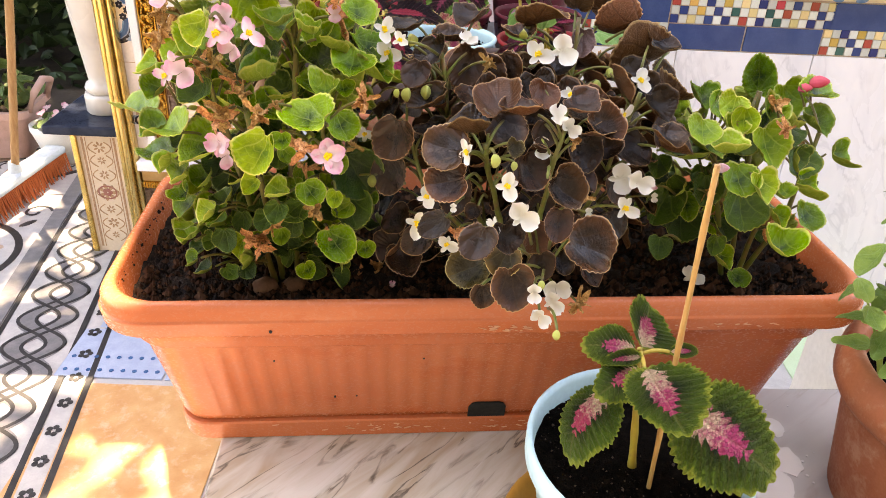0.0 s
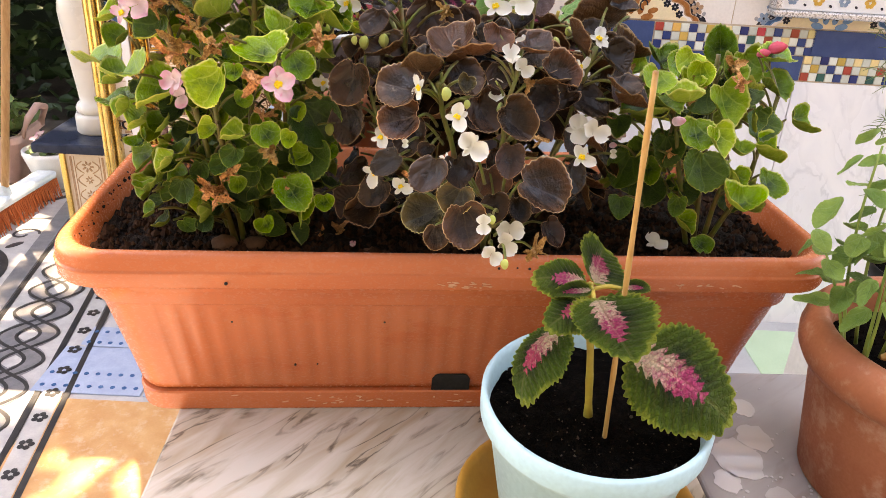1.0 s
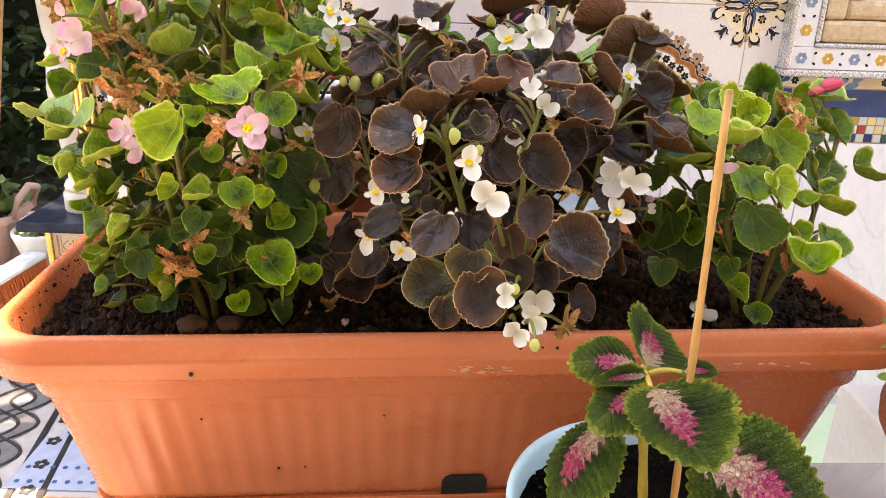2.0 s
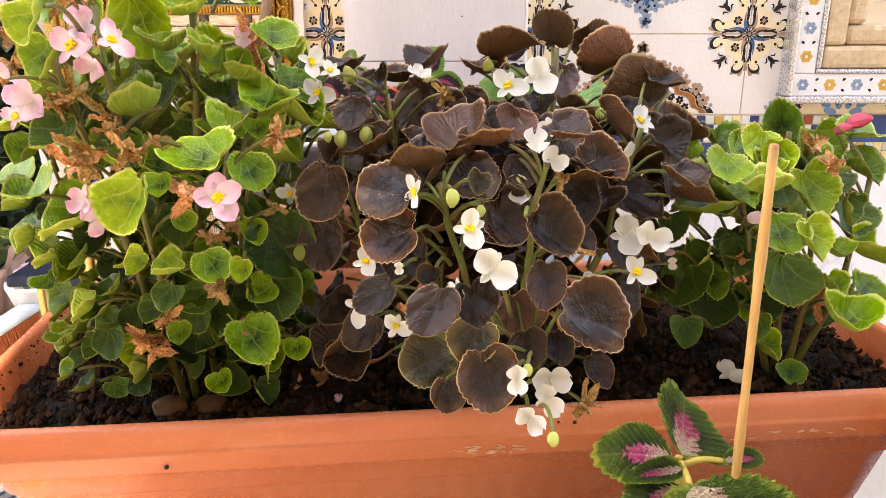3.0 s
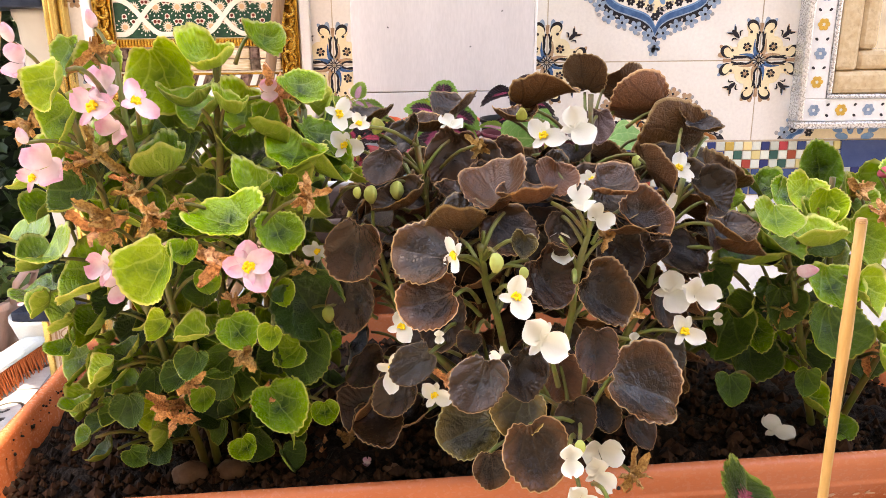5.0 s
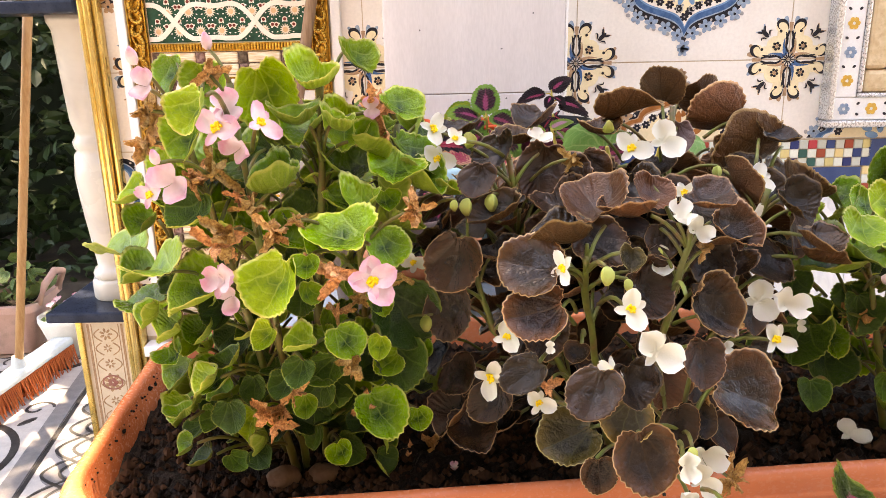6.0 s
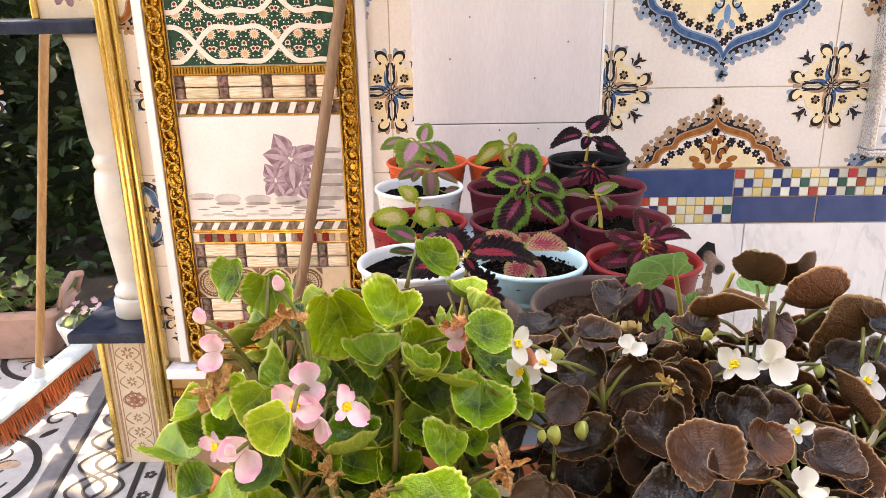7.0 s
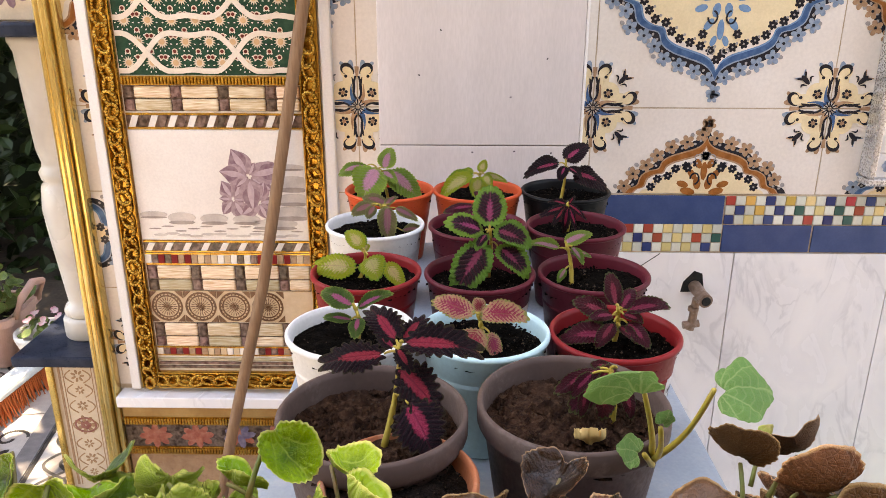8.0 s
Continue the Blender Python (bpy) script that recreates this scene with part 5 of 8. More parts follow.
# ---- leaves and plants ----
def leaf_mesh(name, mat, kind, seed, cup=0.25, wave=0.1, tooth=0.03, long=1.0, curl=0.0, fold=0.0, nr=7, na=66, under=None, teeth=22):
    """A leaf of about unit radius, centred at the origin: tip to +y, upper side to +z. kind: 'round' (begonia), 'heart' or 'ovate' (toothed). under: the skin of its lower side."""
    rnd = random.Random(seed)
    ph, ph2 = rnd.uniform(0, 6), rnd.uniform(0, 6)
    bm = bmesh.new()
    rim = bm.verts.layers.float.new("rim")
    skew = rnd.uniform(-0.16, 0.16)
    uneven = rnd.uniform(-0.35, 0.35)

    def edge(a):
        if kind == 'ovate':
            s = math.sin(a)
            r = 1.0 / math.sqrt((math.cos(a) / 0.72) ** 2 + s * s)
            r *= 1 + 0.34 * max(0, s) ** 9 - 0.1 * max(0, -s) ** 4
            return r * (1 + tooth * (abs(math.sin(a * teeth)) - 0.5) * 2)
        d = math.atan2(math.sin(a + math.pi / 2), math.cos(a + math.pi / 2))
        notch = (0.42 if kind == 'heart' else 0.3) * math.exp(-(d / 0.32) ** 2)
        r = 1 - notch + 0.05 * math.sin(2 * a + ph) + 0.02 * math.sin(5 * a + ph2) + 0.07 * max(0, math.sin(a)) ** 8
        if kind == 'heart':
            r *= 1 + 0.05 * math.cos(5 * (a - math.pi / 2))
        return r * (1 + tooth * math.cos(a * teeth) * (0.7 + 0.5 * math.sin(a * 3 + ph)))

    def place(u, a):
        r = edge(a) * u
        x, y = r * math.cos(a) + skew * u * math.sin(a) * 0.5, r * math.sin(a) * long
        if kind == 'ovate':
            hump = -0.026 * math.cos(((y - abs(x) * 0.75) / 0.2) * math.tau) * min(1, abs(x) * 4)
        else:
            hump = 0.03 * math.cos(math.atan2(x, y + 0.78) / 0.52 * math.tau + math.pi) * u
        z = cup * u * u * (0.9 + uneven * math.cos(a)) + fold * abs(x) + hump + wave * u ** 3 * math.sin(2 * a + ph) + wave * 0.3 * u ** 4 * math.sin(5 * a + ph2) - curl * max(0, y) ** 2
        shrink = 1 - 0.22 * abs(cup) * u * u
        return Vector((x * shrink, y * shrink, z))

    sheets = ((0.0, 0),) if under is None else ((0.0, 0), (-0.02, 1))
    last = []
    for drop, slot in sheets:
        mid = bm.verts.new(place(0, 0) + Vector((0, 0, drop)))
        mid[rim] = 0.0
        prev = None
        for i in range(1, nr + 1):
            u = (i / nr) ** 0.8
            cur = []
            for k in range(na):
                w = bm.verts.new(place(u * (1 if slot == 0 else 0.998), math.tau * k / na) + Vector((0, 0, drop)))
                w[rim] = u
                cur.append(w)
            for k in range(na):
                j = (k + 1) % na
                q = (mid, cur[k], cur[j]) if prev is None else (prev[k], cur[k], cur[j], prev[j])
                bm.faces.new(q if slot == 0 else q[::-1]).material_index = slot
            prev = cur
        last.append(prev)
    if under is not None:
        for k in range(na):
            j = (k + 1) % na
            bm.faces.new((last[0][k], last[1][k], last[1][j], last[0][j]))
    return finish(name, bm, [mat] if under is None else [mat, under], True)


def petal_mesh(bm, length, width, turn, lift, cup=0.2, mat=0, n=5):
    """Adds one rounded petal that springs from the origin."""
    rows_ = []
    lay = bm.verts.layers.float.get("rim") or bm.verts.layers.float.new("rim")
    for i in range(n + 1):
        t = i / n
        w = width * math.sin(math.pi * min(1.0, 0.12 + t * 0.80)) ** 0.7 * (1 if t < 0.98 else 0.55)
        row = []
        for k in range(-2, 3):
            s = k / 2
            p = Vector((s * w, t * length, cup * width * s * s + lift * t * length - 0.25 * lift * t * t * length))
            v_ = bm.verts.new(Matrix.Rotation(turn, 3, 'Z') @ p)
            v_[lay] = min(1.0, t + 0.35 * abs(s))
            row.append(v_)
        rows_.append(row)
    for a, b in zip(rows_, rows_[1:]):
        for k in range(4):
            bm.faces.new((a[k], a[k + 1], b[k + 1], b[k])).material_index = mat


def petal_material(name, base, edge, thru=0.35):
    m, nt, bs = nodes_of(name)
    at = nt.nodes.new("ShaderNodeAttribute")
    at.attribute_name = "rim"
    _, fac, vec = noise_mix(nt, base, edge, 2.5, 4, 0.4, 0.65)
    sm = nt.nodes.new("ShaderNodeMath")
    sm.operation = 'MULTIPLY_ADD'
    nt.links.new(fac, sm.inputs[0])
    sm.inputs[1].default_value = 0.7
    nt.links.new(at.outputs["Fac"], sm.inputs[2])
    col = mix_node(nt, ramp(nt, sm.outputs[0], 0.9, 1.6), base, edge)
    nt.links.new(col, bs.inputs["Base Color"])
    bs.inputs["Roughness"].default_value = 0.5
    wv = nt.nodes.new("ShaderNodeTexNoise")
    wv.inputs["Scale"].default_value = 14
    nt.links.new(vec, wv.inputs["Vector"])
    bump_to(nt, bs, wv.outputs["Fac"], 0.4, 0.0008)
    trn = nt.nodes.new("ShaderNodeBsdfTranslucent")
    nt.links.new(col, trn.inputs["Color"])
    mx = nt.nodes.new("ShaderNodeMixShader")
    mx.inputs[0].default_value = thru
    nt.links.new(bs.outputs[0], mx.inputs[1])
    nt.links.new(trn.outputs[0], mx.inputs[2])
    nt.links.new(mx.outputs[0], nt.nodes["Material Output"].inputs["Surface"])
    return m


WHITE_PETAL = petal_material("white petal", (0.72, 0.71, 0.6), (0.74, 0.73, 0.69))
PINK_PETAL = petal_material("pink petal", (0.74, 0.58, 0.6), (0.68, 0.25, 0.37))
RED_PETAL = petal_material("rose petal", (0.72, 0.1, 0.16), (0.6, 0.06, 0.1))
BUD_GREEN = petal_material("pale green bud", (0.5, 0.56, 0.15), (0.4, 0.3, 0.1))
DRY_PETAL = material("dried brown petal", (0.72, 0.4, 0.15), (0.3, 0.125, 0.04), 5, 0.75, bump=0.8, fine=14, vary=0.3, dirt=(0.6, 0.36, 0.16), dist=0.0015)
POLLEN = material("yellow stamens", (0.95, 0.7, 0.03), (0.9, 0.58, 0.02), 6, 0.6, bump=0.3, fine=20)
STEM_GREEN = material("fleshy green stem", (0.09, 0.12, 0.02), (0.14, 0.1, 0.03), 60, 0.4, bump=0.1, dirt=(0.2, 0.09, 0.04), dirt_amount=0.7)
STEM_DARK = material("reddish green stem", (0.13, 0.17, 0.035), (0.1, 0.08, 0.025), 60, 0.4, bump=0.1, dirt=(0.3, 0.12, 0.08), dirt_amount=0.5)
STEM_YELLOW = material("yellow green coleus stem", (0.42, 0.32, 0.05), (0.34, 0.26, 0.05), 50, 0.45, bump=0.15, dirt=(0.3, 0.16, 0.05))

# own pale margin; the darkened inner green adds sunlit-margin contrast in colour
GREEN_LEAF = leaf_material("green begonia leaf", (0.012, 0.05, 0.0015), (0.17, 0.34, 0.004), (0.56, 0.6, 0.12), 0.26, 0.22, (0.2, 0.32, 0.04), vary=0.4, rimward=(0.62, 0.7), edge_at=(0.95, 1.02), jag_edge=0.08, vein_mix=0.5, swell=1.2, wet=0.5, crinkle=0.02, relief=0.02, quilt=0.28, spec=0.2)
LIME_LEAF = leaf_material("yellow-green begonia leaf", (0.06, 0.15, 0.003), (0.28, 0.44, 0.009), (0.66, 0.66, 0.18), 0.32, 0.22, (0.36, 0.48, 0.07), vary=0.25, rimward=(0.55, 0.8), edge_at=(0.95, 1.02), jag_edge=0.1, vein_mix=0.5, swell=1.2, wet=0.5, crinkle=0.02, relief=0.02, quilt=0.28, spec=0.2)
# deep green leaf; as inner fill its darkness puts shade into the colour
DEEP_LEAF = leaf_material("deep green shade-toned begonia leaf", (0.012, 0.04, 0.003), (0.045, 0.105, 0.005), (0.3, 0.34, 0.06), 0.34, 0.05, (0.1, 0.17, 0.03), vary=0.5, edge_at=(0.98, 1.03), jag_edge=0.08, vein_mix=0.5, wet=0.3, relief=0.06, quilt=0.45, spec=0.25)
PALE_UNDER = leaf_material("pale underside of a begonia leaf", (0.2, 0.31, 0.03), (0.34, 0.46, 0.055), (0.6, 0.6, 0.14), 0.42, 0.3, (0.5, 0.55, 0.16), vary=0.25, edge_at=(0.97, 1.03), jag_edge=0.1, vein_mix=0.5, spec=0.2)
BRONZE_LEAF = leaf_material("bronze begonia leaf", (0.016, 0.008, 0.004), (0.125, 0.05, 0.016), (0.55, 0.34, 0.16), 0.26, 0.15, (0.035, 0.02, 0.01), vary=0.4, rimward=(0.9, 0.3), tone_at=(0.62, 1.2), spec=0.1, edge_at=(0.965, 1.0), jag_edge=0.03, swell=0.7, wet=0.55, crinkle=0.02, relief=0.01, quilt=0.2, vein_mix=0.65)
OLIVE_LEAF = leaf_material("olive-bronze begonia leaf", (0.024, 0.018, 0.005), (0.17, 0.11, 0.024), (0.5, 0.4, 0.16), 0.26, 0.15, (0.05, 0.045, 0.016), vary=0.4, rimward=(0.9, 0.3), tone_at=(0.62, 1.2), spec=0.1, edge_at=(0.965, 1.0), jag_edge=0.03, swell=0.7, wet=0.55, crinkle=0.02, relief=0.01, quilt=0.2, vein_mix=0.65)
# true black-bronze on some leaves; as inner fill it stands for shade
BLACK_LEAF = leaf_material("black-bronze shade-toned begonia leaf", (0.008, 0.004, 0.0022), (0.04, 0.017, 0.006), (0.3, 0.18, 0.09), 0.24, 0.06, (0.016, 0.01, 0.005), vary=0.5, rimward=(0.6, 0.6), spec=0.1, edge_at=(0.97, 1.0), jag_edge=0.03, swell=0.7, wet=0.6, crinkle=0.02, relief=0.01, quilt=0.2, vein_mix=0.65)
RUSSET_LEAF = leaf_material("russet begonia leaf", (0.042, 0.017, 0.008), (0.125, 0.05, 0.017), (0.5, 0.3, 0.14), 0.35, 0.15, (0.04, 0.018, 0.008), vary=0.35, rimward=(0.5, 0.7), spec=0.25, edge_at=(0.965, 1.0), jag_edge=0.03, wet=0.4, relief=0.015, quilt=0.25, swell=0.8, vein_mix=0.5)
MAUVE_LEAF = leaf_material("mauve-brown begonia leaf", (0.05, 0.026, 0.024), (0.09, 0.048, 0.042), (0.4, 0.26, 0.18), 0.32, 0.12, (0.05, 0.024, 0.018), vary=0.3, spec=0.35, edge_at=(0.965, 1.0), jag_edge=0.03, wet=0.4, relief=0.015, quilt=0.25, swell=0.8, vein_mix=0.5)
RUSSET_UNDER = leaf_material("russet underside of a bronze leaf", (0.085, 0.038, 0.015), (0.15, 0.063, 0.023), (0.45, 0.27, 0.12), 0.42, 0.15, (0.045, 0.018, 0.008), vary=0.4, spec=0.25, edge_at=(0.965, 1.0), jag_edge=0.03, vein_mix=0.5)


def begonia_set(mat, under, seed, wavy=1.0, shapes=((0.5, 0.1),), stretch=1.0):
    """Leaves of one skin in the given shapes of cup and fold."""
    return [leaf_mesh("leaf", mat, 'round', seed + i, cup=c, wave=wavy * (0.16 + 0.07 * (i % 2)), tooth=0.03, curl=0.1 + 0.15 * (i % 2), fold=f, long=stretch * (1.0 + 0.12 * (i % 2)), under=under, na=112, teeth=28) for i, (c, f) in enumerate(shapes)]


# leaves by skin and shape: 0 nearly flat, 1 cupped, 2 a deep bowl, 3 folded and pointed
SHAPES = (((0.22, 0.10), (0.32, 0.18)), ((0.5, 0.1), (0.62, 0.2)), ((0.85, 0.08), (1.0, 0.15)), ((0.15, 0.45), (0.25, 0.35)))
GREEN_SHAPES = (((0.36, 0.2), (0.48, 0.28)), ((0.6, 0.18), (0.72, 0.3)), SHAPES[2], ((0.2, 0.5), (0.3, 0.4)))
LEAF = {}
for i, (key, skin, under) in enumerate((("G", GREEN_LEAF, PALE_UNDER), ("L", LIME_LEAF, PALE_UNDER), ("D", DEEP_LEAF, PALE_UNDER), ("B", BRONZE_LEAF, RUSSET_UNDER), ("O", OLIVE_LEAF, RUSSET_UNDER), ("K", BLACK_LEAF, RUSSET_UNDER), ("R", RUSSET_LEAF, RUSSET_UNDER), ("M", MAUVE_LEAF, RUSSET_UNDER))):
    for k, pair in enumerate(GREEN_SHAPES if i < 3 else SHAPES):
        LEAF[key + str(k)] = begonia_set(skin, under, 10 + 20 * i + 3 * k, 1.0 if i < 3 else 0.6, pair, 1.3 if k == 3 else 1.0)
# the deep set darkens the plants' insides, as shade would
GREEN_SET, LIME_SET, DEEP_SHADE_SET = LEAF["G0"] + LEAF["G1"] + LEAF["L1"], LEAF["L0"] + LEAF["L1"] + LEAF["G1"], LEAF["D0"] + LEAF["D1"]
# the black set fills the bronze plant's inside with painted shade
BLACK_SHADE_SET, CROWN_SET = LEAF["K0"] + LEAF["K1"], LEAF["B0"] + LEAF["B1"] + LEAF["K1"]


def aim(n_az, n_el, spin=0.0):
    """Turn that sets a leaf's upper side towards azimuth and elevation, its tip hanging downhill, swung by spin."""
    a, e = radians(n_az), radians(n_el)
    n = Vector((math.cos(e) * math.cos(a), math.cos(e) * math.sin(a), math.sin(e)))
    down = Vector((math.cos(a) * 0.4, math.sin(a) * 0.4, -1))
    t = (down - n * down.dot(n)).normalized()
    t = Matrix.Rotation(radians(spin), 3, n) @ t
    x = t.cross(n)
    return Matrix((x, t, n)).transposed()


def set_leaf(parent, base, mesh, p, r, n_az, n_el, spin, name="leaf", long=1.0):
    o = new(name, mesh)
    o.parent = parent
    m = aim(n_az, n_el, spin)
    o.matrix_basis = Matrix.Translation(S * (Vector(p) - base)) @ (m @ Matrix.Diagonal((r, r * long, r))).to_4x4()
    return Vector(p) - m @ Vector((0, 0.7 * r * long, 0))


def flower_meshes(mat):
    """Open four-petalled begonia flowers: two broad petals, two narrow ones."""
    out = []
    for seed, (lf, wd) in enumerate(((1.0, 0.46), (1.0, 0.62), (0.95, 0.38))):
        bm = bmesh.new()
        for turn, l, w, lift in ((0.25, lf, wd, 0.45), (math.pi - 0.3, lf * 0.92, wd * 0.9, 0.2), (math.pi / 2 + 0.25, 0.75, 0.2, 0.1), (-math.pi / 2 - 0.15, 0.7, 0.2, 0.35)):
            petal_mesh(bm, l, w, turn + 0.2 * seed, lift, 0.35 if seed != 1 else 0.6)
        for v in bm.verts:
            v.co += 0.07 * noise.noise_vector(v.co * 2.2 + Vector((seed * 5, 1, 0)))
        out.append(finish("flower", bm, mat, True))
    bm = bmesh.new()
    for turn, l, w, lift in ((0.1, 0.95, 0.7, 0.75), (math.pi, 0.95, 0.7, 0.5)):
        petal_mesh(bm, l, w, turn, lift, 0.8)
    out.append(finish("flower", bm, mat, True))
    return out


WHITE_FLOWERS, PINK_FLOWERS = flower_meshes(WHITE_PETAL), flower_meshes(PINK_PETAL)
bm = bmesh.new()
sr = random.Random(2)
for i in range(34):
    a, r = sr.uniform(0, 6.28), 0.2 * math.sqrt(sr.random())
    p = Vector((r * math.cos(a), r * math.sin(a), 0.02))
    add_tube(bm, [p, p + Vector((p.x * 0.5, p.y * 0.5, 0.16)), p + Vector((p.x * 0.6, p.y * 0.6, 0.26))], [0.04, 0.08, 0.07], 5)
STAMEN = finish("stamen_tuft", bm, POLLEN, True)
BUDS = []
for mat in (WHITE_PETAL, PINK_PETAL, BUD_GREEN, RED_PETAL):
    bm = bmesh.new()
    lay = bm.verts.layers.float.new("rim")
    wing = 0.65 if mat is BUD_GREEN else 0.2
    bands = []
    for r, z in ((0.07, 0.0), (0.24, 0.1), (0.4, 0.45), (0.43, 0.9), (0.3, 1.3), (0.12, 1.6)):
        band = []
        for k in range(36):
            turn = math.tau * k / 36
            q = r * (1 + wing * max(0, math.cos(1.5 * turn)) ** 8 + wing * max(0, -math.cos(1.5 * turn)) ** 8 + 0.03 * math.cos(9 * turn))
            band.append(Vector((q * math.cos(turn), q * math.sin(turn), z)))
        bands.append(band)
    add_loft(bm, bands, cap0=True, cap1=True)
    for v in bm.verts:
        v[lay] = v.co.z / 1.6
    BUDS.append(finish("bud", bm, mat, True))
DRY = []
for seed in range(3):
    bm = bmesh.new()
    dr = random.Random(seed)
    for k in range(11):
        petal_mesh(bm, dr.uniform(0.45, 1.25), dr.uniform(0.1, 0.34), dr.uniform(0, 6.28), dr.uniform(-2.4, 1.6), dr.uniform(-2.2, 2.2), n=9)
    for v in bm.verts:
        v.co += 0.16 * noise.noise_vector(v.co * 3 + Vector((seed * 7, 0, 0))) + 0.1 * noise.noise_vector(v.co * 8 + Vector((seed * 7, 0, 0)))
    DRY.append(finish("withered_flower", bm, DRY_PETAL, True))


def set_flower(parent, base, mesh, p, r, n_az, n_el, spin, name="flower", stamens=True):
    o = new(name, mesh)
    o.parent = parent
    o.matrix_basis = Matrix.Translation(S * (Vector(p) - base)) @ (aim(n_az, n_el, spin) @ Matrix.Diagonal((r, r, r))).to_4x4()
    if stamens:
        s = new("stamen_tuft", STAMEN)
        s.parent = o
        s.scale = (0.62, 0.62, 0.7)
    return o


def stalks(parent, mat, base, trunks, ends, thick=0.0028):
    """Fleshy trunks, and a stalk from each end to the nearest trunk, each one a part."""
    nodes = []
    for pts in trunks:
        pts = [Vector(p) for p in pts]
        bm = bmesh.new()
        fine = []
        for a, b in zip(pts, pts[1:]):
            fine += [a.lerp(b, i / 5) for i in range(5)]
        fine.append(pts[-1])
        n = len(fine)
        for i, f in enumerate(fine):
            f += 0.0015 * noise.noise_vector(f * 60)
        add_tube(bm, [f - base for f in fine], [thick * (1.15 - 0.55 * i / n + (0.18 if i % 5 == 0 else 0)) for i in range(n)], 8)
        part("stem", bm, mat, parent, smooth=True)
        nodes += fine
    for e, r in ends:
        bm = bmesh.new()
        near = min(nodes, key=lambda q: (q - e).length + max(0, q.z - e.z + 0.012) * 2.5)
        if r < 0.00135 and (near - e).length > 0.035:
            near = e + (near - e).normalized() * 0.03 + Vector((0, 0.01, -0.006))
        sag = Vector((0, 0, 0.12 * (near - e).length))
        add_tube(bm, [p - base for p in curve_pts(near, e, sag, 5)], [r * 1.25, r * 1.1, r, r, r, r * 0.9], 5)
        part("petiole", bm, mat, parent, smooth=True)


def fill_leaves(parent, base, inside, seed, count, boxes_, size, axis, keyed, ends, gap=0.016, rise=(15, 75)):
    """Small leaves that fill the plant's inside, kept off the leaves already set."""
    rnd = random.Random(seed)
    made = 0
    for _ in range(count * 12):
        x0, x1, y0, y1, z0, z1 = rnd.choice(boxes_)
        p = Vector((rnd.uniform(x0, x1), rnd.uniform(y0, y1), rnd.uniform(z0, z1)))
        if any((p - q).length < gap for q in keyed):
            continue
        keyed.append(p)
        out = p - Vector((axis[0], axis[1], p.z - 0.03))
        az = math.degrees(math.atan2(out.y, out.x)) + rnd.uniform(-50, 50)
        r = rnd.uniform(*size)
        ends.append((set_leaf(parent, base, rnd.choice(inside), p, r, az, rnd.uniform(*rise), rnd.uniform(-70, 70)), 0.0011))
        made += 1
        if made >= count:
            break


def begonia(label, base, rows_, fill, seed, clear=()):
    """rows_: leaves by place, size, the way they face, swing, and skin with shape; fill: leaves that fill the plant's inside and back."""
    base = Vector(base)
    plant = thing("begonia", label, "plant", P(*base), "begonias in the planter")
    rnd = random.Random(seed)
    ends, spots = [], [Vector((x, y - k, z)) / 1000 for rows in clear for x, y, z, *_ in rows for k in (0, 12)]
    for i, (x, y, z, r, az, el, spin, kin) in enumerate(rows_):
        p = Vector((x, y, z)) / 1000
        spots.append(p)
        ends.append((set_leaf(plant, base, LEAF[kin][i % 2], p, 1.04 * r / 1000, az + rnd.uniform(-6, 6), el + rnd.uniform(-5, 5), spin + rnd.uniform(-12, 12)), 0.0011))
    for inside, count, boxes_, size, gap, *rise in fill:
        fill_leaves(plant, base, inside, seed + count, count, boxes_, size, (base.x, base.y + 0.01), spots, ends, gap, *rise)
    return plant, base, ends


# ---- soil ----
def soil_bed(outline, z, seed, dome=0.006, grain=0.004, step=0.006):
    """Uneven crumbly soil inside a convex outline test; outline(x, y) gives the distance left to the edge."""
    bm = bmesh.new()
    lo, hi = -0.32, 0.32
    pts = {}
    n = int((hi - lo) / step)
    for i in range(n + 1):
        for j in range(n + 1):
            x, y = lo + i * step, lo + j * step
            d = outline(x, y)
            if d > -step * 0.9:
                v = Vector((x, y, seed))
                h = grain * (noise.noise(v * 60) + 0.6 * noise.noise(v * 150)) + 0.006 * noise.noise(v * 14)
                pts[i, j] = bm.verts.new((x, y, z + h + dome * min(1, max(0, d) / 0.05)))
    for (i, j), v in list(pts.items()):
        q = [pts.get(k) for k in ((i, j), (i + 1, j), (i + 1, j + 1), (i, j + 1))]
        if all(q):
            bm.faces.new(q)
    return bm


def crumbs(outline, z, seed, count, size, reach=(0.3, 0.11)):
    """Loose crumbs scattered on the soil."""
    rnd = random.Random(seed)
    verts, faces = [], []
    made = 0
    while made < count:
        x, y = rnd.uniform(-reach[0], reach[0]), rnd.uniform(-reach[1], reach[1])
        if outline(x, y) < 0.004:
            continue
        made += 1
        r = rnd.uniform(*size) * (1 if rnd.random() < 0.9 else 1.8)
        b = len(verts)
        for d in ((1, 0, 0), (-1, 0, 0), (0, 1, 0), (0, -1, 0), (0, 0, 1), (0, 0, -1)):
            q = Vector(d) * r * rnd.uniform(0.6, 1.25)
            verts.append((x + q.x, y + q.y, z + q.z + r * 0.3))
        for f in ((0, 2, 4), (2, 1, 4), (1, 3, 4), (3, 0, 4), (2, 0, 5), (1, 2, 5), (3, 1, 5), (0, 3, 5)):
            faces.append(tuple(b + k for k in f))
    bm = bmesh.new()
    vs = [bm.verts.new(v) for v in verts]
    for f in faces:
        bm.faces.new([vs[k] for k in f])
    return bm


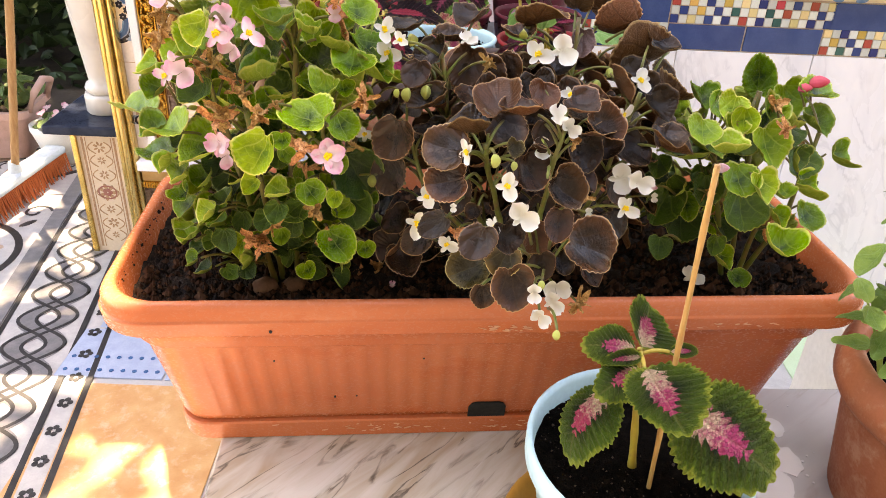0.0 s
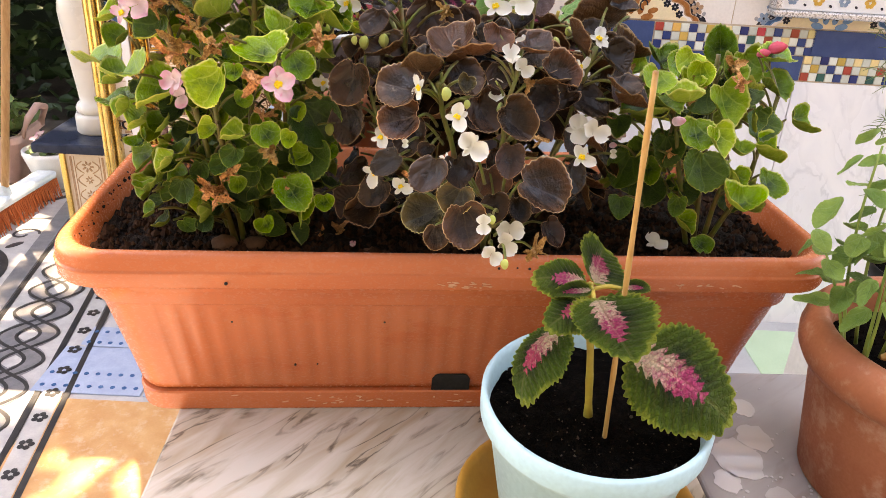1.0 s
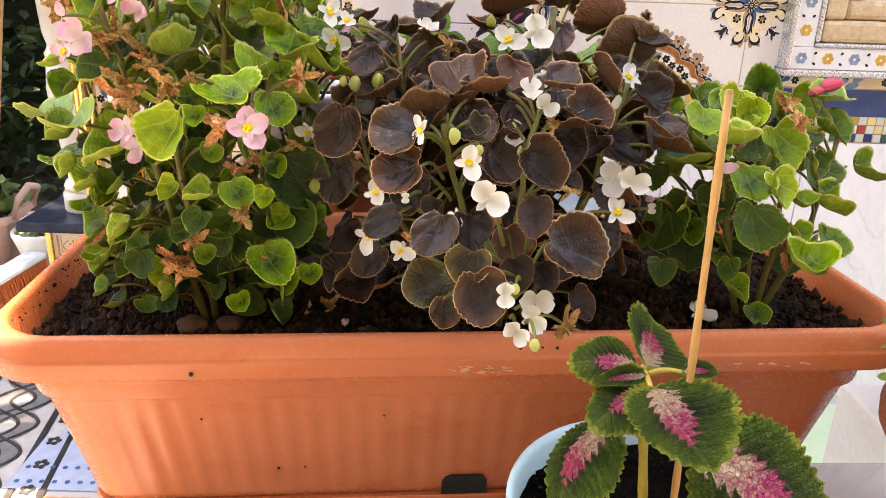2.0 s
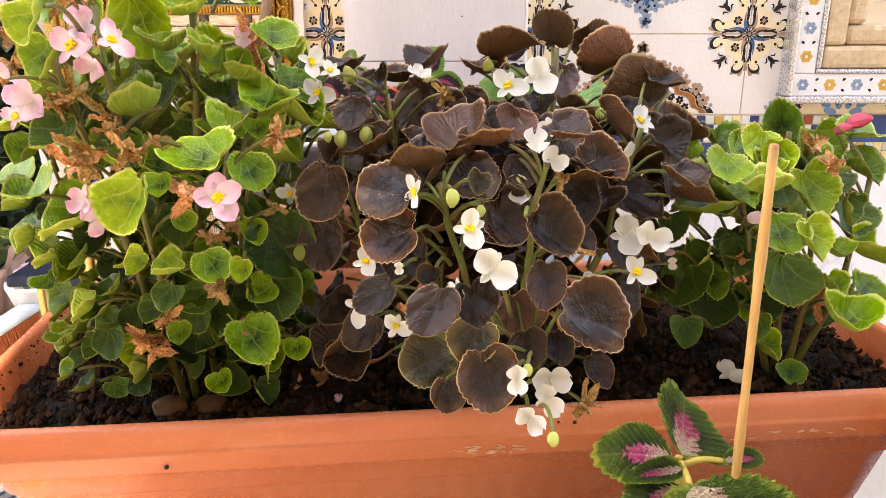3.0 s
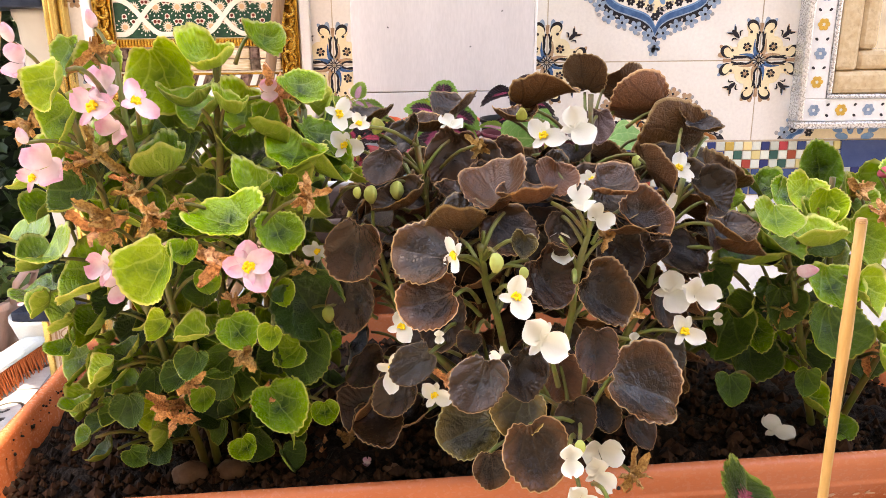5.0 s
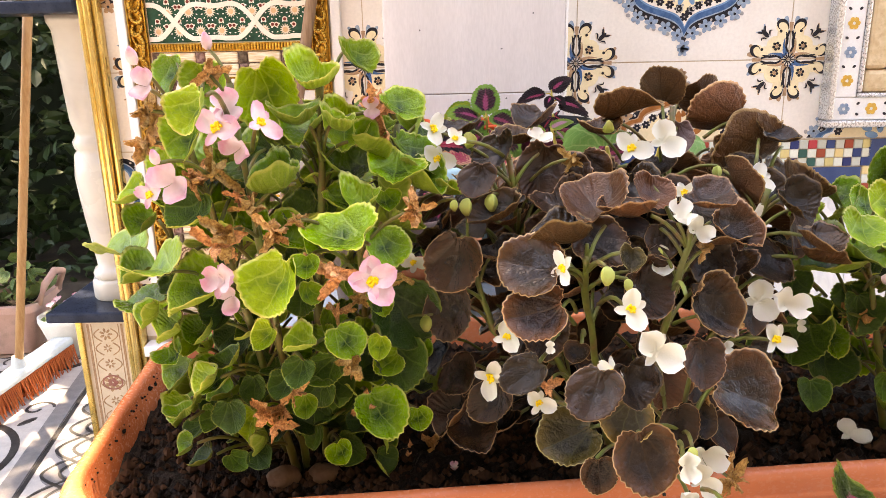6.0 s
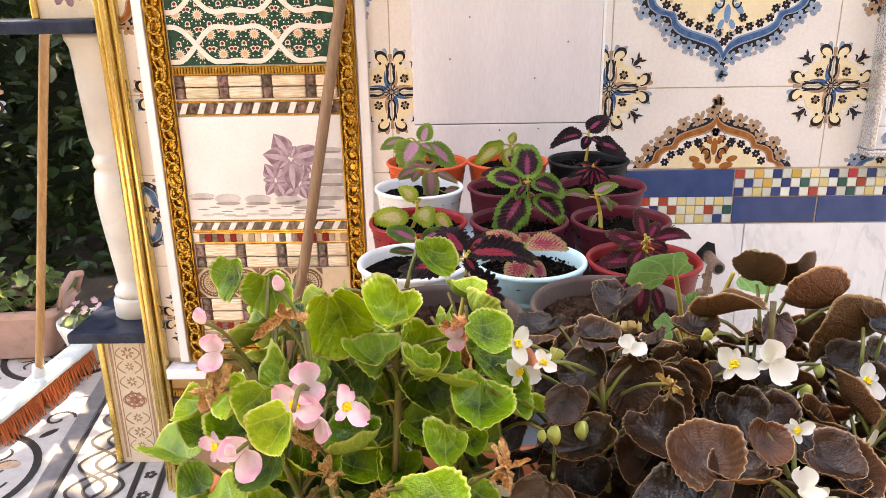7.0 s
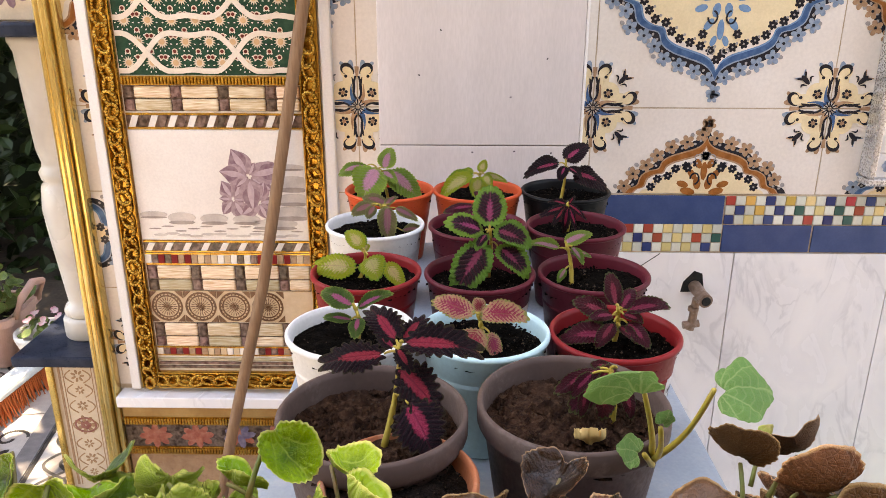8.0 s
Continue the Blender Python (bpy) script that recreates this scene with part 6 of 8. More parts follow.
# ---- the long planter ----
PLANTER_TURN = 5.0
planter = thing("planter_box", "long terracotta-orange plastic planter box with fluted sides", "planter", P(0.015, 0.455, 0.0, 0, 0, PLANTER_TURN))
bm = bmesh.new()
FL = 0.0014
RINGS = ((0.277, 0.074, 0.022, 0), (0.284, 0.080, 0.024, 0), (0.2855, 0.0825, 0.030, FL), (0.290, 0.088, 0.055, FL), (0.297, 0.0995, 0.095, FL), (0.302, 0.1085, 0.125, FL), (0.3035, 0.111, 0.1305, 0.0002), (0.3038, 0.1112, 0.1315, 0), (0.3066, 0.1135, 0.1322, 0), (0.307, 0.114, 0.1335, 0), (0.3095, 0.117, 0.158, 0), (0.3195, 0.134, 0.1595, 0), (0.3215, 0.137, 0.1603, 0), (0.3222, 0.1377, 0.162, 0),
         (0.3232, 0.1387, 0.173, 0), (0.3233, 0.1388, 0.1745, 0), (0.3222, 0.1377, 0.1752, 0), (0.3222, 0.1375, 0.1765, 0), (0.3212, 0.1368, 0.1845, 0), (0.3192, 0.135, 0.1885, 0), (0.3165, 0.1325, 0.1902, 0), (0.3135, 0.1295, 0.1902, 0), (0.3115, 0.1275, 0.1888, 0), (0.3105, 0.1265, 0.186, 0), (0.300, 0.114, 0.14, 0))
add_loft(bm, [rounded(hx + 0.003, hy, 0.03 + 0.10 * max(0, min(z, 0.15) - 0.02), z, flute=f) for hx, hy, z, f in RINGS], cap0=True)
part("body", bm, TERRA, planter, smooth=True)
tray = bmesh.new()
add_loft(tray, [rounded(0.286, 0.0805, 0.028, 0.0), rounded(0.2875, 0.082, 0.03, 0.0015), rounded(0.2885, 0.0832, 0.03, 0.0195), rounded(0.2875, 0.0822, 0.03, 0.0212), rounded(0.279, 0.077, 0.03, 0.0215)], cap0=True, cap1=True)
part("water_tray", tray, TERRA, planter, "terracotta-orange clip-on water tray", smooth=False)
# notch not cut in: a dark plate stands for its inner shade
bm = bmesh.new()
add_poly(bm, [(-0.018, 0), (0.018, 0), (0.018, 0.014), (0.015, 0.0195), (0.011, 0.021), (-0.011, 0.021), (-0.015, 0.0195), (-0.018, 0.014)], 0.0016)
part("overflow_notch", bm, HOLE_SHADE_DIRT, planter, "dark plate for the shade in an overflow notch", at=P(0.004, -0.0815, 0.0225, 12.5, 0, 0))
# pale scuffs on the band and the tray
SCUFF = material("pale scuff", (0.66, 0.38, 0.24), (0.6, 0.3, 0.17), 90, 0.6)
scf = random.Random(61)
bm = bmesh.new()
for k in range(46):
    x = scf.choice((scf.uniform(-0.13, -0.08), scf.uniform(0.0, 0.06), scf.uniform(-0.2, 0.2), scf.uniform(0.15, 0.28)))
    z = scf.choice((0.012, 0.015, 0.018)) + scf.uniform(-0.002, 0.002)
    add_poly(bm, disc(x, z, scf.uniform(0.0008, 0.004), scf.uniform(0.0003, 0.0008), 7, scf.uniform(-0.3, 0.3)), 0.0004)
tagged(part("scuff", bm, SCUFF, planter, at=P(0, -0.0830, -0.003)), kind="stuff")
bm = bmesh.new()
for k in range(40):
    add_poly(bm, disc(scf.choice((scf.uniform(-0.02, 0.03), scf.uniform(0.13, 0.24))), 0.166 + scf.uniform(-0.002, 0.003), scf.uniform(0.0008, 0.004), scf.uniform(0.0003, 0.0007), 7, scf.uniform(-0.3, 0.3)), 0.0004)
tagged(part("scuff", bm, SCUFF, planter, at=P(0, -0.1386, 0)), kind="stuff")


def in_planter(x, y):
    return min(0.3065 - abs(x), 0.1215 - abs(y))


part("soil", soil_bed(in_planter, 0.166, 3.0, grain=0.007, step=0.004), SOIL, planter, "wet dark crumbly potting soil", smooth=True)
tagged(part("soil_grit", crumbs(in_planter, 0.171, 8, 4200, (0.001, 0.0034)), SOIL, planter), kind="stuff")
tagged(part("soil_grit", crumbs(in_planter, 0.173, 18, 4600, (0.0007, 0.0038)), material("brown soil clod", (0.014, 0.007, 0.004), (0.06, 0.03, 0.017), 90, 0.95, bump=0.8, fine=300, spec=0.04), planter), kind="stuff")
# soil splashes left on the rim's inner side
bm = bmesh.new()
sp = random.Random(12)
for k in range(120):
    x = sp.uniform(-0.29, 0.29)
    bmesh.ops.create_icosphere(bm, subdivisions=1, radius=sp.uniform(0.0003, 0.001) * (1 if k % 9 else 2.2), matrix=Matrix.Translation((-0.3115, sp.uniform(-0.105, 0.105), sp.uniform(0.176, 0.186)) if k % 2 else (x, -0.125, sp.uniform(0.18, 0.187))))
tagged(part("soil_splash", bm, SOIL, planter), kind="stuff")
bm = bmesh.new()
for x, y, z, r in ((-0.185, -0.1389, 0.166, 0.0016), (0.03, -0.1368, 0.181, 0.0014), (0.045, -0.1366, 0.1815, 0.0012), (0.055, -0.1368, 0.181, 0.0015), (-0.06, -0.104, 0.11, 0.0011), (-0.14, -0.0885, 0.055, 0.0013), (-0.12, -0.089, 0.056, 0.001), (-0.19, -0.1045, 0.11, 0.001)):
    bmesh.ops.create_icosphere(bm, subdivisions=1, radius=r, matrix=Matrix.Translation((x, y, z)))
tagged(part("dirt_splash", bm, HOLE_SHADE_DIRT, planter), kind="stuff")

# pebbles, dry petals and leaves lying on the soil
PEBBLE = material("brown pebble", (0.085, 0.042, 0.021), (0.13, 0.068, 0.036), 60, 0.9, bump=0.6, fine=300)
def pebble(x, y, z, rx, ry, rz, seed):
    bm = bmesh.new()
    bmesh.ops.create_icosphere(bm, subdivisions=3, radius=1)
    for v in bm.verts:
        v.co *= 1 + 0.22 * noise.noise(v.co * 1.6 + Vector((seed, 0, 0)))
        v.co = Vector((v.co.x * rx, v.co.y * ry, v.co.z * rz))
    o = part("pebble", bm, PEBBLE, at=P(x, y, z, 0, 0, 20), smooth=True)
    tagged(o, "rounded earthy brown pebble lying in the soil", "pebble", "pebbles on the soil")
pebble(-0.172, 0.352, 0.176, 0.011, 0.008, 0.007, 1)
pebble(-0.148, 0.360, 0.173, 0.011, 0.009, 0.006, 2)
pebble(-0.05, 0.36, 0.171, 0.006, 0.005, 0.004, 3)
def fallen(name, label, cat, x, y, z, r, tilt, spin, mesh):
    t = new(name, mesh)
    t.matrix_basis = P(x, y, z) @ (aim(-90, tilt, spin) @ Matrix.Diagonal((r, r, r))).to_4x4()
    tagged(t, label, cat)
fallen("dried_petal", "crumpled tan dried petal on dark soil", "petal", -0.081, 0.385, 0.177, 0.010, 70, 30, DRY[0])
fallen("dried_petal", "crumpled tan dried petal on dark soil", "petal", -0.094, 0.38, 0.176, 0.006, 60, 200, DRY[1])
fallen("fallen_flower", "white begonia petals fallen on the soil", "flower", 0.197, 0.385, 0.179, 0.012, 65, 20, WHITE_FLOWERS[1])
fallen("fallen_petal", "small pink petal fallen on the soil", "petal", -0.065, 0.36, 0.175, 0.004, 80, 0, PINK_FLOWERS[3])
fallen("fallen_leaf", "green begonia leaf fallen on the soil", "leaf", 0.238, 0.385, 0.181, 0.011, 60, 40, LEAF["G0"][0])

# ---- begonias ----
def blooms(plant, base, ends, meshes, rows_, stalk=0.0011):
    """Flowers by place, size, the way they face, swing and shape; the round two-petalled ones hide their stamens."""
    for x, y, z, r, az, el, spin, kind in rows_:
        p = Vector((x, y - 6, z)) / 1000
        set_flower(plant, base, meshes[kind], p, 1.2 * r / 1000, az, el, spin, stamens=kind in (0, 2))
        ends.append((p + Vector((0, 0.004, -0.002)), stalk))


def withered(plant, base, ends, rows_):
    for i, (x, y, z, r) in enumerate(rows_):
        p = Vector((x, y, z)) / 1000
        set_flower(plant, base, DRY[i % 3], p, 1.12 * r / 1000, -90 + 25 * (i % 5 - 2), 30 * (i % 3) - 20, 70 * i, "withered_flower", False)
        ends.append((p, 0.0010))


def buds(plant, base, ends, mesh, rows_, el=-72):
    for x, y, z, r in rows_:
        p = Vector((x, y, z)) / 1000
        set_flower(plant, base, mesh, p, r / 1000, -90, el if z < 365 else 60, x, "bud", False)
        ends.append((p, 0.0010))


GREEN_A = [(-117, 294, 346, 19.1, -95, 64, -110, "G0"), (-146, 278, 329, 15.9, -112, 24, -20, "L0"), (-99, 313, 336, 12.7, -65, 41, 20, "G0"), (-93, 345, 287, 20.6, -75, 24, 20, "D0"), (-121, 307, 286, 11.2, -85, 45, 40, "G0"),
     (-106, 320, 237, 15.4, -80, 48, 40, "G0"), (-205, 349, 245, 14, -105, 58, -20, "G1"), (-230, 362, 244, 13.7, -130, 41, -30, "G0"), (-239, 398, 208, 13.6, -120, 85, -60, "L0"), (-222, 339, 281, 12.7, -130, 45, -40, "G1"),
     (-204, 333, 281, 11.3, -110, 54, 0, "G2"), (-202, 330, 305, 18.4, -110, 61, -50, "G0"), (-243, 354, 290, 15.4, -140, 74, -80, "G3")]
GREEN_B = [(-224, 332, 320, 15.3, -140, 61, -70, "L3"), (-270, 388, 313, 17.3, -130, 77, -90, "L3"), (-246, 376, 333, 10.7, -120, 54, -30, "G1"), (-196, 315, 354, 14.3, -100, 50, -30, "D1"), (-152, 313, 367, 15.2, -95, 72, -40, "G2"),
     (-120, 357, 368, 16.9, -85, 64, 10, "G1"), (-81, 369, 355, 17.5, -85, 77, 40, "G1"), (-99, 334, 355, 8.4, -80, 48, 0, "G1"), (-111, 325, 356, 12.3, -90, 72, 0, "L1"), (-135, 348, 416, 16, -90, 72, -20, "L2"),
     (-163, 360, 412, 18.9, -90, 5, 10, "L0"), (-145, 339, 397, 15.2, -100, 82, -110, "L1"), (-122, 334, 394, 10.5, -80, 82, 40, "L2")]
GREEN_C = [(-92, 356, 402, 13.4, -55, 54, 40, "G0"), (-103, 370, 388, 10.2, -80, 68, 0, "L1"), (-195, 363, 264, 13.6, -100, 41, 0, "D0"), (-145, 309, 282, 9.5, -90, 82, -60, "L1"), (-148, 323, 240, 8.2, -90, 45, 0, "L1"),
     (-188, 349, 216, 8.8, -110, 21, -10, "L3"), (-147, 310, 267, 9.6, -90, 48, 0, "D0"), (-97, 340, 258, 16.2, -75, 32, 20, "D0"), (-85, 362, 258, 8.2, -65, 41, 0, "G0"), (-102, 295, 288, 6.8, -80, 34, 0, "L1"),
     (-87, 381, 372, 13.8, -40, 45, 30, "G3"), (-169, 255, 413, 10.6, -120, 28, -20, "L0"), (-201, 380, 417, 14.6, -100, 15, 10, "L0")]
GREEN_D = [(-189, 302, 394, 12.3, -110, 28, 0, "G0"), (-132, 275, 338, 7.3, -90, 34, 0, "G1"), (-194, 338, 292, 12, -100, 48, 0, "D1"), (-142, 380, 346, 13.3, -90, 34, 0, "D0"), (-153, 360, 295, 13.2, -90, 34, 0, "D0"),
     (-224, 390, 421, 13, -120, 21, 0, "G0"), (-66, 370, 351, 8.5, -60, 81, 60, "L1"), (-116, 360, 301, 11.2, -70, 48, 0, "D1"), (-247, 360, 305, 13.1, -130, 68, -60, "G1"), (-246, 370, 353, 12.3, -130, 48, -30, "L1"),
     (-119, 400, 426, 13.2, -70, 48, 20, "L1"), (-156, 311, 258, 9.1, -100, 48, 0, "D1"), (-188, 350, 301, 11.6, -100, 34, 0, "D0")]
GREEN_E = [(-154, 360, 373, 10.7, -100, 34, 0, "D0"), (-107, 340, 295, 9.5, -70, 48, 20, "L1"), (-140, 330, 247, 9.6, -90, 21, 0, "D0")]
G_BASE = (-0.155, 0.385, 0.168)
g_trunks = [[(-0.160, 0.375, 0.165), (-0.165, 0.35, 0.26), (-0.165, 0.32, 0.34), (-0.175, 0.325, 0.42)], [(-0.150, 0.38, 0.165), (-0.145, 0.36, 0.28), (-0.135, 0.35, 0.36), (-0.135, 0.36, 0.43)], [(-0.175, 0.39, 0.165), (-0.20, 0.375, 0.25), (-0.225, 0.36, 0.31)],
            [(-0.135, 0.38, 0.165), (-0.120, 0.365, 0.24), (-0.112, 0.335, 0.31), (-0.112, 0.31, 0.335)], [(-0.140, 0.395, 0.165), (-0.105, 0.39, 0.28), (-0.095, 0.385, 0.39)], [(-0.165, 0.37, 0.165), (-0.185, 0.345, 0.30), (-0.2, 0.325, 0.40)]]
green, gb, g_ends = begonia("leafy green begonia with pale pink flowers and withered brown blooms", G_BASE, GREEN_A + GREEN_B + GREEN_C + GREEN_D + GREEN_E,
                            ((DEEP_SHADE_SET, 60, [(-0.235, -0.085, 0.34, 0.43, 0.2, 0.31)], (0.009, 0.014), 0.013), (DEEP_SHADE_SET, 46, [(-0.215, -0.105, 0.335, 0.40, 0.19, 0.26)], (0.007, 0.0125), 0.011), (DEEP_SHADE_SET, 44, [(-0.225, -0.08, 0.36, 0.45, 0.29, 0.39)], (0.011, 0.017), 0.016), (DEEP_SHADE_SET, 30, [(-0.22, -0.07, 0.40, 0.47, 0.19, 0.36)], (0.012, 0.018), 0.016), (GREEN_SET, 40, [(-0.22, -0.085, 0.345, 0.45, 0.32, 0.392)], (0.013, 0.0185), 0.017, (40, 80)), (LIME_SET, 44, [(-0.235, -0.085, 0.325, 0.40, 0.195, 0.31)], (0.008, 0.0125), 0.011, (25, 80))), 100)
blooms(green, gb, g_ends, PINK_FLOWERS, ((-172, 298, 401, 11, -100, 20, 75, 0), (-151, 290, 404, 9.2, -35, 20, 20, 0), (-100, 264, 336, 10.6, -80, 18, 20, 0), (-180, 308, 322, 10.4, -120, 20, 90, 1), (-198, 304, 375, 9.3, -90, 10, 40, 3), (-217, 322, 365, 8.6, -110, 15, 70, 2),
     (-207, 310, 420, 6.9, -100, 20, 0, 3), (-107, 360, 402, 5.5, -80, 20, 0, 3)))
# fuller rings of petals on the open blossoms
set_flower(green, gb, PINK_FLOWERS[0], (-0.1, 0.2572, 0.336), 0.0118, -80, 22, 100, stamens=True)
set_flower(green, gb, PINK_FLOWERS[3], (-0.168, 0.297, 0.408), 0.0095, -80, 30, 10, stamens=False)
set_flower(green, gb, PINK_FLOWERS[3], (-0.163, 0.296, 0.392), 0.0085, -110, 0, 60, stamens=False)
set_flower(green, gb, PINK_FLOWERS[3], (-0.178, 0.308, 0.313), 0.0085, -100, 0, 20, stamens=False)
withered(green, gb, g_ends, ((-218, 323, 391, 9.6), (-178, 287, 347, 9.1), (-172, 289, 351, 8), (-147, 280, 354, 8.3), (-117, 272, 335, 8.8), (-104, 359, 402, 9.2),
     (-83, 313, 355, 7.9), (-115, 323, 239, 6.3), (-117, 298, 277, 6.4), (-163, 302, 361, 7.1), (-139, 292, 357, 4.8), (-180, 308, 377, 7.2),
     (-194, 321, 373, 6.8), (-109, 377, 375, 7.2), (-186, 330, 424, 7.3), (-154, 320, 251, 6.9), (-168, 330, 226, 7.8), (-172, 330, 233, 7.1),
     (-115, 330, 303, 6.1), (-92, 340, 310, 5), (-129, 330, 295, 5.6), (-215, 320, 407, 7.2), (-167, 340, 228, 7.3), (-209, 330, 405, 5.1),
     (-173, 320, 363, 5.7), (-194, 310, 372, 6.1)))
buds(green, gb, g_ends, BUDS[1], ((-186, 335, 436, 6), (-196, 275, 388, 5), (-215, 312, 430, 6)))
buds(green, gb, g_ends, BUDS[2], ((-79, 336, 289, 5.7), (-62, 350, 352, 4)))
stalks(green, STEM_GREEN, gb, g_trunks, g_ends, 0.0023)

DARK_A = [(-24, 293, 330, 17.6, -110, 41, -100, "B0"), (-9, 301, 340, 16.7, -100, 82, -80, "K1"), (-22, 284, 310, 16.4, -110, 34, -60, "B0"), (10, 320, 353, 18.5, -100, 58, -150, "R1"), (25, 311, 351, 16.1, -85, 80, -90, "K1"),
     (20, 279, 337, 6.8, -90, 54, 0, "O1"), (33, 304, 313, 16.6, -65, 28, 25, "K1"), (49, 258, 320, 15.7, -60, 37, 50, "B1"), (99, 371, 289, 15.6, -80, 41, 20, "B0"), (76, 275, 268, 21, -68, 37, 70, "B0"),
     (-2, 244, 287, 13, -100, 34, -20, "K0"), (16, 252, 286, 11.8, -85, 45, 10, "K1"), (17, 261, 264, 12.5, -95, 32, -20, "O0")]
DARK_B = [(-4, 290, 238, 15.8, -110, 32, -70, "O0"), (24, 250, 250, 16.2, -92, 24, 20, "B0"), (64, 299, 241, 9.9, -80, 48, 0, "B1"), (5, 260, 236, 9.8, -95, 12, 10, "B0"), (42, 294, 265, 13.3, -80, 8, 5, "R0"),
     (-4, 277, 291, 6.8, -110, 48, 0, "B1"), (-17, 294, 296, 13, -100, 34, 0, "K0"), (66, 313, 355, 14.8, -90, 82, 60, "K1"), (87, 336, 334, 15.9, -60, 50, 30, "B1"), (85, 334, 328, 14, -80, 112, 0, "B0"),
     (78, 337, 315, 14.3, -85, 41, 0, "K0"), (59, 393, 358, 13.6, -95, 68, -40, "K1"), (141, 379, 324, 15.9, -45, 18, 5, "M0")]
DARK_C = [(117, 359, 309, 17, -70, 61, 30, "K0"), (-11, 379, 363, 15.8, -90, 21, 0, "K0"), (-36, 374, 373, 14.6, -120, 32, -10, "K1"), (-26, 407, 374, 13.2, -50, 100, 30, "B1"), (-58, 407, 381, 13.8, -90, 82, -60, "K1"),
     (-8, 443, 381, 15.6, -100, 82, -20, "K1"), (28, 406, 380, 14.5, -90, 82, 30, "B1"), (45, 405, 392, 19.1, -60, 120, -130, "R0"), (74, 440, 403, 15.6, -120, 150, 190, "R0"), (105, 454, 396, 14.6, -80, 150, 150, "R0"),
     (113, 439, 382, 22, -90, 140, 100, "B1"), (138, 440, 357, 28, -75, 146, 75, "R0"), (147, 430, 370, 15.3, -60, 74, 60, "K1")]
DARK_D = [(81, 420, 374, 10.7, -90, 34, 0, "M0"), (134, 412, 338, 16.5, -60, 48, 30, "B1"), (123, 422, 345, 15.3, -70, 77, 40, "K1"), (-62, 331, 323, 17.6, -115, 12, 0, "K0"), (-66, 340, 291, 15.2, -110, 15, 10, "K0"),
     (-49, 361, 361, 11.4, -100, 34, 0, "K0"), (51, 261, 293, 10.9, -80, 34, 0, "K0"), (108, 339, 256, 13, -70, 28, 30, "K0"), (-30, 271, 283, 10.8, -110, 34, -30, "K0"), (41, 328, 358, 12.4, -85, 48, 0, "R1"),
     (18, 383, 362, 13.3, -95, 21, 20, "B0"), (43, 310, 338, 10.3, -80, 34, 0, "K0"), (106, 345, 284, 11.6, -70, 28, 0, "K0")]
DARK_E = [(155, 440, 340, 15.9, -50, 61, 60, "B1"), (-43, 330, 239, 12.9, -110, 28, -30, "K0"), (44, 267, 257, 10.9, -85, 21, 10, "K0"), (101, 360, 198, 12, -60, 34, 30, "K0")]
D_BASE = (0.045, 0.395, 0.168)
d_trunks = [[(0.04, 0.39, 0.165), (0.02, 0.35, 0.25), (0.005, 0.31, 0.31), (0.0, 0.29, 0.335)], [(0.05, 0.385, 0.165), (0.05, 0.34, 0.25), (0.05, 0.30, 0.32), (0.055, 0.305, 0.345)], [(0.055, 0.4, 0.165), (0.07, 0.40, 0.28), (0.075, 0.415, 0.395)],
            [(0.06, 0.39, 0.165), (0.1, 0.37, 0.27), (0.12, 0.37, 0.35)], [(0.035, 0.4, 0.165), (-0.02, 0.38, 0.29), (-0.03, 0.37, 0.37)], [(0.045, 0.38, 0.165), (0.045, 0.32, 0.215), (0.05, 0.27, 0.25)], [(0.04, 0.39, 0.165), (-0.04, 0.36, 0.27), (-0.055, 0.355, 0.32)]]
WHITE_A = ((-11, 287, 333, 8.9, -145, 8, 20, 2), (14, 258, 323, 8.6, -90, 20, 10, 0), (24, 250, 306, 9.5, -88, 18, 40, 1), (11, 267, 288, 9, -150, 0, 70, 2), (-37, 297, 294, 8, -110, 30, 30, 0), (-44, 326, 258, 10.7, -110, 8, -30, 2),
     (-22, 288, 262, 7.4, -80, 15, 60, 0), (34, 229, 263, 5.6, -90, 15, 0, 3), (55, 269, 243, 8.3, -85, 10, 90, 3), (53, 261, 235, 7.7, -90, 10, 20, 1), (43, 243, 236, 6.5, -95, 5, 50, 3), (107, 345, 293, 10.6, -95, 25, 0, 1))
WHITE_B = ((118, 336, 295, 8.8, -80, 20, 60, 3), (109, 323, 279, 10.2, -75, 15, 25, 2), (41, 383, 374, 10.6, -90, 25, 60, 0), (57, 376, 379, 10.7, -85, 25, 10, 1), (63, 349, 355, 7.4, -100, 30, 80, 2), (127, 408, 350, 9.9, -80, 38, 0, 0),
     (49, 308, 350, 7.3, -90, 60, 0, 3), (58, 311, 344, 6.3, -80, 20, 40, 3), (107, 365, 336, 9.1, -40, 10, 90, 2), (-12, 391, 379, 7.4, -90, 60, 30, 1), (-74, 381, 388, 9.8, -70, 25, -40, 2), (-72, 384, 370, 9.3, -75, 15, 60, 0))
WHITE_C = ((-61, 367, 384, 7, -100, 40, 20, 2), (-86, 358, 316, 7.8, -90, -15, 90, 0), (40, 315, 326, 7, -80, 30, 0, 3), (81, 316, 278, 3.3, -90, 20, 0, 3), (-19, 274, 299, 2.7, -90, 10, 0, 3), (142, 365, 270, 3.4, -90, 10, 0, 3))
WHITE_ROWS = (WHITE_A, WHITE_B, WHITE_C)
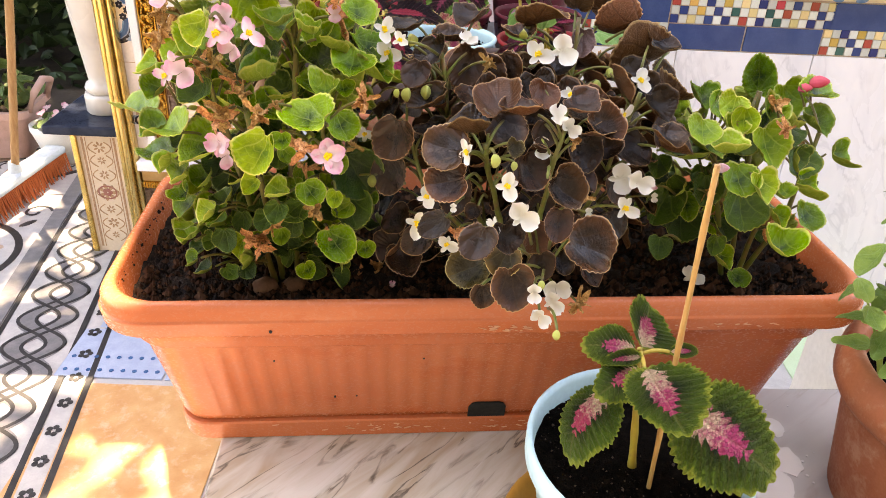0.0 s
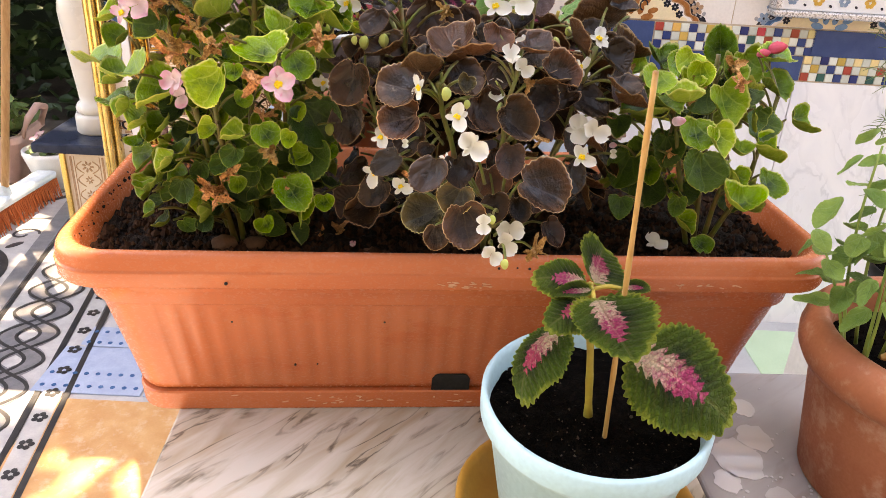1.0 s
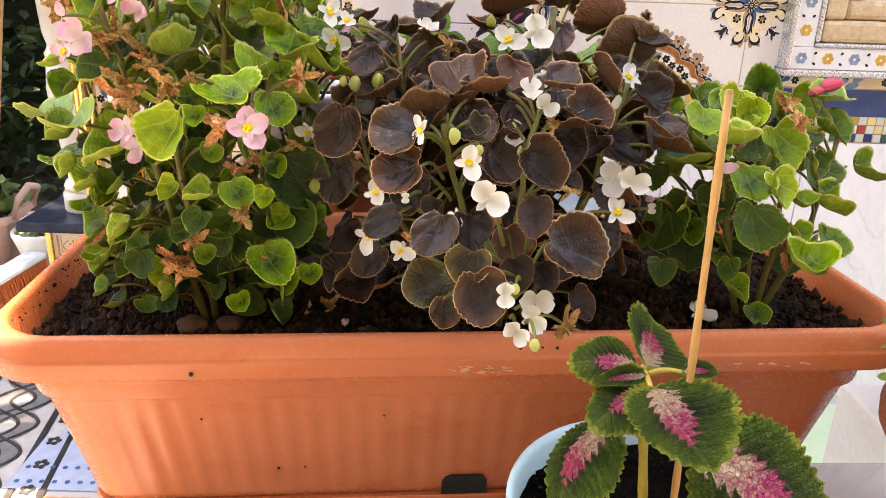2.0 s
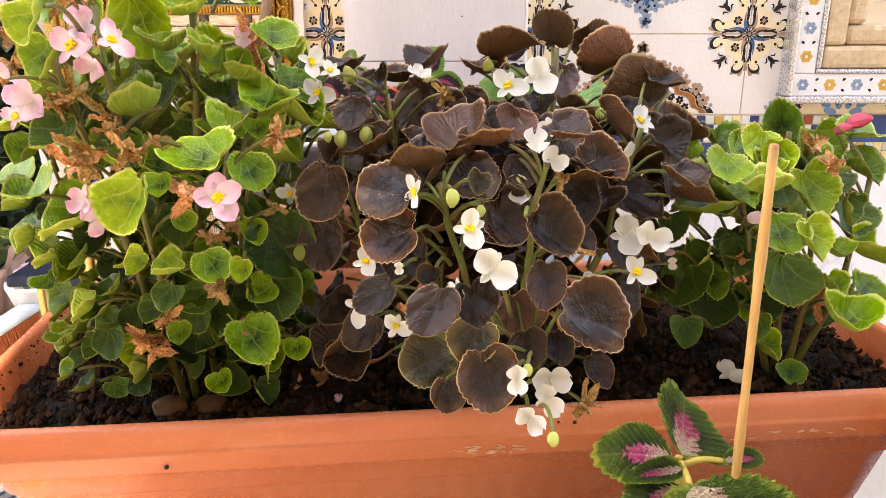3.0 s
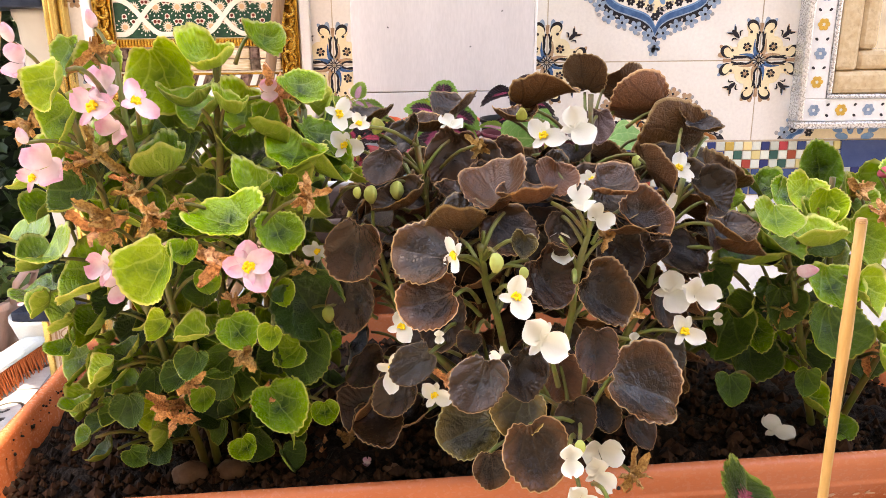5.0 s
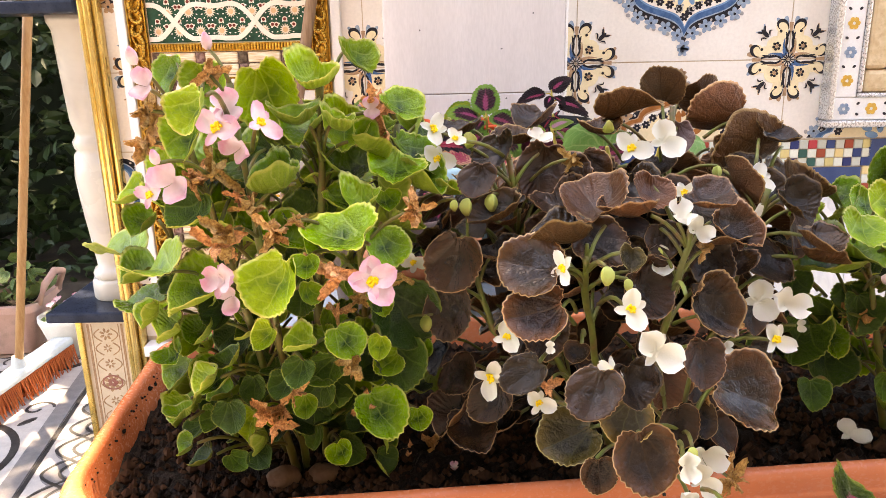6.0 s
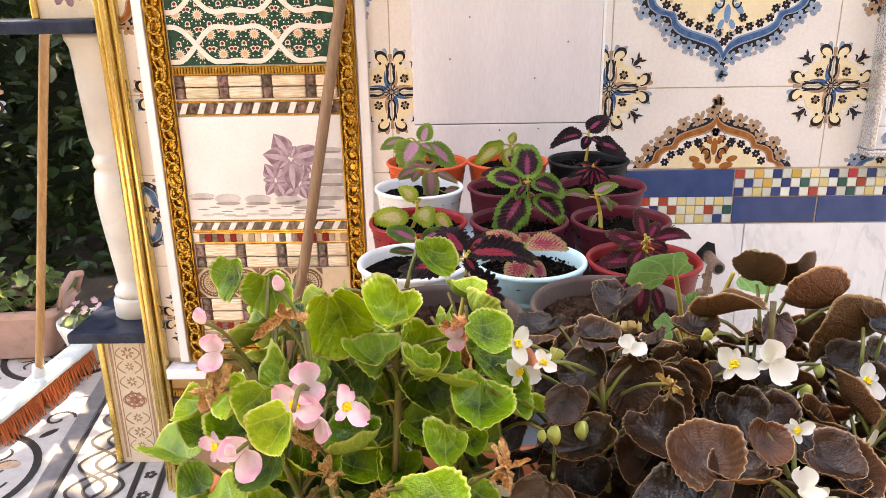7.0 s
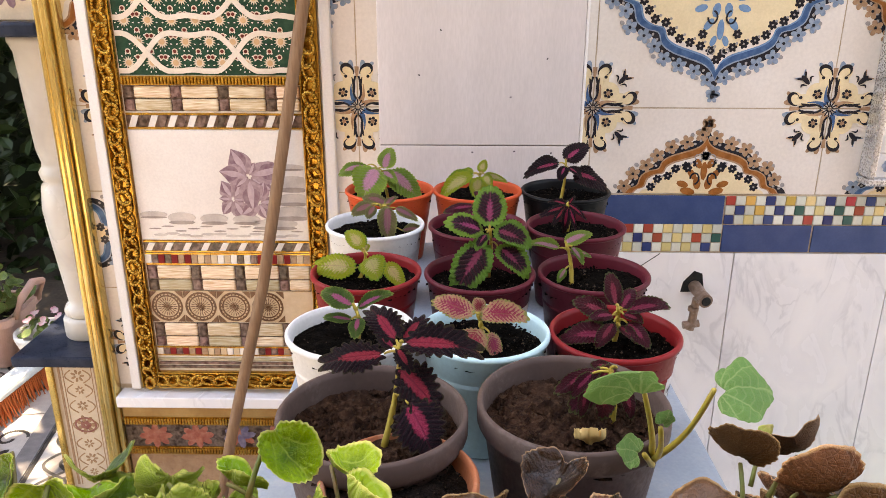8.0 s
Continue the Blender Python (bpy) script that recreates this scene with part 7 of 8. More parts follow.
dark, db, d_ends = begonia("dark bronze-leaved begonia with white flowers and yellow stamens", D_BASE, DARK_A + DARK_B + DARK_C + DARK_D + DARK_E,
                           ((BLACK_SHADE_SET, 60, [(-0.07, 0.14, 0.33, 0.44, 0.21, 0.33)], (0.013, 0.019), 0.017), (BLACK_SHADE_SET, 46, [(-0.06, 0.14, 0.36, 0.47, 0.29, 0.355)], (0.013, 0.02), 0.018), (BLACK_SHADE_SET, 36, [(-0.075, 0.15, 0.41, 0.5, 0.19, 0.34)], (0.014, 0.02), 0.018), (BLACK_SHADE_SET, 20, [(0.10, 0.165, 0.38, 0.5, 0.185, 0.31)], (0.012, 0.018), 0.016), (CROWN_SET, 48, [(-0.05, 0.15, 0.35, 0.48, 0.30, 0.345)], (0.014, 0.021), 0.019, (45, 85))), 200, WHITE_ROWS)
for rows_ in WHITE_ROWS:
    blooms(dark, db, d_ends, WHITE_FLOWERS, rows_)
buds(dark, db, d_ends, BUDS[2], ((-55, 354, 352, 6.3), (-41, 355, 354, 6.3), (-79, 336, 289, 5.7), (6, 268, 338, 5.6), (48, 200, 250, 4.1), (-53, 378, 377, 6.5),
     (92, 397, 351, 6.2), (103, 408, 358, 4.9), (30, 392, 382, 5.4), (94, 463, 396, 5.7), (41, 237, 263, 3.8), (40, 308, 335, 4.6),
     (-30, 301, 272, 3.5), (21, 288, 325, 3.8)))
withered(dark, db, d_ends, ((77, 278, 219, 7.5), (-16, 299, 263, 5.9), (65, 308, 334, 4.6), (4, 359, 372, 6.3), (74, 288, 300, 4.5), (61, 280, 268, 3.9)))
stalks(dark, STEM_DARK, db, d_trunks, d_ends, 0.0022)

LIME_A = [(169, 383, 297, 22.2, -105, 77, -60, "G1"), (180, 374, 306, 14.9, -80, 82, 40, "G0"), (164, 344, 331, 13.4, -95, 61, 0, "L0"), (160, 410, 327, 13, -100, 54, -20, "L1"), (203, 352, 290, 15.7, -85, 48, 10, "G0"),
     (230, 381, 308, 18.6, -80, 34, 10, "L0"), (182, 332, 321, 15.9, -95, 82, -60, "L1"), (216, 343, 289, 13.5, -75, 45, 10, "L0"), (243, 361, 275, 12.1, -90, 72, 0, "L2"), (274, 388, 266, 15.7, -60, 58, 30, "G1"),
     (243, 338, 239, 18.7, -85, 69, 0, "G2"), (251, 374, 247, 10.6, -80, 54, 0, "G1"), (224, 383, 251, 20, -85, 37, 10, "D0")]
LIME_B = [(229, 444, 210, 14.3, -95, 42, 0, "G0"), (185, 405, 224, 17.8, -90, 42, 0, "D0"), (165, 405, 242, 18.8, -100, 32, -20, "D1"), (185, 403, 242, 10.5, -90, 48, 0, "G3"), (219, 386, 199, 11.9, -80, 58, 20, "G1"),
     (257, 488, 333, 15.7, -110, 5, 180, "G3"), (183, 413, 333, 13.7, -100, 72, 20, "G1"), (198, 383, 337, 13.5, -95, 41, 0, "L0"), (270, 453, 323, 17.2, -85, 34, 10, "L0"), (286, 437, 334, 15.9, -55, 74, 80, "G3"),
     (283, 423, 313, 15.7, -60, 54, 40, "G0"), (269, 402, 288, 16.7, -70, 40, 10, "D0"), (242, 415, 325, 14.6, -80, 48, 0, "L1")]
LIME_C = [(197, 404, 331, 13.5, -90, 48, 0, "G0"), (310, 419, 284, 15, -50, 48, 60, "G1"), (202, 367, 334, 11.8, -100, 28, 0, "L1"), (193, 390, 265, 14.4, -90, 34, 0, "D0"), (266, 420, 213, 14.1, -80, 41, 0, "D0"),
     (150, 390, 284, 10.6, -100, 48, 0, "D0"), (195, 363, 325, 11.8, -90, 74, 0, "L2"), (155, 360, 224, 10.4, -100, 48, 0, "D0"), (299, 420, 228, 15.6, -60, 48, 0, "G0"), (204, 370, 223, 9.2, -90, 34, 0, "D1")]
R_BASE = (0.24, 0.41, 0.168)
r_trunks = [[(0.245, 0.405, 0.165), (0.25, 0.40, 0.23), (0.245, 0.40, 0.32)], [(0.235, 0.41, 0.165), (0.21, 0.39, 0.24), (0.19, 0.385, 0.31)], [(0.25, 0.41, 0.165), (0.275, 0.405, 0.24), (0.285, 0.41, 0.31)], [(0.24, 0.41, 0.165), (0.235, 0.415, 0.27), (0.232, 0.42, 0.34)]]
lime, rb, r_ends = begonia("bushy yellow-green begonia with a few rose-pink buds", R_BASE, LIME_A + LIME_B + LIME_C,
                           ((DEEP_SHADE_SET, 34, [(0.165, 0.285, 0.385, 0.46, 0.21, 0.32)], (0.011, 0.016), 0.016), (DEEP_SHADE_SET, 22, [(0.16, 0.28, 0.41, 0.5, 0.2, 0.31)], (0.012, 0.017), 0.015)), 300)
for x, y, z, r, m in ((183, 352, 300, 8, 1), (283, 445, 342, 11, 3), (272, 440, 338, 8, 3), (142, 372, 272, 5, 1)):
    p = Vector((x, y, z)) / 1000
    set_flower(lime, rb, BUDS[m], p, r / 1000, -60, 20, x, "bud", False)
    r_ends.append((p, 0.0010))
withered(lime, rb, r_ends, ((150, 395, 322, 8), (240, 405, 335, 8), (205, 375, 322, 8), (195, 390, 262, 9), (215, 395, 250, 8), (258, 400, 228, 8), (232, 360, 330, 6), (275, 410, 295, 6)))
stalks(lime, STEM_GREEN, rb, r_trunks, r_ends, 0.0023)


# ---- round pots ----
FIBRE = material("brown peat fibre", (0.03, 0.02, 0.014), (0.07, 0.05, 0.034), 90, 0.9)
def pot(label, x, y, z, r, h, mat, soil_mat, taper=0.74, seed=0.0, group="", sticker=False, fill=0.86, coarse=1.0, lean=0.0, collar=0.022):
    t = thing("flower_pot", label, "flower pot", P(x, y, z, lean, 0, 0), group)
    b = r * taper
    part("body", lathe([(0, 0), (b - 0.004, 0), (b, 0.003), (b + (r - 0.003 - b) * (1 - collar / h), h - collar - 0.002), (r - 0.002, h - collar), (r, h - collar * 0.8), (r, h - 0.002), (r - 0.0015, h), (r - 0.004, h), (r - 0.0055, h - 0.006), (b + (r - b) * 0.6, h * 0.7)], 56, 0.004, seed), mat, t, smooth=True)
    ins = r - 0.0065
    part("soil", soil_bed(lambda u, v: ins - math.hypot(u, v), h * fill, seed + x * 10, 0.003, 0.0035, 0.005), soil_mat, t, smooth=True)
    tagged(part("soil_grit", crumbs(lambda u, v: ins - math.hypot(u, v), h * fill + 0.002, int(seed * 3) + 5, int(300 * coarse), (0.0008, 0.0022 * coarse), (ins, ins)), soil_mat, t), kind="stuff")
    tagged(part("peat_fibre", crumbs(lambda u, v: ins - math.hypot(u, v), h * fill + 0.003, int(seed * 3) + 9, int(230 * coarse), (0.0003, 0.001), (ins, ins)), FIBRE, t), kind="stuff")
    if sticker:
        bm = bmesh.new()
        add_loft(bm, [[Vector(((b + (r - b) * f + 0.0012) * math.cos(a), (b + (r - b) * f + 0.0012) * math.sin(a), h * q)) for a in np.linspace(radians(-40), radians(5), 8)] for f, q in ((0.15, 0.25), (0.55, 0.72))], closed=False)
        lab = part("paper_label", bm, WHITE_POT, t)
        bm = bmesh.new()
        for j in range(3):
            add_loft(bm, [[Vector(((b + (r - b) * f + 0.0018) * math.cos(a), (b + (r - b) * f + 0.0018) * math.sin(a), h * q)) for a in np.linspace(radians(-36), radians(-2 - 8 * j), 6)] for f, q in ((0.25 + 0.1 * j, 0.34 + 0.12 * j), (0.28 + 0.1 * j, 0.38 + 0.12 * j))], closed=False)
        part("print_bars", bm, INK, lab)
    return t


pot("pale blue plastic flower pot filled with black peat", 0.1265, 0.236, 0.0095, 0.0835, 0.122, BLUE_POT, PEAT, 0.72, seed=1.0, lean=4.0)
sau = thing("saucer", "ochre plastic saucer under a pale blue pot", "saucer", P(0.126, 0.230, 0.0))
part("dish", lathe([(0, 0), (0.078, 0), (0.081, 0.002), (0.092, 0.022), (0.094, 0.026), (0.091, 0.0265), (0.088, 0.022), (0.078, 0.0065), (0, 0.006)], 56), OCHRE, sau, smooth=True)
part("rolled_rim", lathe([(0.0915, 0.0268), (0.093, 0.0272), (0.0952, 0.0268), (0.0958, 0.0258), (0.0948, 0.0248)], 56), OCHRE, sau, smooth=True)
clay = thing("clay_pot", "terracotta clay pot with a thick rounded rim", "flower pot", P(0.426, 0.298, 0.0))
part("body", lathe([(1.12 * r, z) for r, z in ((0, 0), (0.072, 0), (0.076, 0.003), (0.083, 0.06), (0.0885, 0.104), (0.0895, 0.109), (0.0965, 0.113), (0.1005, 0.121), (0.1015, 0.132), (0.0995, 0.144), (0.095, 0.1505), (0.089, 0.152), (0.0845, 0.149), (0.0815, 0.138), (0.08, 0.11))], 64, 0.003, 1.3), CLAY, clay, smooth=True)
part("soil", soil_bed(lambda u, v: 0.092 - math.hypot(u, v), 0.122, 4.0, 0.003, 0.003, 0.005), PEAT, clay, smooth=True)
tagged(part("soil_grit", crumbs(lambda u, v: 0.09 - math.hypot(u, v), 0.124, 31, 400, (0.0008, 0.002), (0.09, 0.09)), PEAT, clay), kind="stuff")
bm = bmesh.new()
add_tube(bm, curve_pts((0, 0, 0), (0.045, -0.012, 0.004), (0, 0.003, 0.002)), [0.002, 0.004, 0.0045, 0.004, 0.005, 0.004, 0.0035, 0.003, 0.001], 8)
tagged(part("wood_chip", bm, BAMBOO, at=P(0.36, 0.285, 0.138)), "weathered tan wood chip on the soil", "wood chip")

# stand under the pots behind
stand = thing("plant_stand", "low grey-blue stand under the rows of pots", "plant stand", P(0, 0, 0))
STAND_Z = 0.152
part("top", box(-0.245, 0.205, 0.575, 1.46, STAND_Z - 0.02, STAND_Z, 0.003), material("grey-blue painted board", (0.3, 0.36, 0.4), (0.25, 0.31, 0.35), 12, 0.5, bump=0.1, dirt=(0.4, 0.4, 0.38)), stand)
for x in (-0.22, 0.18):
    for y in (0.6, 1.43):
        part("leg", box(x - 0.02, x + 0.02, y - 0.02, y + 0.02, FLOOR, STAND_Z - 0.0205, 0.003), DARK_WOOD, stand)
ROWS_OF = ((1.385, 0.0752, ((-0.163, ORANGE_POT, "orange"), (-0.015, ORANGE_POT, "orange"), (0.133, BLACK_POT, "black"))),
           (1.19, 0.0714, ((-0.168, WHITE_POT, "greyish-white"), (-0.02, MAROON_POT, "maroon"), (0.121, MAROON_POT, "maroon"))),
           (1.0, 0.0672, ((-0.16, RED_POT, "dark red"), (-0.023, MAROON_POT, "maroon"), (0.114, MAROON_POT, "maroon"))),
           (0.836, 0.0655, ((-0.157, WHITE_POT, "white"), (-0.023, BLUE_POT, "pale blue"), (0.107, RED_POT, "red"))))
for y, r, row in ROWS_OF:
    for i, (x, m, word) in enumerate(row):
        pot(word + " plastic flower pot with dark soil holding a young coleus", x, y, STAND_Z, r, 0.121, m, PEAT, 0.74, seed=x * 9 + y, collar=0.006, group="pots in rows behind the planter", sticker=(i != 0 and y < 1.3))
pot("large taupe plastic pot with dry brown soil", -0.1205, 0.688, STAND_Z, 0.0785, 0.118, GREY_POT, SOIL_DRY, 0.76, seed=2.2, group="taupe pots", fill=0.8, coarse=2.2)
pot("large taupe plastic pot with dry brown soil and wilted leaves", 0.046, 0.705, STAND_Z, 0.0802, 0.12, GREY_POT, SOIL_DRY, 0.76, seed=2.9, group="taupe pots", fill=0.8, coarse=2.2)
pot("reddish-brown plastic pot with dark soil", -0.094, 0.622, STAND_Z, 0.060, 0.102, CLAY, SOIL, 0.6, seed=3.7)


# ---- coleus plants ----
def coleus_mat(name, inner, outer, edge, patch, at, vein=None, rough=0.5, edge_at=(1.12, 1.22), vein_mix=0.4, ragged=0.9, shape='rim', fleck=None, quilt=1.0, rimward=(0.45, 0.9), tone_at=(0.35, 0.95)):
    return leaf_material(name, inner, outer, edge, rough, 0.15, vein or tuple(1.3 * c for c in inner), patch, at, 0.15, 9, edge_at, vein_mix, ragged, 0.25, ribs='feather', shape=shape, fleck=fleck, quilt=quilt, rimward=rimward, tone_at=tone_at)


C_FRONT = coleus_mat("coleus green with ragged magenta heart", (0.009, 0.028, 0.004), (0.12, 0.22, 0.014), (0.4, 0.46, 0.06), (0.68, 0.07, 0.2), (0.44, 0.52), (0.5, 0.4, 0.16), vein_mix=0.12, edge_at=(1.14, 1.24), ragged=1.2, shape='midrib', fleck=(0.95, 0.72, 0.5), quilt=2.4, rimward=(0.8, 0.7), tone_at=(0.55, 1.15))
C_PINK = coleus_mat("coleus green with magenta heart", (0.03, 0.09, 0.012), (0.1, 0.22, 0.03), (0.24, 0.36, 0.07), (0.62, 0.12, 0.28), (0.25, 0.5), (0.35, 0.25, 0.12), shape='midrib', vein_mix=0.25)
C_STAR = coleus_mat("coleus lime edge with maroon heart", (0.05, 0.008, 0.016), (0.03, 0.008, 0.014), (0.2, 0.42, 0.05), (0.5, 0.07, 0.18), (0.08, 0.3), (0.34, 0.05, 0.11), edge_at=(0.88, 1.0), vein_mix=0.4, shape='midrib', ragged=0.6)
C_DARK = coleus_mat("coleus black-purple with hot pink heart", (0.012, 0.004, 0.008), (0.022, 0.007, 0.013), (0.06, 0.045, 0.02), (0.62, 0.05, 0.105), (0.34, 0.56), (0.16, 0.015, 0.04), vein_mix=0.35, shape='midrib', ragged=0.7)
C_LIME = coleus_mat("coleus yellow-green with cream", (0.36, 0.48, 0.02), (0.55, 0.6, 0.03), (0.2, 0.4, 0.03), (0.88, 0.74, 0.3), (0.4, 0.6), (0.6, 0.25, 0.25), vein_mix=0.25)
C_SPECK = coleus_mat("coleus speckled red and yellow", (0.75, 0.32, 0.26), (0.76, 0.46, 0.22), (0.4, 0.42, 0.1), (0.55, 0.03, 0.09), (0.5, 0.7), (0.55, 0.38, 0.16), ragged=2.6, vein_mix=0.3)
C_RED = coleus_mat("coleus crimson with green edge", (0.16, 0.012, 0.03), (0.07, 0.01, 0.018), (0.1, 0.13, 0.035), (0.5, 0.055, 0.13), (0.25, 0.5), (0.25, 0.03, 0.07), shape='midrib')
C_MIX = coleus_mat("coleus purple and green", (0.13, 0.26, 0.03), (0.24, 0.4, 0.05), (0.3, 0.46, 0.07), (0.72, 0.32, 0.42), (0.4, 0.75), (0.5, 0.3, 0.3), vein_mix=0.25, shape='midrib')
C_SETS = {}
C_NIGHT = coleus_mat("coleus black-maroon with magenta heart", (0.012, 0.004, 0.006), (0.02, 0.006, 0.01), (0.03, 0.02, 0.012), (0.6, 0.07, 0.19), (0.12, 0.3), (0.16, 0.015, 0.04), vein_mix=0.35, shape='midrib', ragged=0.8)
C_WILT = coleus_mat("coleus limp pinkish green", (0.2, 0.16, 0.07), (0.3, 0.27, 0.09), (0.34, 0.4, 0.12), (0.55, 0.2, 0.24), (0.4, 0.8), (0.5, 0.36, 0.26), vein_mix=0.3, shape='midrib')
for m in (C_PINK, C_STAR, C_DARK, C_LIME, C_SPECK, C_RED, C_MIX, C_NIGHT, C_WILT):
    C_SETS[m.name] = [leaf_mesh("leaf", m, 'ovate', 70 + i, cup=c, wave=w, tooth=0.13 if m is C_DARK else 0.05, curl=u, fold=0.12, nr=8, na=104, teeth=8 if m is C_DARK else 13) for i, (c, w, u) in enumerate(((-0.1, 0.06, 0.2), (0.1, 0.1, 0.35), (-0.2, 0.12, 0.1)))]


def blade(parent, origin, mesh, base, tip, toward, wide):
    """Sets an ovate leaf from its base to its tip; toward: the way its upper side faces; wide: its width over its length."""
    base, tip, toward = Vector(base), Vector(tip), Vector(toward)
    along = tip - base
    size = along.length
    along.normalize()
    nrm = (toward - along * toward.dot(along)).normalized()
    o = new("leaf", mesh)
    o.parent = parent
    o.matrix_basis = Matrix.Translation(S * (base.lerp(tip, 0.43) - origin)) @ (Matrix((along.cross(nrm), along, nrm)).transposed() @ Matrix.Diagonal((size * wide / 1.44, size / 2.1, size / 2.1))).to_4x4()
    return o


def coleus(label, foot, mat, rows_):
    """A young coleus: its stem from the soil, and leaves given by base, tip, width and shape."""
    foot = Vector(foot)
    plant = thing("coleus", label, "plant", P(*foot), "coleus plants")
    bases = [Vector(r[:3]) / 1000 for r in rows_]
    top = max(bases, key=lambda b: b.z)
    mid = sum(bases, Vector()) / len(bases)
    top = Vector((0.6 * mid.x + 0.4 * top.x, 0.6 * mid.y + 0.4 * top.y, top.z))
    pts = curve_pts(foot, top, (0.003, 0.004, 0), 10)
    bm = bmesh.new()
    add_tube(bm, [p - foot for p in pts], [0.003 - 0.0014 * i / 10 + (0.0004 if i % 3 == 0 else 0) for i in range(11)], 6)
    part("stem", bm, STEM_YELLOW, plant, smooth=True)
    for b, (_, _, _, tx, ty, tz, wide, shape) in zip(bases, rows_):
        blade(plant, foot, C_SETS[mat.name][shape], b, Vector((tx, ty, tz)) / 1000, (0, -0.75, 1), wide)
        near = min(pts[3:], key=lambda q: (q - b).length + max(0, q.z - b.z))
        pb = bmesh.new()
        add_tube(pb, [q - foot for q in curve_pts(near, b, (0, 0, 0.002), 4)], [0.0015, 0.0014, 0.0012, 0.0011, 0.001], 5)
        part("petiole", pb, STEM_YELLOW, plant, smooth=True)
    return plant


SOIL_TOP = STAND_Z + 0.104
coleus("young coleus with green leaves and purple-pink hearts", (-0.163, 1.362, SOIL_TOP), C_MIX, ((-169, 1362, 313, -160, 1374, 344, 0.95, 0), (-181, 1357, 314, -203, 1324, 276, 1.15, 1), (-197, 1367, 317, -250, 1380, 304, 0.5, 2), (-159, 1357, 310, -111, 1340, 273, 0.75, 0), (-172, 1354, 311, -148, 1332, 302, 0.7, 2)))
coleus("young coleus with crumpled yellow-green speckled leaves", (-0.015, 1.362, SOIL_TOP), C_LIME, ((-11, 1362, 307, -4, 1370, 326, 0.8, 0), (-23, 1357, 305, -81, 1347, 275, 0.5, 1), (-15, 1352, 304, -18, 1332, 276, 0.8, 2), (-4, 1362, 304, 32, 1357, 296, 0.45, 0), (-22, 1367, 305, -50, 1377, 300, 0.6, 1), (-6, 1352, 307, 6, 1332, 291, 0.7, 2)))
coleus("young coleus with black-purple leaves and magenta hearts", (0.122, 1.362, SOIL_TOP), C_NIGHT, ((126, 1362, 328, 161, 1372, 354, 0.85, 0), (117, 1362, 323, 62, 1354, 313, 0.55, 1), (141, 1357, 311, 196, 1347, 292, 0.75, 2), (126, 1354, 320, 116, 1342, 302, 0.8, 0), (131, 1354, 318, 151, 1344, 308, 0.7, 1)))
coleus("wilting coleus with limp pinkish-green leaves", (-0.160, 1.197, SOIL_TOP), C_WILT, ((-173, 1192, 300, -201, 1187, 290, 0.8, 0), (-149, 1185, 299, -148, 1157, 256, 0.55, 1), (-147, 1197, 299, -189, 1217, 308, 0.45, 2), (-138, 1192, 295, -107, 1185, 282, 0.5, 0), (-128, 1177, 266, -99, 1182, 270, 0.5, 1), (-153, 1197, 299, -138, 1217, 309, 0.5, 2), (-168, 1187, 299, -178, 1177, 286, 0.9, 0)))
coleus("wilting coleus with faded leaves", (-0.02, 1.197, SOIL_TOP), C_RED, ((-26, 1192, 299, -67, 1187, 295, 0.4, 0), (-17, 1197, 306, -23, 1209, 318, 0.6, 1), (-21, 1187, 302, -33, 1172, 279, 0.5, 2)))
coleus("small frilly dark maroon coleus hanging its leaves", (0.11, 1.197, SOIL_TOP), C_DARK, ((109, 1197, 298, 71, 1192, 288, 0.35, 0), (107, 1187, 300, 103, 1177, 264, 0.35, 1), (109, 1187, 300, 122, 1177, 269, 0.32, 2), (109, 1192, 303, 135, 1182, 285, 0.32, 0), (108, 1202, 299, 84, 1212, 304, 0.35, 1), (111, 1202, 299, 121, 1212, 310, 0.4, 2), (106, 1187, 301, 86, 1177, 278, 0.35, 0)))
coleus("young coleus with yellow-green and cream leaves", (-0.170, 1.010, SOIL_TOP), C_LIME, ((-173, 1010, 272, -224, 1010, 277, 0.72, 0), (-166, 1015, 294, -183, 1030, 316, 0.75, 1), (-158, 1005, 290, -144, 977, 275, 1.0, 2), (-136, 1005, 281, -115, 985, 260, 0.65, 0), (-166, 1015, 291, -159, 1025, 299, 0.9, 1)))
coleus("coleus with maroon star leaves edged in lime green", (-0.012, 1.02, SOIL_TOP), C_STAR, ((-12, 1008, 326, -10, 1045, 369, 0.75, 0), (-7, 1008, 323, 38, 1002, 310, 0.8, 1), (-17, 1008, 322, -63, 1012, 334, 0.72, 2), (-16, 1000, 310, -54, 978, 255, 0.68, 0), (-2, 1002, 304, 35, 985, 277, 0.72, 1), (-15, 1002, 321, -28, 988, 306, 0.6, 2)))
coleus("small coleus with green and pink leaves", (0.088, 1.0, SOIL_TOP), C_MIX, ((79, 1010, 306, 112, 1023, 317, 0.55, 0), (73, 1010, 299, 35, 1020, 306, 0.36, 1), (86, 1007, 297, 111, 1005, 293, 0.45, 2), (79, 995, 278, 70, 985, 267, 0.6, 0), (87, 1005, 302, 99, 990, 290, 0.5, 1)))
coleus("small coleus with green-edged pink leaves", (-0.152, 0.846, SOIL_TOP), C_PINK, ((-155, 841, 296, -188, 858, 307, 0.62, 0), (-151, 846, 291, -119, 858, 306, 0.42, 1), (-149, 834, 287, -150, 814, 276, 0.75, 2), (-156, 838, 282, -184, 841, 285, 0.42, 0)))
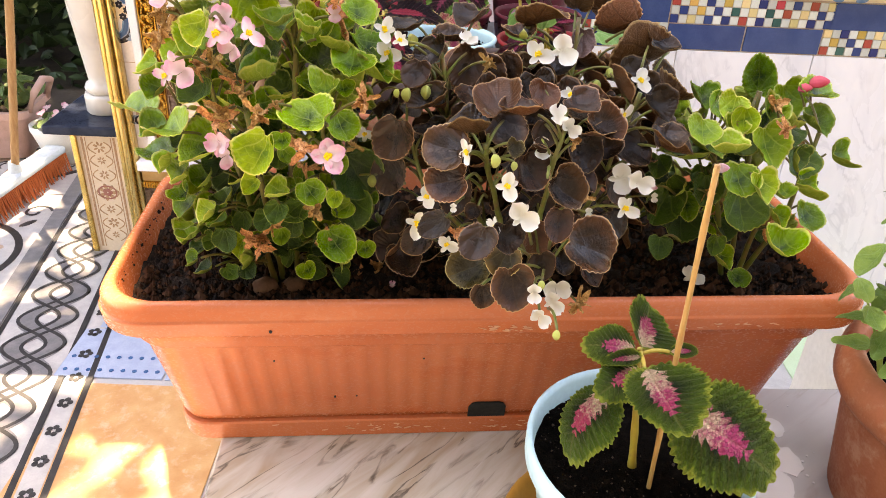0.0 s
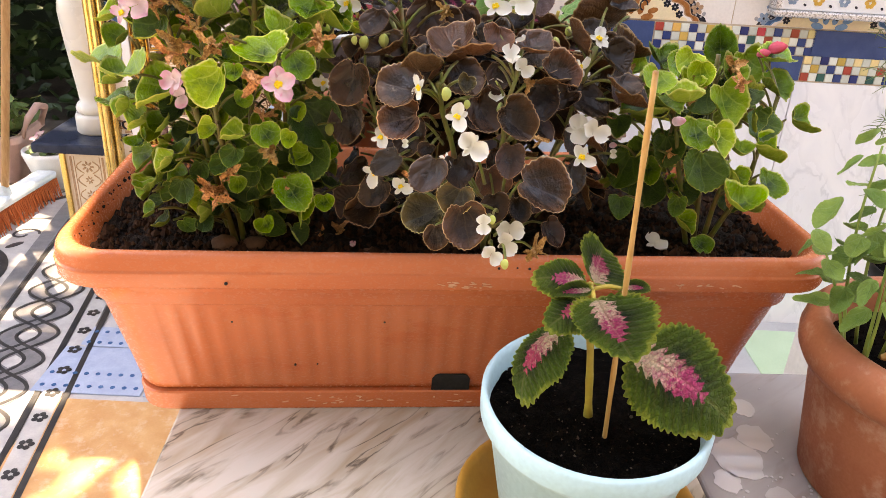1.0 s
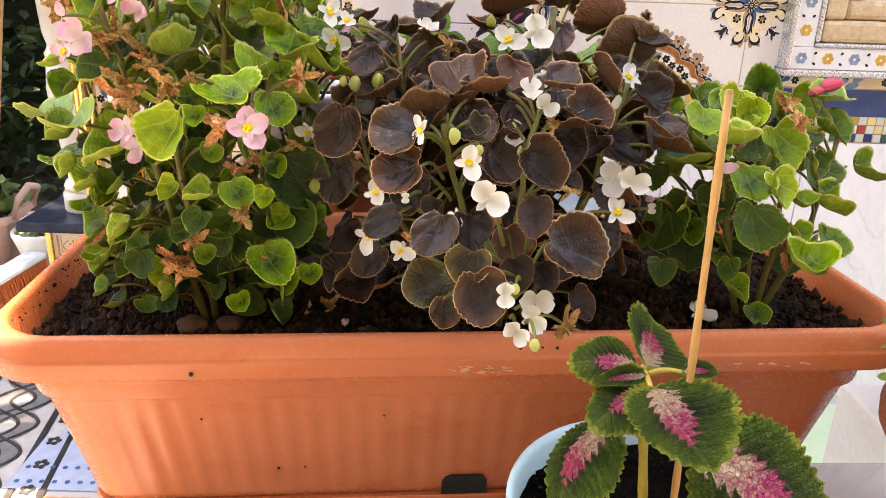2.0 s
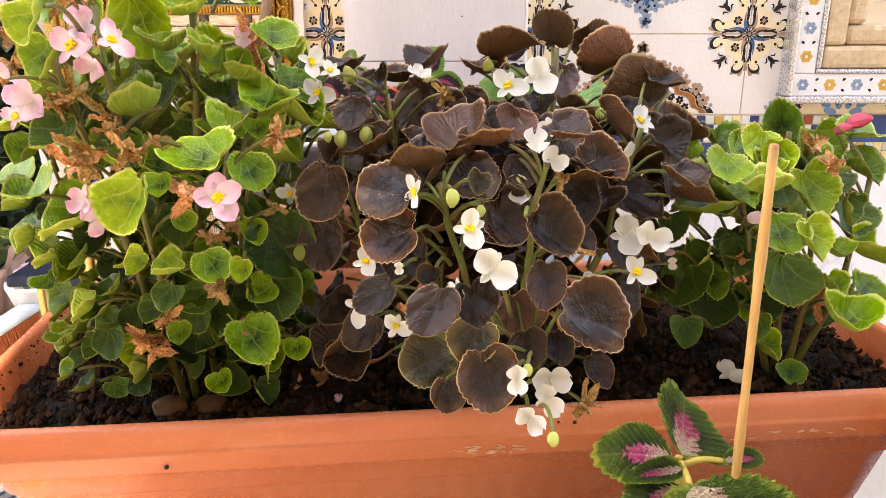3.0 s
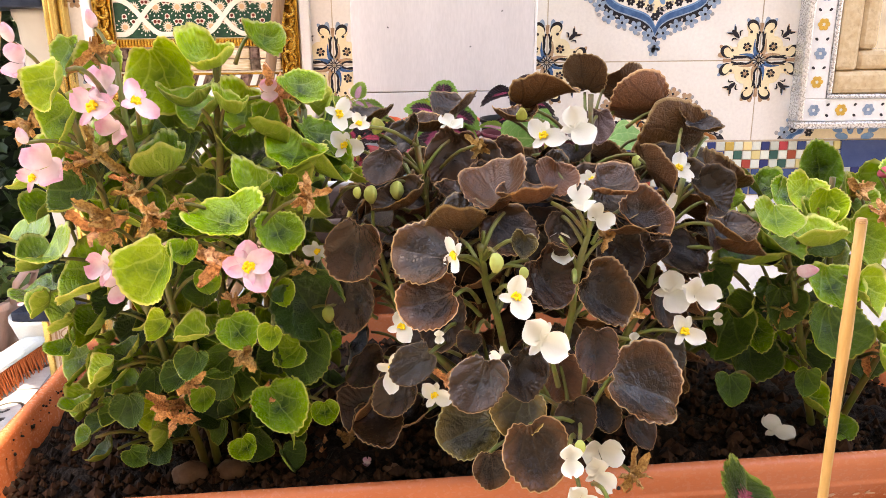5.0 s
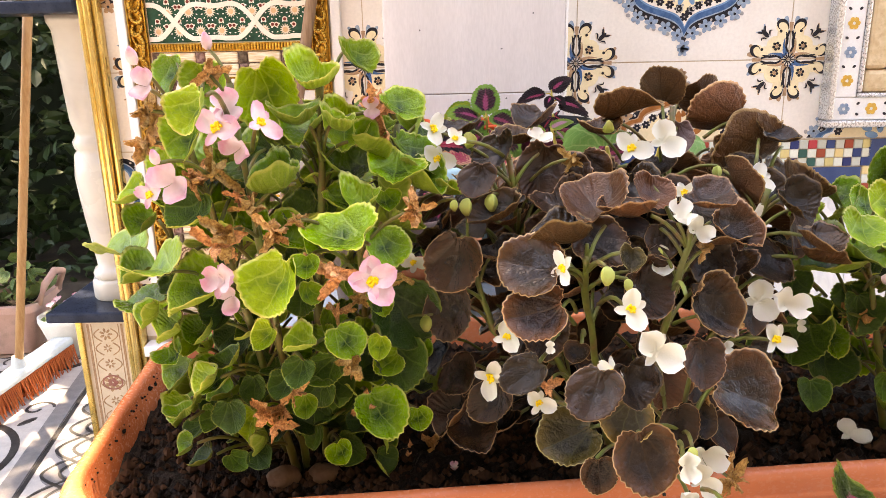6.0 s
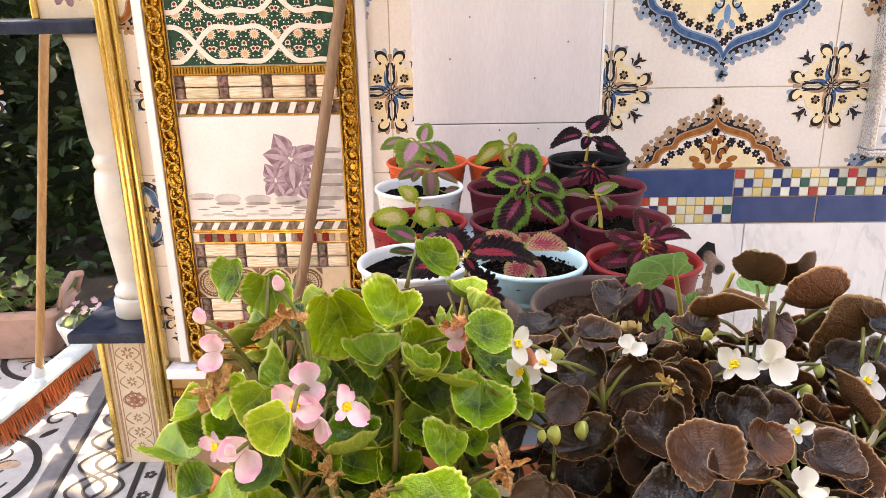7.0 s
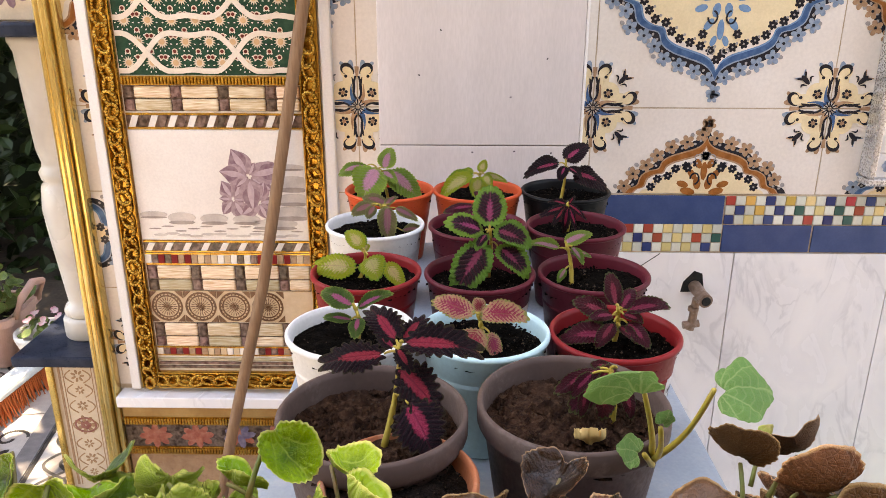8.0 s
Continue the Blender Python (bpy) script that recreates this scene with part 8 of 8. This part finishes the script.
coleus("coleus with red and yellow speckled leaves", (-0.028, 0.838, SOIL_TOP), C_SPECK, ((-34, 836, 290, -74, 851, 301, 0.6, 0), (-28, 836, 290, 17, 831, 293, 0.62, 1), (-29, 828, 280, -47, 804, 256, 0.85, 2), (-19, 826, 275, -10, 808, 254, 0.6, 0), (-30, 841, 288, -27, 861, 300, 0.6, 1)))
coleus("bushy crimson coleus with green leaf margins", (0.108, 0.842, SOIL_TOP), C_RED, ((107, 841, 298, 104, 864, 325, 0.55, 0), (118, 841, 293, 162, 846, 300, 0.42, 1), (103, 838, 288, 68, 851, 301, 0.6, 2), (113, 841, 295, 128, 861, 310, 0.6, 0), (100, 831, 272, 53, 828, 272, 0.55, 1), (104, 831, 285, 86, 814, 267, 0.55, 2), (117, 831, 284, 138, 816, 267, 0.65, 0), (110, 831, 280, 124, 816, 273, 0.6, 1), (104, 836, 291, 81, 834, 289, 0.6, 2), (114, 836, 291, 133, 831, 287, 0.6, 1)))
coleus("tall coleus with frilly black-purple leaves and hot pink hearts", (-0.110, 0.668, STAND_Z + 0.095), C_DARK, ((-109, 685, 323, -158, 680, 320, 0.55, 0), (-94, 685, 333, -35, 682, 333, 0.5, 1), (-96, 678, 315, -63, 662, 283, 0.75, 2), (-89, 660, 293, -69, 645, 260, 1.0, 0), (-100, 695, 330, -122, 715, 352, 0.7, 1), (-95, 695, 330, -78, 712, 345, 0.65, 2), (-98, 682, 329, -87, 670, 317, 0.7, 0), (-102, 690, 327, -116, 700, 334, 0.7, 2)))
coleus("wilted coleus hanging with brown-red leaves", (0.08, 0.705, STAND_Z + 0.095), C_RED, ((80, 704, 302, 42, 697, 268, 0.5, 0), (72, 697, 297, 67, 684, 266, 0.55, 1), (67, 707, 300, 30, 700, 283, 0.4, 2), (85, 700, 290, 95, 692, 261, 0.45, 0), (60, 702, 298, 42, 697, 280, 0.45, 1), (81, 712, 296, 62, 722, 298, 0.5, 2), (56, 700, 289, 51, 690, 264, 0.4, 0)))

# front coleus: few large leaves, with its bamboo skewer
fb = Vector((0.121, 0.225, 0.116))
front = thing("coleus", "single coleus with broad green leaves and magenta hearts in black peat", "plant", P(*fb), "coleus plants")
F_SET = [leaf_mesh("leaf", C_FRONT, 'ovate', 90 + i, cup=c, wave=w, tooth=0.042, curl=u, fold=f, nr=16, na=180, teeth=19) for i, (c, w, u, f) in enumerate(((-0.14, 0.06, 0.15, 0.05), (-0.3, 0.06, 0.9, 0.1), (0.15, 0.08, 0.3, 0.25), (-0.25, 0.08, 0.3, 0.05), (0.1, 0.1, 0.1, 0.6)))]
bm = bmesh.new()
stem_pts = curve_pts((0.1191, 0.215, 0.1219), (0.1066, 0.213, 0.2244), (0.001, 0.002, 0), 10)
add_tube(bm, [p - fb for p in stem_pts], [0.0036, 0.0028, 0.0027, 0.003, 0.0026, 0.0025, 0.0029, 0.0024, 0.0022, 0.0021, 0.002], 8)
# base, tip, the way its upper side faces, width over length, and shape
FRONT_LEAVES = (((0.1395, 0.212, 0.183), (0.2035, 0.178, 0.157), (0.35, -1, 0.7), 0.98, 0),
                ((0.09, 0.206, 0.2045), (0.0545, 0.185, 0.1656), (-0.72, -0.12, 0.7), 1.0, 3),
                ((0.1048, 0.192, 0.229), (0.1225, 0.152, 0.2143), (0.25, -0.85, 0.65), 1.2, 4),
                ((0.1075, 0.214, 0.2277), (0.1195, 0.248, 0.2385), (0.35, -0.8, 0.5), 1.3, 4),
                ((0.104, 0.208, 0.2315), (0.0715, 0.203, 0.2395), (-0.2, -0.75, 0.85), 0.95, 3),
                ((0.1064, 0.200, 0.2235), (0.0785, 0.182, 0.2195), (-0.1, -0.6, 0.9), 1.0, 3),
                ((0.1049, 0.203, 0.2295), (0.08, 0.197, 0.2298), (-0.1, -0.8, 0.9), 0.45, 2),
                ((0.1265, 0.214, 0.2261), (0.146, 0.215, 0.2275), (0, -1, 1), 0.55, 2))
for i, (b, tip, toward, wide, mesh) in enumerate(FRONT_LEAVES):
    blade(front, fb, F_SET[mesh], b, tip, toward, wide)
    near = stem_pts[6] if i < 2 else stem_pts[10]
    pb = bmesh.new()
    add_tube(pb, [q - fb for q in curve_pts(near, b, (0, 0, 0.002), 5)], [0.0018, 0.0017, 0.0016, 0.0015, 0.0014, 0.0013], 6)
    part("petiole", pb, STEM_YELLOW, front, smooth=True)
part("stem", bm, STEM_YELLOW, front, "ribbed yellow-green stem", smooth=True)
stick = thing("bamboo_skewer", "thin pale bamboo skewer standing in black peat", "plant stake", P(0.131, 0.204, 0.112))
bm = bmesh.new()
sk = [Vector((0, 0, -0.02)).lerp(Vector((-0.017, -0.027, 0.262)), i / 14) for i in range(15)]
add_tube(bm, sk, [0.0017 + 0.0004 * (i % 4 == 0) for i in range(15)], 8)
part("rod", bm, BAMBOO, stick, smooth=True)
part("cut_end", lathe([(0, 0.0005), (0.0013, 0.0005), (0.0016, 0.0), (0.0017, -0.001)], 10), WOOD, stick, at=P(-0.017, -0.027, 0.2622))

# ---- herb in the clay pot ----
HERB = leaf_material("fresh herb leaf", (0.13, 0.25, 0.05), (0.24, 0.38, 0.085), (0.3, 0.44, 0.12), 0.4, 0.3, (0.24, 0.38, 0.14), vary=0.2)
HERB_SET = [leaf_mesh("leaf", HERB, 'ovate', 120 + i, cup=c, wave=0.1, tooth=0.012, fold=0.15, nr=6, na=48, teeth=9) for i, c in enumerate((0.15, 0.3, -0.15))]
HERB_STEM = material("pale green herb stem", (0.26, 0.36, 0.09), (0.2, 0.3, 0.07), 60, 0.45, bump=0.1)
hb = Vector((0.385, 0.30, 0.13))
herb = thing("herb_plant", "slender green herb with small oval leaves in a clay pot", "plant", P(*hb))
hr = random.Random(77)
for k, (bx, by, tx, ty, tz) in enumerate(((0.34, 0.30, 0.292, 0.30, 0.235), (0.345, 0.31, 0.318, 0.30, 0.305), (0.35, 0.29, 0.335, 0.285, 0.275), (0.36, 0.32, 0.35, 0.32, 0.30), (0.37, 0.30, 0.385, 0.30, 0.29), (0.345, 0.28, 0.325, 0.262, 0.245), (0.39, 0.33, 0.42, 0.34, 0.30), (0.41, 0.29, 0.44, 0.28, 0.27))):
    pts = curve_pts((bx, by, 0.128), (tx, ty, tz), (hr.uniform(-0.006, 0.006), hr.uniform(-0.006, 0.006), 0), 9)
    bm = bmesh.new()
    add_tube(bm, [p - hb for p in pts], [0.0016 - 0.0008 * i / 9 for i in range(10)], 6)
    part("stem", bm, HERB_STEM, herb, smooth=True)
    for i in range(4, 10):
        for side in (0, 180):
            if hr.random() < 0.15:
                continue
            az = i * 90 + side + hr.uniform(-25, 25)
            r = (0.0125 if i < 8 else 0.009) * hr.uniform(0.7, 1.25)
            off = Vector((math.cos(radians(az)), math.sin(radians(az)), 0.15))
            set_leaf(herb, hb, hr.choice(HERB_SET), pts[i] + off * r * 1.4, r, az, hr.uniform(35, 80), hr.uniform(-30, 30))

# wispy feathery plant farther along the terrace
pot("plain black nursery pot with dark soil", 0.80, 0.86, FLOOR + 0.45, 0.09, 0.15, BLACK_POT, PEAT, 0.75, seed=6.0)
crate = thing("plant_block", "plain plaster block under a nursery pot", "block", P(0.80, 0.86, FLOOR))
part("block", box(-0.12, 0.12, -0.12, 0.12, 0, 0.45, 0.004), PLASTER, crate)
fe = thing("feathery_plant", "wispy feathery plant with thin arching stems", "plant", P(0.80, 0.86, FLOOR + 0.57))
WISP = leaf_material("thin feathery leaf", (0.14, 0.2, 0.07), (0.2, 0.26, 0.1), (0.2, 0.26, 0.1), 0.5, 0.3, (0.2, 0.26, 0.1))
fr = random.Random(21)
for k in range(11):
    a = radians(fr.uniform(100, 260))
    tip = Vector((math.cos(a) * fr.uniform(0.08, 0.24), math.sin(a) * 0.14, fr.uniform(0.16, 0.42)))
    pts = curve_pts((0, 0, 0), tip, Vector((0, 0, 0.07)), 12)
    bm = bmesh.new()
    add_tube(bm, pts, [0.0013 - 0.0008 * i / 12 for i in range(13)], 5)
    for i in range(3, 13):
        for j in range(4):
            d = Vector((fr.uniform(-1, 1), fr.uniform(-1, 1), fr.uniform(-0.6, 0.7))).normalized() * fr.uniform(0.015, 0.04)
            add_tube(bm, [pts[i], pts[i] + d * 0.6, pts[i] + d + Vector((0, 0, -0.004))], [0.0006, 0.0006, 0.0003], 4)
    part("stem", bm, WISP, fe, smooth=True)

# ---- pumpkin seedling behind the planter ----
GOURD = leaf_material("pale gourd leaf", (0.12, 0.27, 0.07), (0.17, 0.34, 0.09), (0.18, 0.34, 0.1), 0.5, 0.35, (0.36, 0.48, 0.2), vary=0.12)
G_SET = [leaf_mesh("leaf", GOURD, 'heart', 140 + i, cup=c, wave=0.1, tooth=0.02, curl=u, nr=9, na=60) for i, (c, u) in enumerate(((-0.35, 0.25), (-0.2, 0.3)))]
pk = Vector((0.10, 0.655, STAND_Z + 0.095))
pump = thing("gourd_seedling", "young gourd seedling with broad pale green leaves on long stalks", "plant", P(*pk))
for i, (b, tip, toward, wide) in enumerate((((0.074, 0.60, 0.341), (0.038, 0.590, 0.368), (0.35, 1, 0.55), 1.05), ((0.121, 0.60, 0.342), (0.157, 0.592, 0.352), (-0.35, -0.3, 1), 1.1), ((0.088, 0.60, 0.312), (0.092, 0.595, 0.326), (0, -1, 0.4), 0.7), ((0.078, 0.598, 0.292), (0.060, 0.59, 0.303), (0, -0.8, 0.8), 0.8))):
    blade(pump, pk, G_SET[i % 2], b, tip, toward, wide)
    bm = bmesh.new()
    add_tube(bm, [q - pk for q in curve_pts(pk, Vector(b), (0.004, 0.0, -0.006), 7)], [0.003, 0.0028, 0.0026, 0.0024, 0.0022, 0.002, 0.002, 0.0018], 7)
    part("petiole", bm, STEM_YELLOW, pump, smooth=True)

# pale dried rind lying on the dry soil
bm = bmesh.new()
for k in range(5):
    petal_mesh(bm, 0.013, 0.008, 1.2 * k, 0.5, 0.9, n=6)
for v in bm.verts:
    v.co += 0.0025 * noise.noise_vector(v.co * 180)
tagged(part("dried_rind", bm, material("pale yellow rind", (0.72, 0.5, 0.2), (0.55, 0.36, 0.14), 90, 0.7, bump=0.5), at=P(0.054, 0.662, STAND_Z + 0.105, -35, 0, 0), smooth=True), "crumpled pale yellow rind lying on dry soil", "rind")

# ---- succulents in the trough, flowers in the white pot, hedge ----
SUCC = leaf_material("succulent leaf", (0.06, 0.11, 0.03), (0.1, 0.16, 0.04), (0.2, 0.12, 0.05), 0.4, 0.1, (0.12, 0.18, 0.06), vary=0.4)
SUCC_MESH = leaf_mesh("leaf", SUCC, 'round', 150, cup=0.2, wave=0.05, tooth=0.0, nr=4, na=14)
su = thing("succulents", "mixed low green succulents crowding a garden trough", "plant", P(-1.98, 2.5, FLOOR + 0.17, 0, 0, 6))
sr = random.Random(31)
for k in range(240):
    c = Vector((sr.uniform(-0.42, 0.44), sr.uniform(-0.13, 0.12), 0.02 + 0.12 * sr.random() ** 1.5))
    set_leaf(su, Vector((0, 0, 0)), SUCC_MESH, c, sr.uniform(0.014, 0.032), sr.uniform(-180, 180), sr.uniform(10, 80), sr.uniform(-90, 90))
wf = thing("pot_flowers", "low plant with small pink flowers in a white bowl", "plant", P(-1.43, 2.45, FLOOR + 0.14))
for k in range(40):
    a, r = sr.uniform(0, 6.28), sr.uniform(0, 0.085)
    set_leaf(wf, Vector((0, 0, 0)), SUCC_MESH, Vector((r * math.cos(a), r * math.sin(a), sr.uniform(0.0, 0.05))), sr.uniform(0.012, 0.02), math.degrees(a), sr.uniform(20, 80), 0)
for k in range(5):
    a = k * 1.3
    set_flower(wf, Vector((0, 0, 0)), PINK_FLOWERS[k % 3], Vector((0.05 * math.cos(a), 0.05 * math.sin(a), 0.06)), 0.018, -90, 50, k * 40, stamens=False)


def leaf_cloud(name, label, mat, count, size, where, seed, category, at=None):
    """Loose leaves joined into one mass."""
    rnd = random.Random(seed)
    verts, faces = [], []
    for _ in range(count):
        c = where(rnd)
        if c is None:
            continue
        r = rnd.uniform(*size)
        m = Euler((rnd.uniform(-1.2, 1.2), rnd.uniform(-1.2, 1.2), rnd.uniform(0, 6.28))).to_matrix()
        b = len(verts)
        for p in ((0, -1, 0), (0.5, -0.35, 0.12), (0.45, 0.35, 0.1), (0, 1, -0.1), (-0.45, 0.35, 0.1), (-0.5, -0.35, 0.12), (0, 0, 0)):
            verts.append(c + m @ (Vector(p) * r))
        faces += [(b + i, b + (i + 1) % 6, b + 6) for i in range(6)]
    me = bpy.data.meshes.new(name)
    me.from_pydata([tuple(S * v) for v in verts], [], faces)
    me.materials.append(mat)
    ob = new(name, me)
    if at is not None:
        ob.matrix_basis = at
    return tagged(ob, label, category, kind="stuff")


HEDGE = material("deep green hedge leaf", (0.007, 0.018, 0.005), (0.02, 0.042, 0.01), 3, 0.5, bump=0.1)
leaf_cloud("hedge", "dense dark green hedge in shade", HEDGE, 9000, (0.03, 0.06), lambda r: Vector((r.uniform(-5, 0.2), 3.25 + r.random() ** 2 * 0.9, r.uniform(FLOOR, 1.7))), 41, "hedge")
# near-black sheet behind the leaves: the hedge's inner shade as colour
hb_ = part("backdrop", box(-8, 3, 4.2, 4.4, FLOOR, 1.6), material("hedge shade sheet", (0.008, 0.014, 0.006), (0.014, 0.022, 0.008), 2, 0.95), at=None)
tagged(hb_, "dark sheet standing in for the hedge's shaded depth", "backdrop", kind="structure")
# loose crowns added out of view over the hedge; their gaps pass sun in spots
def crown_place(r):
    x, y, z = r.uniform(-5.0, 0.5), r.uniform(3.0, 4.6), r.uniform(1.5, 6.4)
    u, v = x + y * 0.42, z - y * 2.2
    if noise.noise(Vector((u * 3.2, v * 3.2, 122.204))) * 0.6 + noise.noise(Vector((u * 7.5, v * 7.5, 31.7))) > 0.13:
        return None
    return Vector((x, y, z))
leaf_cloud("hedge_crown", "unseen loose leafy crowns added to break the sun into spots", HEDGE, 11000, (0.05, 0.09), crown_place, 43, "hedge")
